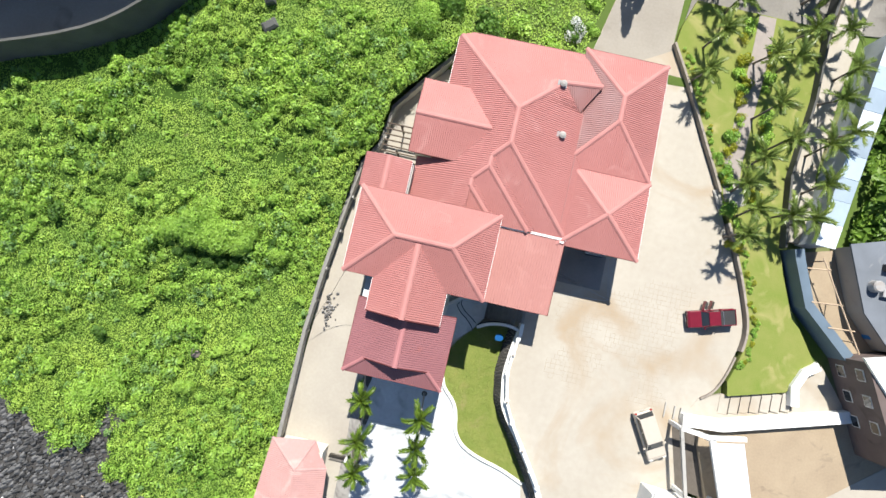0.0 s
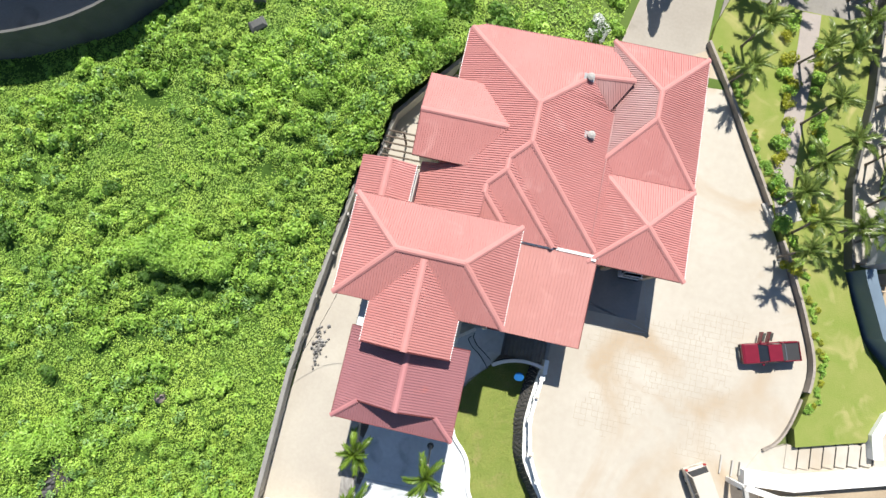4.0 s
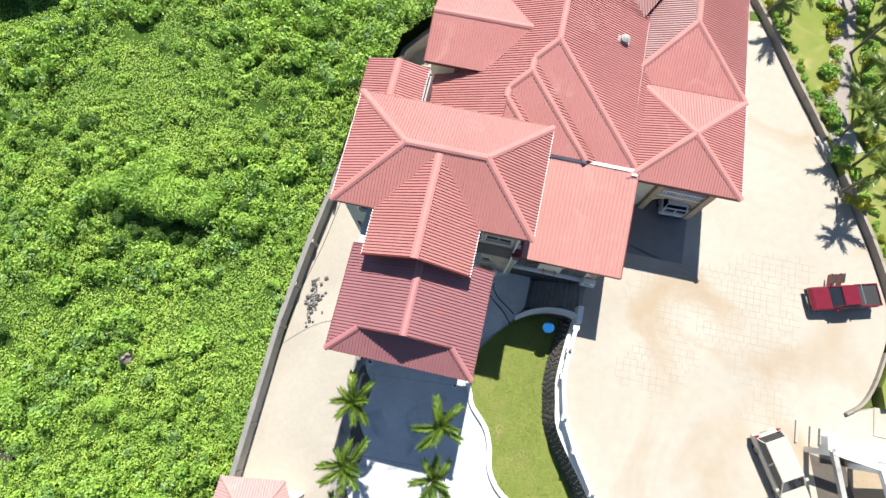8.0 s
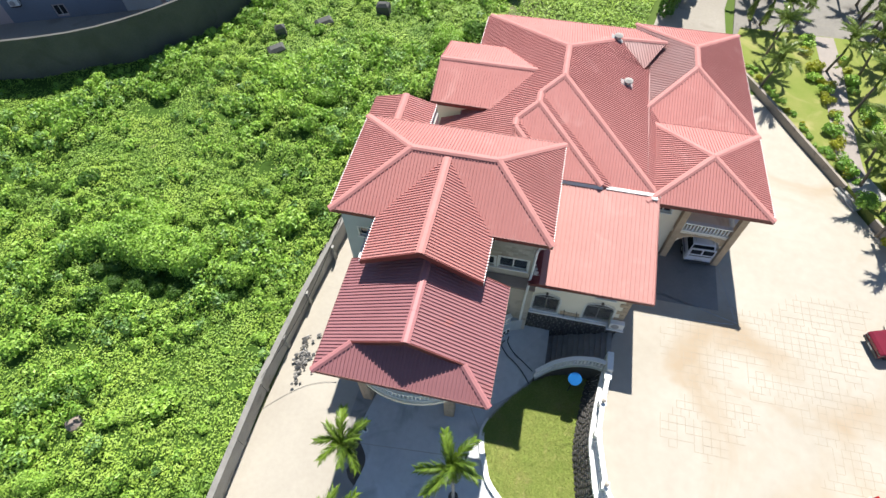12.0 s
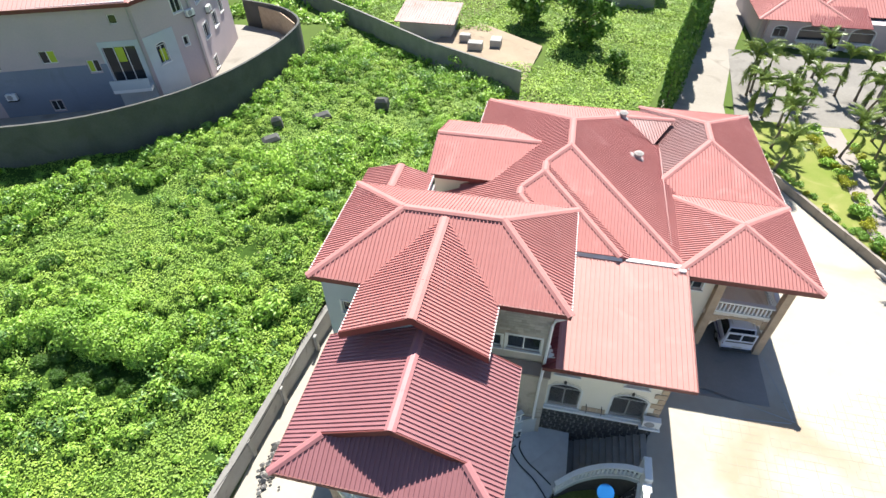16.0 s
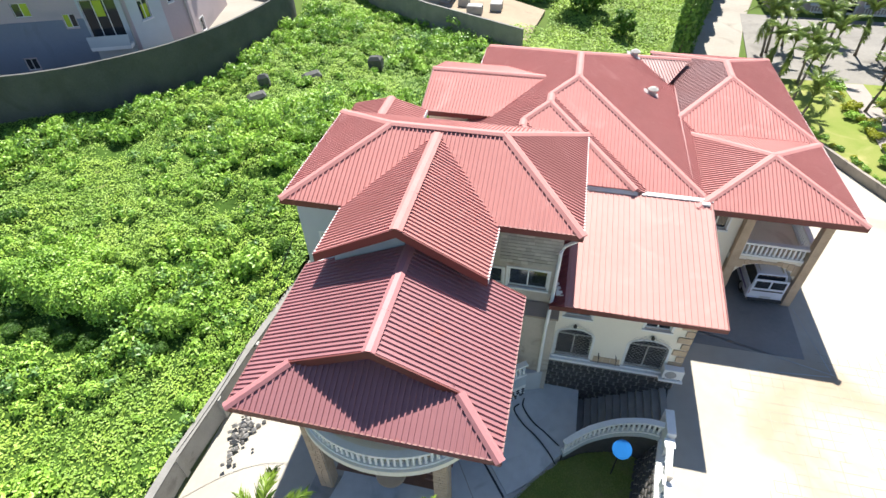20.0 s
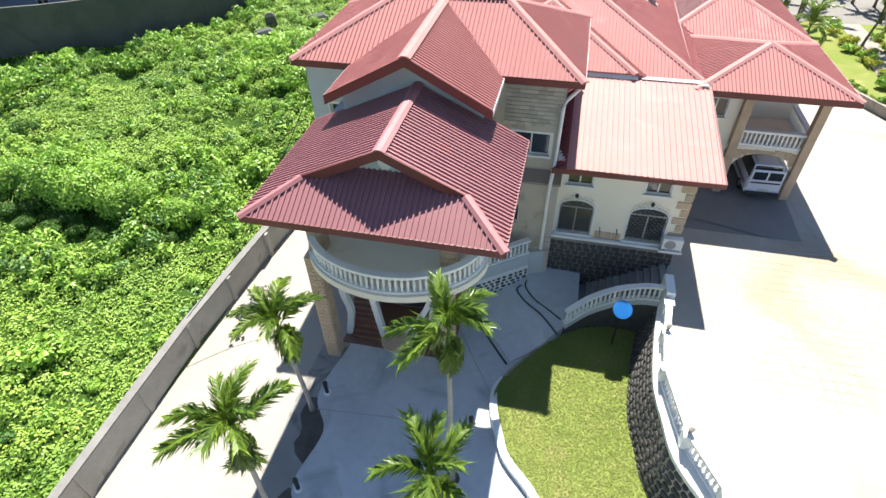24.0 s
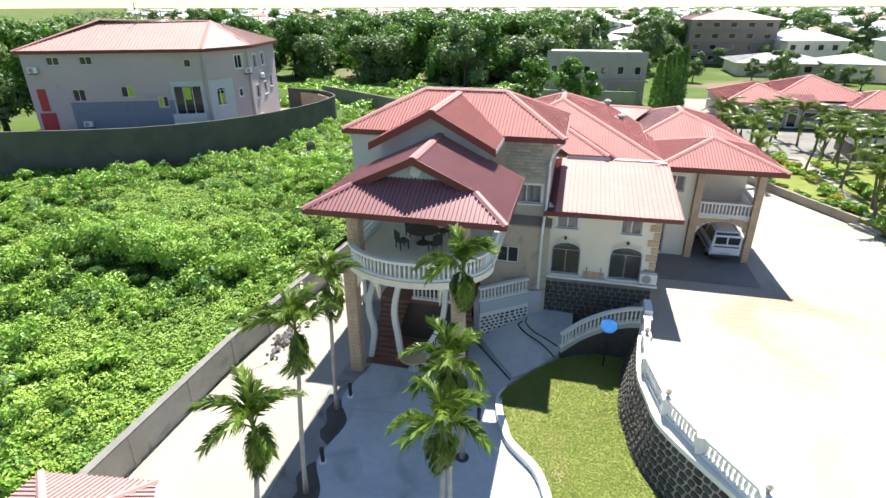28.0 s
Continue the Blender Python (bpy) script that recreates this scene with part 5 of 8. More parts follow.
for i in range(13):
    x0 = 4.75 + i * 0.305
    part("step", MB().bevel_box(x0, 8.7, -2.85, -0.62, YARD_Z + (0.185 * i if i else 0), YARD_Z + 0.185 * (i + 1), 0.012), mat("worn_step_cement", (0.32, 0.305, 0.28), (0.22, 0.21, 0.19), rough=0.9, scale=2) if i == 0 else bpy.data.materials["worn_step_cement"], steps)
ramp = smooth_line([(4.45, -3.85), (5.4, -3.3), (6.5, -3.0), (7.6, -2.98), (8.28, -3.15)], 4)
rz = np.interp([p.x for p in ramp], [4.45, 5.4, 6.5, 7.6, 8.28], [-1.55, -1.0, -0.5, -0.12, 0.08])
balustrade("balustrade", [(p.x, p.y, z) for p, z in zip(ramp, rz)], "white arched balustrade beside the garden steps", h=0.6)
whole("ramp_band", wall_along([(p.x, p.y) for p in ramp], [float(z) - 0.26 for z in rz], [float(z) for z in rz], 0.26), BLUEGREY, "pale band under the arched balustrade", kind="structure")
whole("wall_ramp", wall_along([(p.x, p.y) for p in ramp], -2.6, [float(z) - 0.262 for z in rz], 0.2), STONE_DARK, "dark stone wall carrying the arched balustrade", kind="structure")
# terrace balustrade over a stone wall, beside the porch
t0, t1 = Vector((0.0, -3.05, 0.12)), Vector((2.4, -1.25, 0.12))
balustrade("balustrade", [t0.lerp(t1, k / 4) for k in range(5)], "white balustrade on the terrace wall", h=0.62)
whole("terrace_band", wall_along([t0.xy, t1.xy], -0.55, 0.11, 0.28), BLUEGREY, "pale band under the terrace balustrade", kind="structure")
tw = whole("wall_terrace", wall_along([t0.xy, t1.xy], -2.6, -0.552, 0.26), WHITE, "terrace wall of dark stones in wide white joints", "wall", kind="structure")
td = (t1 - t0).normalized()
stone_field(tw, lambda u, v: (t0 + td * u + Vector((td.y, -td.x, 0)) * 0.13 + Vector((0, 0, -2.47 + v)), Vector((td.y, -td.x, 0))), (t1 - t0).length, 1.78, 8, STONE_DARK, sx=0.3, sz=0.2, limit=90, joint=0.045)
whole("terrace_floor", MB().prism([(0.0, -3.05), (2.4, -1.25), (3.15, -0.98), (-0.28, -0.98), (-0.28, -3.05)], -2.4, 0.11), SLAB_BLUE, "small grey terrace", kind="structure")
# plinth mortar is a darker copy of MORTAR, its shade put into the colour
plinth = whole("plinth_facing", MB().box(3.17, 8.9, -0.64, -0.602, -2.4, 0.85), mat("shaded_mortar", (0.24, 0.23, 0.21), (0.17, 0.16, 0.15), rough=0.95, bump=0.3), "plinth faced with dark stones", kind="structure")
stone_field(plinth, lambda u, v: (Vector((3.2 + u, -0.64, -2.35 + v)), Vector((0, -1, 0))), 5.7, 3.15, 12, STONE_DARK, sx=0.38, sz=0.27, limit=200)

# lawn of the sunken garden with its wavy white kerb
kerb_line = smooth_line([(4.3, -4.1), (3.2, -5.3), (2.0, -7.2), (1.95, -8.4), (2.35, -9.6), (2.75, -10.5), (3.9, -11.7), (4.45, -13.0), (4.75, -14.4), (5.7, -15.6), (7.4, -16.4), (10.0, -17.1), (12.3, -18.0)], 5)
lawn = [(p.x, p.y) for p in kerb_line] + [(p[0] - 0.1, p[1]) for p in gpts if p[1] < -4.4 and p[1] > -17.5] + [(8.3, -3.4), (7.6, -3.1), (6.5, -3.1), (5.4, -3.4)]
whole("garden_lawn", MB().prism(lawn, -2.6, GARDEN_Z - 0.1), GRASS, "mown green garden lawn with dry patches", "lawn", kind="structure")
whole("kerb", wall_along([(p.x, p.y) for p in kerb_line if p.y < -6.6], YARD_Z, [GARDEN_Z - 0.05 - 0.16 * max(0.0, (p.y + 8.2) / 1.6) for p in kerb_line if p.y < -6.6], 0.30), WHITE, "wavy white concrete kerb round the lawn", kind="structure")
whole("kerb", wall_along([(p.x, p.y) for p in kerb_line if p.y >= -6.9], YARD_Z, GARDEN_Z - 0.08, 0.12), GREYWALL, "grey kerb round the lawn", kind="structure")
# pale drive before the porch and the bed beside it
wave = smooth_line([(-5.0, -6.6), (-5.4, -8.6), (-5.3, -9.6), (-4.55, -10.8), (-4.85, -12.6), (-4.75, -13.4), (-4.0, -14.7), (-4.2, -16.2), (-4.6, -17.6), (-3.8, -19.2), (-4.2, -21.0), (-4.0, -27)], 5)
drive = [(p.x, p.y) for p in wave] + [(14, -27), (12.2, -18.1)] + [(p.x - 0.12, p.y - 0.05) for p in reversed(kerb_line)] + [(4.5, -1.0), (-5.0, -1.0)]
whole("drive", MB().prism(drive, YARD_Z - 0.1, YARD_Z + 0.03), SLAB_BLUE, "smooth pale grey drive before the porch", kind="structure")
bed = [(p.x, p.y) for p in wave] + [(-5.6, -27), (-5.7, -17), (-6.1, -13), (-6.3, -9), (-6.2, -6.6)]
whole("planting_bed", MB().prism(bed, YARD_Z - 0.1, YARD_Z + 0.018), mat("grey_bed_cement", (0.30, 0.29, 0.27), (0.22, 0.21, 0.19), rough=0.95, scale=0.8, stain=(0.12, 0.11, 0.10, 0.6, 0.56)), "grey cement bed along the drive", kind="structure")
for y0, y1, deep in ((-12.3, -9.3, 0.95), (-16.2, -13.2, 1.0), (-20.2, -17.3, 0.95)):
    edge_pts = [p for p in wave if y0 <= p.y <= y1]
    bay = [(p.x + 0.0, p.y) for p in edge_pts] + [(p.x - deep * math.sin(math.pi * (p.y - y1) / (y0 - y1)) ** 0.6 - 0.02 + 0.1 * math.sin(p.y * 5), p.y) for p in reversed(edge_pts)]
    whole("soil_bay", MB().prism(bay, YARD_Z - 0.05, YARD_Z + 0.024), SOIL_BED, "dark damp soil bay round a palm beside the drive", "soil", group="soil bays", kind="structure")
for x, y, r in ((0.9, -11.6, 0.3), (1.2, -15.1, 0.3), (1.5, -18.4, 0.3)):
    whole("soil_patch", MB().lathe([(r, 0), (r * 0.85, 0.006), (r * 0.4, 0.01)], (x, y, YARD_Z + 0.028), 16), SOIL_BED, "dark round soil patch round a palm", "soil", group="soil patches", kind="structure")
# dark joints in the drive
for k, (a, b) in enumerate((((-1.2, -3.0), (2.3, -8.6)), ((-5.2, -9.9), (2.0, -9.3)), ((1.6, -3.4), (4.2, -4.0)), ((-4.3, -15.4), (4.6, -15.0)))):
    whole("drive_joint", wall_along([a, b], YARD_Z + 0.02, YARD_Z + 0.034, 0.05), GREYWALL, "dark expansion joint in the drive", kind="structure")
# slab rising from a drain in the drive to the foot of the garden steps
rise = [(0.1, -3.15, -1.95), (2.4, -1.3, -1.3), (3.2, -0.66, -1.22), (5.0, -0.66, -1.3), (5.0, -2.86, -1.5), (4.4, -3.86, -1.85), (3.2, -5.2, -2.22), (2.3, -5.9, -2.34)]
rs = MB()
rs.v += rise + [(x, y, -2.5) for x, y, z in rise] + [(2.9, -2.9, -1.72)]
rs.f += [(16, (k + 1) % 8, k) for k in range(8)] + [(k, (k + 1) % 8, 8 + (k + 1) % 8, 8 + k) for k in range(8)]
whole("rising_slab", rs, SLAB_BLUE, "stained grey slab rising to the garden steps", kind="structure")
whole("drain_slot", wall_along([(0.02, -3.3), (2.18, -6.05)], YARD_Z, YARD_Z + 0.036, 0.1), BLACK, "narrow dark drain slot across the drive", kind="structure")


def rise_z(x, y):
    """Height of the rising slab, roughly."""
    return -1.72 + 0.21 * (y + 2.9) + 0.03 * (x - 2.9)


# hose lying across the slab
hose = thing("garden_hose", (3.0, -2.6, -1.6), "black hose lying on the slab", "hose")
part("hose_line", MB().tube([(v.x, v.y, max(rise_z(v.x, v.y), YARD_Z) + 0.07) for v in smooth_line([(2.3, -1.9), (2.1, -2.2), (2.6, -2.8), (3.3, -3.3), (3.9, -3.9), (4.2, -4.3)], 5)], 0.035, 6), BLACK, hose)
part("hose_line", MB().tube([(v.x, v.y, max(rise_z(v.x, v.y), YARD_Z) + 0.07) for v in smooth_line([(2.5, -1.6), (2.5, -2.0), (3.0, -2.6), (3.6, -3.0), (4.3, -3.5)], 5)], 0.035, 6), BLACK, hose)
# blue dish on its post in the garden
dish = thing("blue_basin_stand", (6.65, -4.1, GARDEN_Z - 0.1), "round bright blue plastic basin on a post", "basin stand")
part("post", MB().tube([(6.65, -4.1, GARDEN_Z - 0.1), (6.65, -4.1, 0.1)], 0.035, 8), DARKMETAL, dish)
bs = MB().lathe([(0.28, 0.0), (0.40, 0.10), (0.44, 0.28), (0.47, 0.30), (0.47, 0.33), (0.36, 0.34)], n=26)
bs.v = [tuple(pose(6.65, -4.12, 0.12, 35, 0, 0) @ (Vector(p) * 0.84)) for p in bs.v]
part("basin", bs, BLUE_PLASTIC, dish)
# bollard lamps
for x, y in ((-5.05, -9.1), (-4.55, -13.2), (-3.95, -17.4), (1.2, -9.4)):
    b = thing("bollard_lamp", (x, y, YARD_Z + 0.03), "short black bollard lamp beside the drive", "lamp", "bollard lamps")
    part("base", MB().lathe([(0.16, 0), (0.16, 0.08), (0.1, 0.1)], (x, y, YARD_Z + 0.03), 12), WHITE, b)
    part("post", MB().lathe([(0.08, 0.1), (0.08, 0.55), (0.1, 0.57), (0.1, 0.75), (0.06, 0.8)], (x, y, YARD_Z + 0.03), 12), BLACK, b)
# heap of stones by the wall
rs = random.Random(9)
heap = MB()
for i in range(60):
    r = rs.uniform(0.07, 0.2)
    c = Vector((-10.35 + rs.gauss(0, 0.3), -5.6 + rs.gauss(0, 0.75), YARD_Z + r * 0.6 + max(0, rs.gauss(0.1, 0.12))))
    heap.add([c + Vector(d).normalized() * r * rs.uniform(0.75, 1.2) for d in ((1, 0, 0), (-1, 0, 0), (0, 1, 0), (0, -1, 0), (0, 0, 1), (0, 0, -1), (1, 1, 1), (-1, -1, 1))], [(6, 0, 2), (6, 2, 4), (6, 4, 0), (7, 1, 3), (7, 3, 4), (7, 4, 1), (0, 4, 3), (2, 1, 4), (0, 5, 2), (2, 5, 1), (1, 5, 3), (3, 5, 0)])
whole("stone_heap", heap, mat("rubble_grey", (0.30, 0.29, 0.27), (0.2, 0.19, 0.18), rough=0.9, island=0.4), "heap of broken grey stones beside the wall", "stones", kind="stuff")
# piers of the west wall and its coping
for i, (x, y) in enumerate(((-11.9, -18.2), (-11.88, -15.0), (-11.88, -11.4), (-11.85, -8.0), (-11.6, -4.9), (-11.3, -1.5), (-10.8, 2.4), (-10.4, 6.0), (-10.1, 9.8), (-8.6, 12.6), (-8.35, 16.0))):
    part("pier", MB().bevel_box(x - 0.12, x + 0.05, y - 0.13, y + 0.13, YARD_Z, -0.856, 0.015), WALLGREY, bpy.data.objects["wall_west"])
part("coping", wall_along(WEST_LINE, -0.855, -0.78, 0.36), COPING, bpy.data.objects["wall_west"])
# slatted pergola over the small west court
perg = thing("pergola", (-6.8, 13.0, YARD_Z), "weathered pergola beams over the narrow west court", "pergola")
for i in range(6):
    y = 11.0 + i * 0.55
    part("beam", MB().bevel_box(-8.6, -4.9, y - 0.06, y + 0.06, 0.3, 0.45, 0.01), BARK, perg)
part("post", MB().box(-7.2, -7.05, 11.2, 11.35, YARD_Z, 0.3), BARK, perg)
part("post", MB().box(-7.2, -7.05, 13.6, 13.75, YARD_Z, 0.3), BARK, perg)

# gatehouse at the bottom of the yard
ROOF_GATE = mat("chalky_pink_gatehouse_sheet", (0.47, 0.29, 0.27), (0.41, 0.24, 0.225), rough=0.65, spec=0.3, scale=0.5, fine=4, bump=0.03, stain=(0.52, 0.36, 0.33, 0.5, 0.56))
gate = thing("gatehouse", (-9.2, -21.5, YARD_Z), "small gatehouse with a faded red hipped roof", "hut")
part("wall", MB().box(-11.6, -7.3, -25.5, -18.6, YARD_Z - 0.1, 0.35), CREAM, gate)
ga, gb = (-9.4, -20.4, 1.25), (-9.2, -24.0, 1.25)
g4 = [(-12.3, -18.2, 0.3), (-8.2, -17.6, 0.3), (-6.6, -20.0, 0.3), (-6.0, -26.5, 0.3), (-12.9, -26.5, 0.3)]
roof_slope(gate, [g4[0], g4[1], ga], ROOF_GATE)
roof_slope(gate, [g4[1], g4[2], ga], ROOF_GATE)
roof_slope(gate, [g4[2], g4[3], gb, ga], ROOF_GATE)
roof_slope(gate, [g4[4], g4[0], ga, gb], ROOF_GATE)
for p in g4[:3]:
    cap_line(gate, p, ga, ROOF_GATE, width=0.28)
# small slatted gate beside it
sg = thing("slatted_gate", (-6.2, -19.4, YARD_Z), "dark slatted yard gate with white posts", "gate")
for i in range(9):
    part("slat", MB().box(-6.9 + i * 0.19, -6.8 + i * 0.19, -19.5, -19.3, YARD_Z + 0.05, YARD_Z + 0.9), DARKMETAL, sg)
part("rail", MB().box(-7.0, -5.2, -19.42, -19.38, YARD_Z + 0.9, YARD_Z + 0.98), DARKMETAL, sg)
part("post", MB().box(-5.3, -5.05, -19.55, -19.25, YARD_Z, YARD_Z + 1.2), WHITE, sg)

# ---- court: east retaining kerb, joints, steps ----
ee = [(p.x, p.y) for p in east_curve]
kerb_lo = [p for p in ee if p[1] > -1.0 and p[1] < 11.8]
kerb_hi = [p for p in ee if p[1] > 14.2]
for seg in (kerb_lo, kerb_hi):
    whole("wall_kerb_east", wall_along([(x + 0.18, y + 0.05) for x, y in seg], -0.3, LAWN_Z + 0.12, 0.22), BROWNWALL, "low weathered stone retaining wall of the east lawn", "wall", kind="structure")
whole("wall_kerb_south", wall_along([(x + 0.05, y) for x, y in ee if y <= -0.5], -0.3, 0.3, 0.16), BROWNWALL, "low grey kerb", kind="structure")
es_ = thing("lawn_steps", (25.4, 12.9, 0), "four worn concrete steps up to the east lawn", "stairs")
for i in range(4):
    m = pose(24.45 + i * 0.28, 13.4 + i * 0.14, 0, 0, 0, -63)
    part("step", MB().bevel_box(-1.1, 1.1, 0, 1.6, 0 if i == 0 else i * 0.15, (i + 1) * 0.15, 0.015, m), GREYWALL, es_)
# raised pattern joints of the paved patch, and the slab joints
rj = random.Random(3)
pav = MB()
for i in range(34):
    for j in range(26):
        u, v = 11.6 + i * 0.46, -7.4 + j * 0.46
        worn = math.sin(u * 0.9 + 1.2) + math.sin(v * 1.1 - u * 0.35) + 0.6 * math.sin(u * 0.37 - v * 0.5 + 2)
        if (worn < -0.15 and not (16.5 < u < 23.5 and -3.5 < v < 2.5)) or u > 25.5 - 0.35 * abs(v) or (u < 15.5 and v > 1.0):
            continue
        if rj.random() < 0.85:
            pav.box(u, u + 0.46, v, v + 0.03, 0.0005, 0.004)
        if rj.random() < 0.8:
            w = u + (0.23 if j % 5 == 0 else 0)
            pav.box(w, w + 0.03, v + 0.03, v + 0.46, 0.0005, 0.004)
whole("paver_joints", pav, mat("tan_joint_mortar", (0.35, 0.305, 0.24), (0.28, 0.24, 0.18), rough=0.95, scale=0.6), "worn tan joints of a paved patch in the court", "pavers", kind="stuff")
for a, b in (((10.2, 3.2), (16.3, 1.6)), ((16.2, 1.6), (15.4, 5.6)), ((10.5, 1.0), (16.1, 1.5))):
    whole("court_joint", wall_along([a, b], 0.001, 0.006, 0.06), GREYWALL, "dark joint in the court floor", kind="structure")

# ---- vehicles ----
def side_prism(poly, w, inset=0.05, crown=0.0):
    """A body from its side outline, with softened flanks."""
    n = len(poly)
    cx, cz = sum(p[0] for p in poly) / n, sum(p[1] for p in poly) / n
    vs = []
    for y, s in ((-w / 2, 1), (-w / 2 + 0.09, 0), (w / 2 - 0.09, 0), (w / 2, 1)):
        for x, z in poly:
            vs.append((x - s * inset * (1 if x > cx else -1), y, z - s * inset * (1 if z > cz else -1)))
    fs = [tuple(range(n)), tuple(range(4 * n - 1, 3 * n - 1, -1))]
    for k in range(3):
        for i in range(n):
            j = (i + 1) % n
            fs.append((k * n + i, (k + 1) * n + i, (k + 1) * n + j, k * n + j))
    return MB().add(vs, fs)


def cabin(bottom, top, w0, w1, z0, z1):
    """A tapered glasshouse: bottom and top give its ends along the car."""
    (a0, a1), (b0, b1) = bottom, top
    vs = [(a0, -w0 / 2, z0), (a1, -w0 / 2, z0), (a1, w0 / 2, z0), (a0, w0 / 2, z0), (b0, -w1 / 2, z1), (b1, -w1 / 2, z1), (b1, w1 / 2, z1), (b0, w1 / 2, z1)]
    return MB().add(vs, [(3, 2, 1, 0), (0, 1, 5, 4), (1, 2, 6, 5), (2, 3, 7, 6), (3, 0, 4, 7), (4, 5, 6, 7)])


def vehicle(name, label, at, turn, paint, length, w, body, cab_b, cab_t, z0, z1, wheels, category, bed=None, open_doors=False, stripe=None, scale=1.0):
    v = thing(name, (0, 0, 0), label, category)
    shell = part("body", side_prism(body, w), paint, v, local=True)
    rounding = shell.modifiers.new("rounding", "BEVEL")
    rounding.width, rounding.segments, rounding.limit_method = 0.11, 3, "ANGLE"
    part("glasshouse", cabin(cab_b, cab_t, w - 0.16, w - 0.42, z0, z1 - 0.05), GLASS, v, "dark tinted windows", local=True)
    b0, b1 = cab_t
    part("roof", MB().bevel_box(b0 - 0.05, b1 + 0.05, -(w - 0.4) / 2 - 0.03, (w - 0.4) / 2 + 0.03, z1 - 0.06, z1 + 0.03, 0.03), paint, v, local=True)
    for sx in (-1, 1):
        for (xa, xt) in ((cab_b[0], b0), (cab_b[1], b1), ((cab_b[0] + cab_b[1]) / 2, (b0 + b1) / 2)):
            y0, y1 = sx * ((w - 0.16) / 2 + 0.005), sx * ((w - 0.42) / 2 + 0.005)
            part("pillar", MB().tube([(xa, y0, z0), (xt, y1, z1 - 0.04)], 0.045, 6), paint, v, local=True)
        part("mirror", MB().bevel_box(cab_b[1] - 0.35, cab_b[1] - 0.2, min(sx * w / 2, sx * (w / 2 + 0.2)), max(sx * w / 2, sx * (w / 2 + 0.2)), z0, z0 + 0.15, 0.02), paint, v, local=True)
    for x in wheels:
        for s in (-1, 1):
            wh = part("wheel", MB().add(*lathe_y(0.33, 0.2, s * (w / 2 - 0.1))), TYRE, v, local=True)
            wh.location = (x, 0, 0.33)
            part("rim", MB().add(*lathe_y(0.2, 0.21, s * (w / 2 - 0.1))), CHROME, wh, local=True)
            part("wheel_arch", MB().add(*lathe_y(0.40, 0.19, s * (w / 2 - 0.105))), BLACK, v, local=True).location = (x, 0, 0.36)
    for s in (-1, 1):
        part("headlight", MB().bevel_box(length / 2 - 0.12, length / 2 + 0.0, s * (w / 2 - 0.25) - 0.17, s * (w / 2 - 0.25) + 0.17, 0.62, 0.80, 0.02), LAMP_CLEAR, v, local=True)
        part("tail_light", MB().bevel_box(-length / 2 - 0.005, -length / 2 + 0.09, s * (w / 2 - 0.16) - 0.1, s * (w / 2 - 0.16) + 0.1, 0.7, 1.0, 0.02), LAMP_RED, v, local=True)
    part("bumper", MB().bevel_box(length / 2 - 0.1, length / 2 + 0.07, -w / 2 + 0.06, w / 2 - 0.06, 0.35, 0.55, 0.03), BLACK if bed else paint, v, local=True)
    part("bumper", MB().bevel_box(-length / 2 - 0.07, -length / 2 + 0.1, -w / 2 + 0.06, w / 2 - 0.06, 0.35, 0.55, 0.03), BLACK if bed else paint, v, local=True)
    part("number_plate", MB().box(-length / 2 - 0.085, -length / 2 - 0.07, -0.26, 0.26, 0.55, 0.66), LAMP_CLEAR, v, local=True)
    part("number_plate", MB().box(length / 2 + 0.07, length / 2 + 0.085, -0.26, 0.26, 0.4, 0.51), LAMP_CLEAR, v, local=True)
    if bed:
        part("load_bed", MB().bevel_box(bed[0], bed[1], -w / 2 + 0.14, w / 2 - 0.14, bed[2] + 0.2, bed[2] + 0.205, 0.002), BLACK, v, "dark load bed floor", local=True)
        for s in (-1, 1):
            part("bed_side", MB().bevel_box(bed[0] - 0.05, bed[1], s * (w / 2 - 0.09) - 0.05, s * (w / 2 - 0.09) + 0.05, bed[2], bed[2] + 0.3, 0.02), paint, v, local=True)
        part("tailgate", MB().bevel_box(bed[0] - 0.08, bed[0], -w / 2 + 0.06, w / 2 - 0.06, bed[2] - 0.2, bed[2] + 0.3, 0.02), paint, v, local=True)
        part("roll_bar", MB().tube([(bed[1] - 0.15, -w / 2 + 0.12, bed[2] + 0.2), (bed[1] - 0.12, -w / 2 + 0.2, z1 - 0.05), (bed[1] - 0.12, w / 2 - 0.2, z1 - 0.05), (bed[1] - 0.15, w / 2 - 0.12, bed[2] + 0.2)], 0.035, 8), CHROME, v, local=True)
    if open_doors:
        for x in (cab_b[1] - 0.35, (cab_b[0] + cab_b[1]) / 2 - 0.1):
            d = part("door", MB().bevel_box(-1.0, 0, -0.04, 0.04, 0.4, 1.0, 0.02, pose(x, -w / 2, 0, 0, 0, 68)), paint, v, "open door", local=True)
            part("door_window", MB().box(-0.9, -0.15, -0.02, 0.02, 1.0, 1.4, pose(x, -w / 2, 0, 0, 0, 68)), GLASS, d, local=True)
    if stripe:
        for s in (-1, 1):
            part("stripe", MB().box(-length / 2 + 0.3, length / 2 - 0.5, s * (w / 2 + 0.002) - 0.004, s * (w / 2 + 0.002) + 0.004, 0.7, 0.85), stripe, v, local=True)
    v.matrix_basis = pose(*at, 0, 0, turn) @ Matrix.Diagonal((scale, scale, scale, 1))
    return v


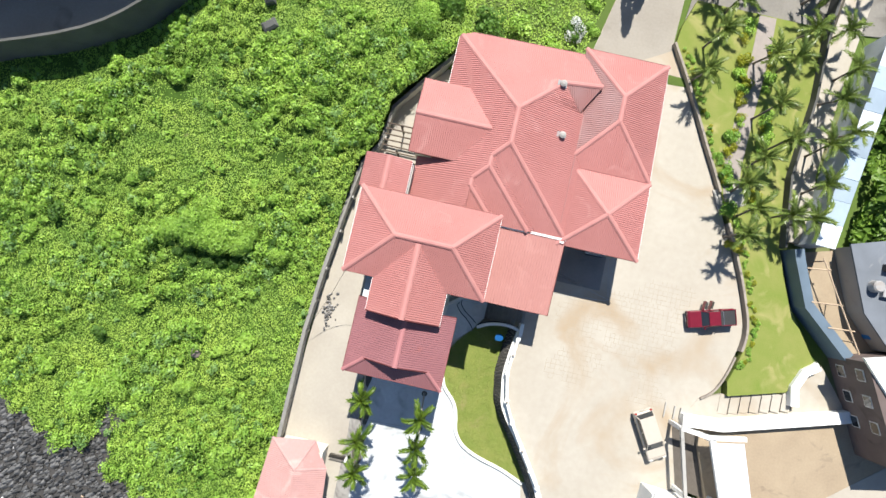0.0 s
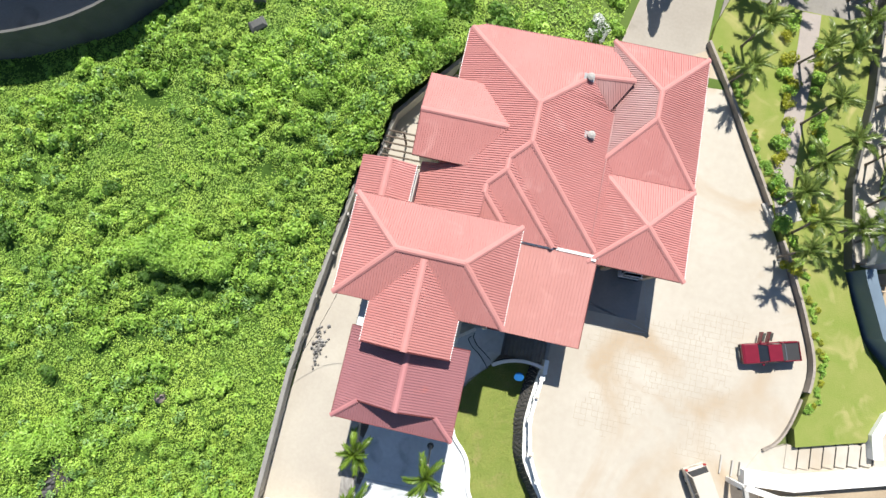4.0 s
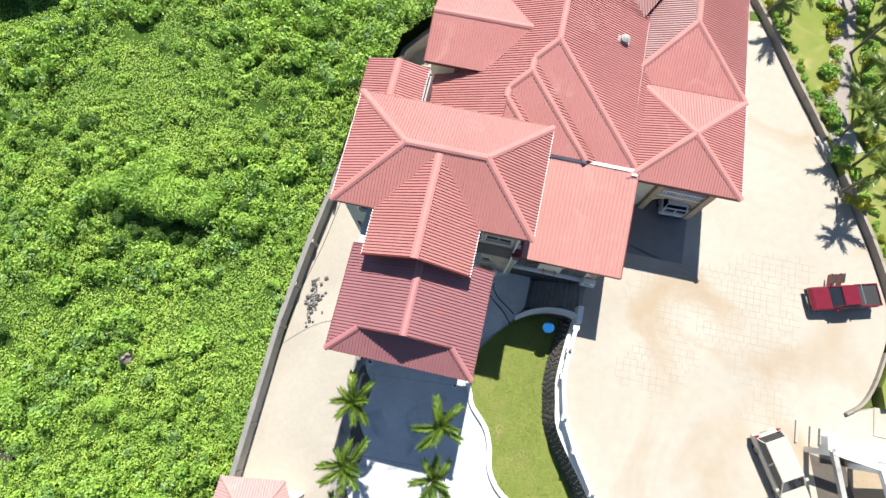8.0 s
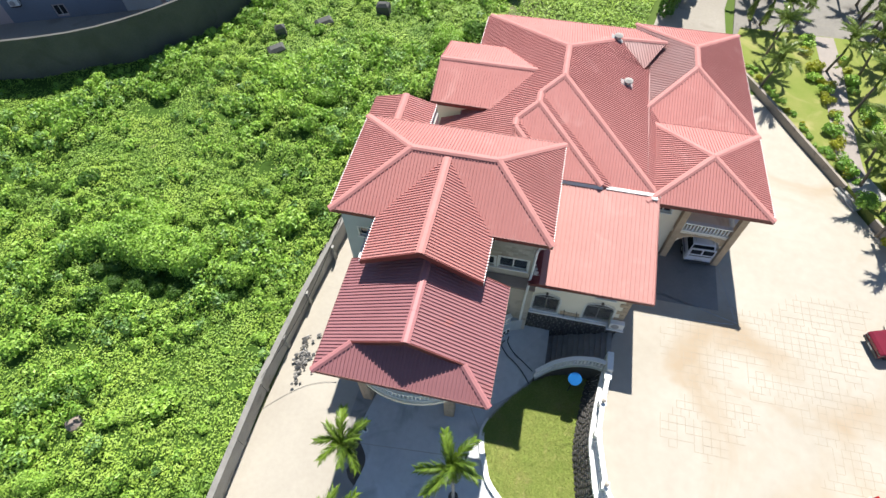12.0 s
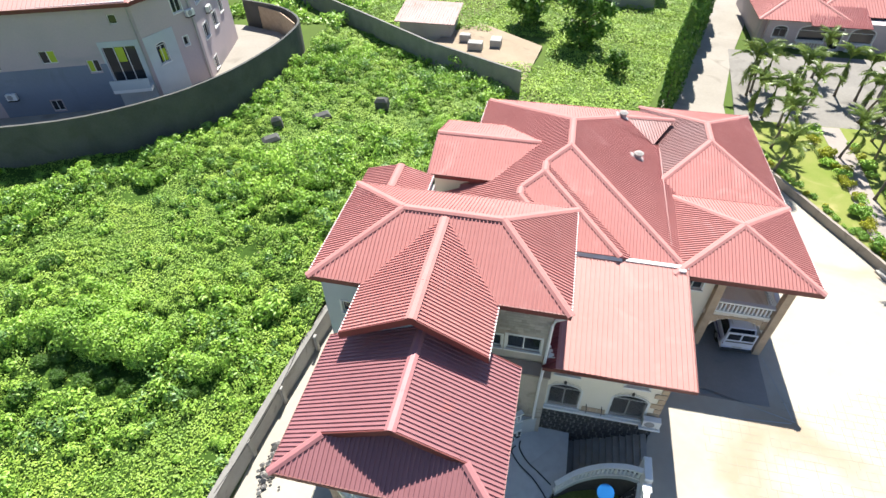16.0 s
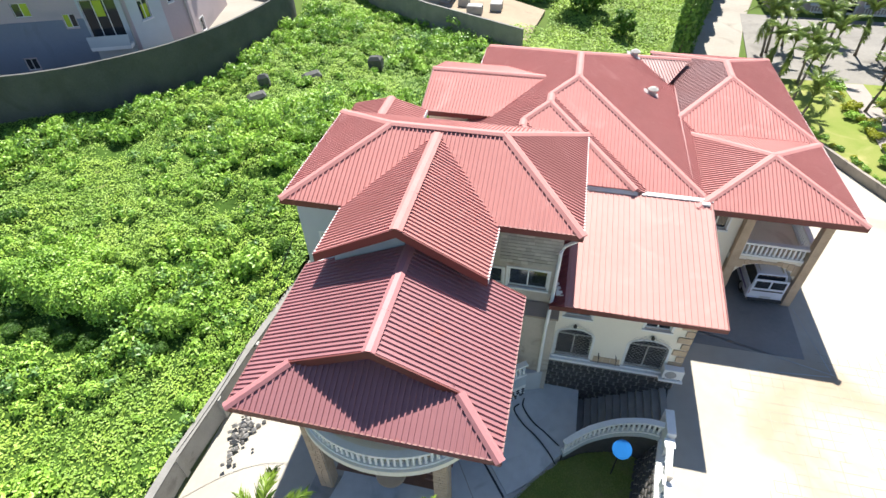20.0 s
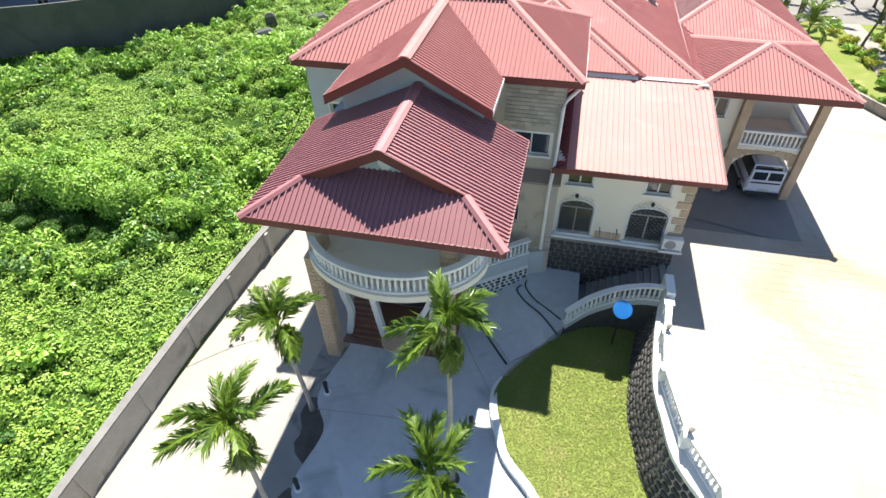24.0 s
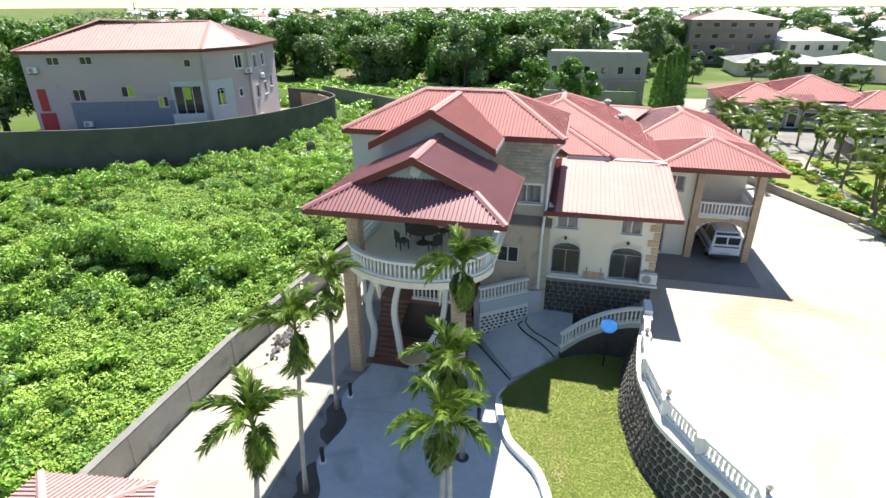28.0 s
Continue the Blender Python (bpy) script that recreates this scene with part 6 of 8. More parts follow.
def lathe_y(r, wd, yc):
    n = 18
    prof = [(r * 0.86, -wd / 2), (r, -wd / 2 + 0.03), (r, wd / 2 - 0.03), (r * 0.86, wd / 2)]
    vs = [(a * math.cos(2 * math.pi * k / n), yc + y, a * math.sin(2 * math.pi * k / n)) for a, y in prof for k in range(n)]
    fs = [(i * n + k, (i + 1) * n + k, (i + 1) * n + (k + 1) % n, i * n + (k + 1) % n) for i in range(3) for k in range(n)] + [tuple(range(n)), tuple(range(4 * n - 1, 3 * n - 1, -1))]
    return vs, fs


vehicle("pickup_truck", "dark red double cab pickup parked with two doors open", (25.95, 2.1, 0), 196, RED_PAINT, 5.0, 1.8, [(-2.5, 0.4), (-2.5, 0.98), (0.75, 1.02), (1.1, 1.05), (2.3, 0.98), (2.5, 0.85), (2.5, 0.4)], (-0.75, 1.15), (-0.55, 0.55), 1.02, 1.72, (-1.5, 1.6), "car", bed=(-2.4, -0.8, 0.99), open_doors=True, scale=0.9)
vehicle("estate_car", "champagne estate car parked in the court", (22.5, -9.95, 0), -60, CHAMPAGNE, 4.4, 1.72, [(-2.2, 0.3), (-2.2, 0.9), (-2.0, 0.95), (0.8, 0.95), (1.9, 0.82), (2.2, 0.65), (2.2, 0.3)], (-2.05, 1.15), (-1.75, 0.45), 0.94, 1.5, (-1.35, 1.35), "car", scale=1.06)
van = vehicle("minivan", "silver and violet minivan parked under the carport", (13.75, 7.9, 0), 92, VAN_GREY, 4.6, 1.75, [(-2.3, 0.35), (-2.3, 1.1), (-2.25, 1.2), (1.6, 1.2), (2.2, 0.95), (2.3, 0.7), (2.3, 0.35)], (-2.25, 1.75), (-2.05, 1.05), 1.18, 1.92, (-1.4, 1.45), "van", stripe=mat("violet_stripe", (0.16, 0.14, 0.34), rough=0.3, bump=0))

part("rear_door", MB().bevel_box(-2.345, -2.285, -0.8, 0.8, 0.62, 1.78, 0.02), VAN_GREY, van, local=True)
for y0, y1 in ((-0.7, -0.05), (0.05, 0.7)):
    part("rear_window", MB().bevel_box(-2.36, -2.346, y0, y1, 1.2, 1.66, 0.005), GLASS, van, local=True)
part("door_trim", MB().box(-2.36, -2.346, -0.72, 0.72, 0.98, 1.06), BLACK, van, local=True)
part("rear_step", MB().bevel_box(-2.5, -2.35, -0.82, 0.82, 0.36, 0.52, 0.03), BLACK, van, local=True)
part("roof_rail", MB().tube([(-1.9, -0.55, 1.98), (0.9, -0.55, 1.98)], 0.025, 6), CHROME, van, local=True)
part("roof_rail", MB().tube([(-1.9, 0.55, 1.98), (0.9, 0.55, 1.98)], 0.025, 6), CHROME, van, local=True)

# ---- plants: palms, shrubs, trees ----
def frond_mesh(name, length, rise, droop, pairs, leaf, seed, material, wide=0.03):
    """A palm leaf: an arching rib with two rows of narrow drooping leaflets."""
    r = random.Random(seed)
    mb = MB()
    rib = []
    for k in range(8):
        t = k / 7
        rib.append(Vector((length * (t - 0.12 * t * t), 0, rise * math.sin(t * 1.9) - droop * t * t)))
    mb.tube(rib, [0.03 * (1 - 0.8 * k / 7) for k in range(8)], 4)
    for i in range(pairs):
        t = 0.14 + 0.85 * i / (pairs - 1)
        f = t * 7
        a = min(6, int(f))
        p = rib[a].lerp(rib[a + 1], f - a)
        d = (rib[a + 1] - rib[a]).normalized()
        ln = leaf * (math.sin(math.pi * (0.2 + 0.66 * t)) ** 0.7) * r.uniform(0.75, 1.15)
        for s in (-1, 1):
            out = (Vector((0, s * r.uniform(0.35, 0.8), 0)) + d * r.uniform(0.8, 1.15) + Vector((0, 0, r.uniform(-0.05, 0.45)))).normalized()
            w = d * wide * r.uniform(0.8, 1.3)
            m = p + out * ln * 0.5
            e = m + (out + Vector((0, 0, -r.uniform(0.7, 1.5)))).normalized() * ln * 0.6
            mb.add([p - w * 0.6, p + w * 0.6, m + w, m - w, e], [(0, 1, 2, 3), (3, 2, 4)])
    return mb.mesh(name, material)


FRONDS = [frond_mesh("frond", 1.75, 0.62, 0.85, 64, 0.58, s, LEAF_PALM, 0.036) for s in (1, 2, 3)]
FRONDS_OLD = [frond_mesh("frond", 1.45, 0.2, 0.9, 62, 0.6, s, LEAF_PALM, 0.036) for s in (4, 5)]
FRONDS_BIG = [frond_mesh("frond", 2.4, 0.85, 1.4, 48, 0.66, s, LEAF_GARDEN, 0.048) for s in (6, 7, 8)]


def palm(base, top, label, seed, big=False, fronds=10, r0=0.11, group="palms", lean=0.0):
    """A palm from its foot to its crown."""
    r = random.Random(seed)
    base, top = Vector(base), Vector(top)
    p = thing("palm_tree", base, label, "palm", group)
    h = top - base
    shaft = 0.8 if not big else 0.7
    pts = []
    for k in range(9):
        t = k / 8
        pts.append(Vector((h.x * t ** 1.4, h.y * t ** 1.4, (h.z - shaft) * t)))
    part("trunk", MB().tube(pts, [r0 * (1.5 if k == 0 else 1.12 - 0.035 * k) * (1.03 if k % 2 else 0.98) for k in range(9)], 9), TRUNK_DARK if big else TRUNK, p, local=True, smooth=True)
    c0, c1 = pts[-1], Vector((h.x, h.y, h.z))
    part("crown_shaft", MB().tube([c0, c0.lerp(c1, 0.35), c1], [r0 * 0.95, r0 * 1.15, r0 * 0.5], 9), LEAF_PALM, p, local=True, smooth=True)
    for i in range(fronds):
        old = i >= fronds * (0.8 if big else 0.6)
        src = (FRONDS_BIG if big else (FRONDS_OLD if old else FRONDS))
        ob = part("frond", r.choice(src), None, p, local=True)
        up = r.uniform(26, 72) if big and not old else r.uniform(12, 52) if not old else (r.uniform(-72, -5) if big else r.uniform(-84, -45))
        if i == 0:
            up = 65
        elif i < 3 and not big:
            up = r.uniform(48, 66)
        ob.matrix_basis = Matrix.Translation(c1 + Vector((0, 0, -0.05))) @ pose(0, 0, 0, r.uniform(-15, 15), -up, i * 137.5 + r.uniform(-15, 15)) @ Matrix.Diagonal((*[r.uniform(0.85, 1.08) * (1.0 if big else 1.03)] * 3, 1))
    return p


Y0 = YARD_Z + 0.03
for i, (b, t) in enumerate((((-5.35, -10.0, Y0), (-4.3, -11.7, 5.15)), ((-4.55, -14.7, Y0), (-3.85, -15.1, 5.3)), ((-4.3, -18.3, Y0), (-3.65, -18.2, 4.1)), ((0.9, -11.6, Y0), (0.9, -11.9, 6.4)), ((1.2, -15.1, Y0), (1.1, -14.9, 4.6)), ((1.55, -17.9, Y0), (1.5, -17.3, 4.3)))):
    palm(b, t, "slender drive palm with a few thick arching fronds", 20 + i, fronds=12, r0=0.085, group="drive palms")


def shrub_mesh(name, r, h, n, seed, material, size=(0.06, 0.14), lumps=7):
    """A bush of leaves over several lumps."""
    g = np.random.default_rng(seed)
    cs, ns = [], []
    for k in range(lumps):
        a, d = g.uniform(0, 6.28), r * 0.65 * math.sqrt(g.uniform(0, 1))
        c = np.array([d * math.cos(a), d * math.sin(a), h * g.uniform(0.35, 0.7)])
        rr = r * g.uniform(0.35, 0.55)
        v = g.normal(0, 1, (n // lumps, 3))
        v /= np.linalg.norm(v, axis=1)[:, None]
        v[:, 2] = np.abs(v[:, 2]) * 1.0 - 0.25
        cs.append(c + v * np.array([rr, rr, rr * h / r * 1.0]) * g.uniform(0.75, 1.05, (len(v), 1)))
        ns.append(v)
    c, nn = np.concatenate(cs), np.concatenate(ns)
    nn[:, 2] += 0.3
    c[:, 2] = np.maximum(c[:, 2], 0.02)
    return leaves_mesh(name, c, nn, g.uniform(*size, len(c)), material, g)


def shrub(mesh, at, label, turn=0, s=1.0, group="shrubs", category="shrub", name="shrub"):
    ob = tagged(new(name, mesh), label, category, group)
    ob.matrix_basis = pose(*at, 0, 0, turn) @ Matrix.Diagonal((s, s, s, 1))
    return ob


SHRUBS = [shrub_mesh("shrub", 1.0, 0.9, 650, 30 + i, LEAF) for i in range(4)]
SHRUBS_DARK = [shrub_mesh("shrub", 1.0, 1.0, 650, 40 + i, LEAF_DARK) for i in range(2)]
SHRUBS_YELLOW = [shrub_mesh("shrub", 0.8, 0.8, 420, 50 + i, LEAF_YELLOW) for i in range(2)]


def tree(at, h, r, label, seed, leaves=2600, material=LEAF_DARK, size=(0.16, 0.34), lumps=16, name="tree", group="trees"):
    """A trunk with limbs and an uneven crown of leaf clumps."""
    g = np.random.default_rng(seed)
    t = thing(name, at, label, "tree", group)
    trunk_h = h * 0.38
    mb = MB().tube([(0, 0, -0.3), (0.05 * h / 8, 0, trunk_h * 0.5), (0, 0.04 * h / 8, trunk_h), (0.1, 0, h * 0.65)], [0.035 * h, 0.027 * h, 0.022 * h, 0.008 * h], 8)
    cs, ns = [], []
    for k in range(lumps):
        a = k * 2.4 + g.uniform(-0.4, 0.4)
        lev = g.uniform(0.2, 0.92)
        d = r * math.sqrt(max(0.05, 1 - ((lev - 0.52) / 0.46) ** 2)) * g.uniform(0.35, 0.8)
        c = np.array([d * math.cos(a), d * math.sin(a), h * lev])
        rr = r * g.uniform(0.2, 0.44)
        if k < 6:
            mb.tube([(0, 0, trunk_h * 0.9), tuple(c * np.array([0.5, 0.5, 1]) * 0.85), tuple(c)], [0.014 * h, 0.009 * h, 0.004 * h], 5)
        v = g.normal(0, 1, (leaves // lumps, 3))
        v /= np.linalg.norm(v, axis=1)[:, None]
        cs.append(c + v * rr * np.array([1, 1, 0.75]) * g.uniform(0.5, 1.18, (len(v), 1)) * (1 + 0.22 * np.sin(v[:, :1] * 6 + k) * np.cos(v[:, 1:2] * 7)))
        v[:, 2] += 0.35
        ns.append(v)
    part("trunk", mb, BARK, t, local=True, smooth=True)
    c, nn = np.concatenate(cs), np.concatenate(ns)
    part("crown", leaves_mesh("crown", c, nn, g.uniform(*size, len(c)), material, g), None, t, local=True)
    return t


def column_tree(at, h, r, seed):
    """A narrow weeping column of long hanging leaves."""
    g = np.random.default_rng(seed)
    t = thing("column_tree", at, "tall narrow weeping tree in a row beside the drive", "tree", "drive trees")
    part("trunk", MB().tube([(0, 0, -0.1), (0, 0, h * 0.9)], [0.12, 0.03], 7), BARK, t, local=True)
    n = 1500
    z = g.uniform(0.03, 1, n)
    a = g.uniform(0, 6.28, n)
    rad = r * np.minimum(1.0, 1.35 * (1 - z) ** 0.55 + 0.08) * g.uniform(0.72, 1.08, n) * (1 + 0.16 * np.sin(a * 3 + z * 9))
    c = np.stack([rad * np.cos(a), rad * np.sin(a), z * h], 1)
    nn = np.stack([np.cos(a), np.sin(a), 0.35 * np.ones(n)], 1)
    part("crown", leaves_mesh("crown", c, nn, g.uniform(0.12, 0.24, n), LEAF_DARK, g), None, t, local=True)
    return t


def fbm(x, y, seed, octs=4, base=0.12):
    out = np.zeros_like(x)
    amp, f = 1.0, base
    r = np.random.default_rng(seed)
    for _ in range(octs):
        for _ in range(3):
            a = r.uniform(0, 2 * math.pi)
            out += amp * np.sin((x * math.cos(a) + y * math.sin(a)) * f * 2 * math.pi + r.uniform(0, 6.28)) / 3
        amp *= 0.62
        f *= 1.9
    return out

# ---- east garden ----
lawn_e = [(x + 0.3, y + 0.05) for x, y in ee if y > -3.5] + [(17.6, 29.5), (18.6, 32.5), (31.3, 32.5), (31.3, 25), (30.4, 17), (31.2, 10), (33.2, 4.9), (36.4, 0.2), (34.4, -3.2), (29.0, -4.8)]
whole("east_lawn", MB().prism(lawn_e, -0.5, LAWN_Z), EAST_GRASS, "sunlit lawn strip with dry patches east of the court", "lawn", kind="structure")
pth = smooth_line([(25.7, 32.4), (25.7, 28.4), (25.4, 22.5), (25.2, 16.7), (25.6, 14.6), (25.9, 13.6)], 4)
whole("garden_path", wall_along([(p.x, p.y) for p in pth], LAWN_Z - 0.05, LAWN_Z + 0.02, 1.7), PATH_STONE, "worn grey garden path between palms", kind="structure")
whole("side_path", wall_along([(34.5, 38), (33.0, 28), (32.0, 18), (32.3, 11)], -0.3, LAWN_Z - 0.02, 2.6), CONCRETE, "pale concrete side path", kind="structure")
whole("wall_garden_east", wall_along([(32.2, 40), (31.5, 32), (31.4, 25), (30.5, 17), (31.2, 10.2)], -0.3, 1.5, 0.22), DARKWALL, "dark low wall between garden and side path", "wall", kind="structure")
east_palms = [(20.6, 25.4), (21.4, 29.7), (26.3, 15.4), (27.8, 13.3), (27.0, 10.6), (28.0, 23.7), (29.7, 20.6), (29.9, 31.6), (33.0, 32.3), (34.4, 28.6), (33.8, 25.6), (35.5, 22.5), (33.6, 20.9), (33.8, 17.0), (33.3, 13.5), (31.1, 13.5), (22.2, 33.0), (28.8, 28.5), (26.5, 28.5), (27.5, 18.2), (30.2, 17.4), (24.8, 18.9), (29.0, 26.0), (22.6, 31.5), (26.5, 32.5)]
rp = random.Random(31)
for i, (x, y) in enumerate(east_palms[:20]):
    h = rp.uniform(2.2, 3.5)
    f = (53 - h) / 52.5
    x, y = x * f, y * f
    palm((x + rp.uniform(-0.4, 0.4), y + rp.uniform(-0.4, 0.4), LAWN_Z - 0.03), (x, y, LAWN_Z + h), "leaning garden palm with broad dark green fronds", 60 + i, big=True, fronds=9, r0=0.10, group="garden palms")
for i in range(46):
    y = rp.uniform(9, 31)
    x = np.interp(y, [9, 14, 19, 24, 31], [28.0, 26.2, 26.0, 25.9, 24.8]) + rp.choice((-1, 1)) * rp.uniform(0.9, 1.7)
    kind = rp.random()
    m = rp.choice(SHRUBS_YELLOW if kind < 0.45 else SHRUBS)
    shrub(m, (x, y, LAWN_Z - 0.03), "small yellow-leaved garden shrub beside the path" if kind < 0.45 else "low bright green garden shrub beside the path", rp.uniform(0, 360), rp.uniform(0.5, 0.95), "garden shrubs")
for i in range(90):
    s = i / 89
    p = ee[min(len(ee) - 1, int(len(ee) * (0.2 + 0.78 * s)))]
    if not 11.8 < p[1] < 14.2:
        shrub(rp.choice(SHRUBS_YELLOW + SHRUBS), (p[0] + rp.uniform(0.6, 1.1), p[1] + rp.uniform(-0.3, 0.6), LAWN_Z - 0.03), "tiny border plant along the low wall", rp.uniform(0, 360), rp.uniform(0.22, 0.42), "border plants")
g = np.random.default_rng(77)
n = 26000
x, y = g.uniform(36, 60, n), g.uniform(2, 46, n)
ok = x > np.interp(y, [2, 10, 30, 46], [45, 37.5, 39, 42])
x, y = x[ok], y[ok]
hh = np.clip(1.2 + 1.6 * fbm(x, y, 15, 4, 0.09), 0.1, 4.0)
me = leaves_mesh("thicket", np.stack([x, y, hh * g.beta(4, 1.5, len(x))], 1), np.stack([0 * x, 0 * x, 1 + 0 * x], 1), g.uniform(0.15, 0.6, len(x)), LEAF_MID, g, spread=1.0)
tagged(new("thicket", me), "dark thicket of broad leaves beyond the sheds", "thicket", kind="stuff")

# long sheet-metal shed roof
shed = thing("long_shed", (35, 20, 0), "long low shed with a pale blue metal roof", "shed")
part("wall", MB().prism([(32.9, 10.9), (34.3, 10.9), (37.5, 32), (36.0, 32)], -0.3, 3.2), BLUEGREY, shed)
for k in range(9):
    a, b = k / 9, (k + 0.985) / 9
    L = lambda s, d: (32.6 + 3.0 * s + d, 10.7 + 20 * s, 3.45 - (0.0 if d < 1 else 0.25) - 0.01 * (k % 3))
    part("roof_sheet", MB().slab([L(a, 0), L(a, 2.0), L(b, 2.0), L(b, 0)], 0.05), METAL_WHITE if k in (0, 5, 8) else SHED_SHEET, shed)

# walled yard and flat-roofed building in the south-east
yard2 = whole("walled_yard_floor", MB().prism([(32.2, 9.9), (36.6, 11.2), (44, 5), (41.5, 0), (38.6, 1.6), (34.0, 5.3)], -0.3, 0.3), DRY_LOT, "sandy walled back yard", kind="structure")
whole("wall_parapet", wall_along([(32.0, 10.2), (32.3, 9.2), (33.9, 5.2), (38.4, 1.3)], -0.3, 2.3, 0.9), BLUE_DARK, "broad slate-blue parapet wall", "wall", kind="structure")
ann = thing("annexe", (40, 9, 0), "low annexe with a grey-blue flat roof", "building")
part("wall", MB().prism([(36.4, 11.4), (38.8, 5.6), (41.8, 2.6), (46.0, 5.5), (41.5, 13)], -0.2, 2.6), GREYWALL, ann)
part("roof", MB().prism([(36.2, 11.6), (38.6, 5.6), (41.8, 2.4), (46.3, 5.4), (41.5, 13.3)], 2.61, 2.8), ANNEXE_ROOF, ann)
# house walls coloured dark umber to stand in for their shaded side
UMBER = mat("shade_umber_render", (0.16, 0.12, 0.11), (0.10, 0.078, 0.07), rough=0.9, scale=0.6, stain=(0.07, 0.055, 0.05, 0.5, 0.56))
wb = thing("white_building", (42, -2, 0), "house with white window frames, a flat white roof and walls darkened for shade", "building")
part("wall", MB().prism([(38.0, 1.2), (48, 4.2), (50, -6), (42.3, -7.5)], -0.3, 5.0), UMBER, wb, "wall with its shade put into a dark umber colour")
part("roof", MB().prism([(37.4, 1.5), (48.4, 4.6), (50.4, -6.2), (44.5, -6.0)], 5.01, 5.3), WHITE, wb)
dv = (Vector((42.3, -7.5, 0)) - Vector((38.0, 1.2, 0))).normalized()
ang = math.degrees(math.atan2(dv.y, dv.x))
for s in (0.8, 3.2, 5.6):
    for z0 in (0.8, 3.2):
        m = Matrix.Translation(Vector((38.0, 1.2, 0)) + dv * s) @ pose(0, 0, 0, 0, 0, ang)
        w = part("window", MB().box(0, 1.1, -0.05, 0.0, z0, z0 + 0.95, m), FRAME, wb)
        part("pane", MB().box(0.07, 1.03, -0.07, -0.051, z0 + 0.07, z0 + 0.88, m), GLASS, w)
for x, y, rr, hh, mm, lab in ((38.9, 8.2, 0.55, 0.9, METAL_GREY, "grey water drum in the yard"), (41.0, 3.9, 0.45, 0.9, BLUE_PLASTIC, "blue plastic barrel in the yard")):
    whole("drum", MB().lathe([(rr, 0), (rr * 1.03, 0.1), (rr, 0.15), (rr, hh * 0.85), (rr * 0.8, hh)], (x, y, 0.31 if y < 5 else 2.81), 16), mm, lab, "drum", group="drums")

# shallow steps, white wall and gate frame at the bottom of the court
whole("terrace_paving", MB().prism([(26.6, -5.7), (28.6, -4.8), (34.6, -3.4), (37.6, 0.0), (41.0, -4.2), (34, -6.4), (29.0, -7.9), (25.2, -8.2)], -0.4, 0.03), CONCRETE, "pale paved terrace below the lawn", kind="structure")
sstep = thing("garden_stair", (31.5, -5.6, 0), "broad shallow white steps below the lawn", "stairs")
for i in range(7):
    x0 = 28.6 + i * 0.95
    part("step", MB().bevel_box(x0, x0 + 0.93, -6.6 + i * 0.26, -4.75 + i * 0.24, -0.3, 0.10 + 0.03 * i, 0.02), CONCRETE, sstep)
    part("riser", MB().box(x0 + 0.92, x0 + 0.98, -6.5 + i * 0.26, -4.8 + i * 0.24, 0.0, 0.15 + 0.03 * i), DARKMETAL, sstep)
whole("wall_walk", wall_along([(25.2, -7.9), (29.0, -7.6), (34, -6.1), (41, -4.0)], -0.3, 0.9, 1.1), WHITE, "broad white garden wall", "wall", kind="structure")
whole("round_seat", wall_along([(35.2, -4.3), (34.9, -2.6), (35.6, -1.0), (36.8, -0.1)], -0.3, 0.95, 0.8), WHITE, "curved white garden wall", "wall", kind="structure")
for i, (x, y) in enumerate(((23.6, -6.7), (24.5, -6.9), (25.1, -6.9))):
    whole("court_step", MB().bevel_box(x, x + 0.12, y - 1.4 + 0.2 * i, y, 0.0, 0.14 + 0.05 * i, 0.01), GREYWALL, "low grey step edge", kind="structure")
gf = thing("gate_frame", (26.5, -11, 0), "white concrete gate frame with a pale roof panel", "gate")
part("beam", wall_along([(24.3, -8.3), (27.0, -8.6), (30.2, -8.0)], 2.6, 2.95, 0.4), WHITE, gf)
part("beam", wall_along([(27.2, -8.7), (29.5, -15.0)], 2.6, 2.95, 0.5), WHITE, gf)
part("beam", wall_along([(24.3, -8.3), (25.9, -14.5)], 2.6, 2.9, 0.3), GREYWALL, gf)
for x, y in ((24.4, -8.4), (27.2, -8.8), (29.4, -14.6), (25.9, -14.3)):
    part("post", MB().bevel_box(x - 0.17, x + 0.17, y - 0.17, y + 0.17, 0.0 if x < 26.5 else -0.2, 2.6, 0.02), WHITE, gf)
part("roof_panel", MB().slab([(27.6, -9.0, 2.6), (30.3, -8.5, 2.5), (32.2, -14.3, 2.5), (29.8, -15.0, 2.6)], 0.08), METAL_WHITE, gf)
whole("gate_side_floor", MB().prism([(26.8, -8.4), (30.5, -8.0), (33.2, -15.2), (28.6, -15.2)], -0.4, -0.012), DRY_LOT, "dusty ground beside the gate frame", kind="structure")
whole("gate_pit_floor", MB().prism([(24.6, -8.6), (26.9, -8.9), (28.9, -14.8), (26.1, -14.4)], 0.0, 0.012), SOIL_BED, "dark ground under the gate frame", kind="structure")
sh = thing("south_house", (30, -18, 0), "house with white parapets and a red sheet roof corner", "house")
part("wall", MB().prism([(22.8, -14.6), (26.5, -14.9), (32.5, -15.4), (34, -24), (22.5, -24)], -0.3, 3.0), WHITE, sh)
part("parapet", wall_along([(22.9, -14.7), (26.5, -15.0), (29, -15.2)], 3.0, 3.3, 0.5), WHITE, sh)
roof_slope(sh, [(28.0, -15.2, 3.25), (33.6, -13.6, 3.25), (35.0, -20.0, 4.6), (29.0, -21, 4.6)], ROOF)
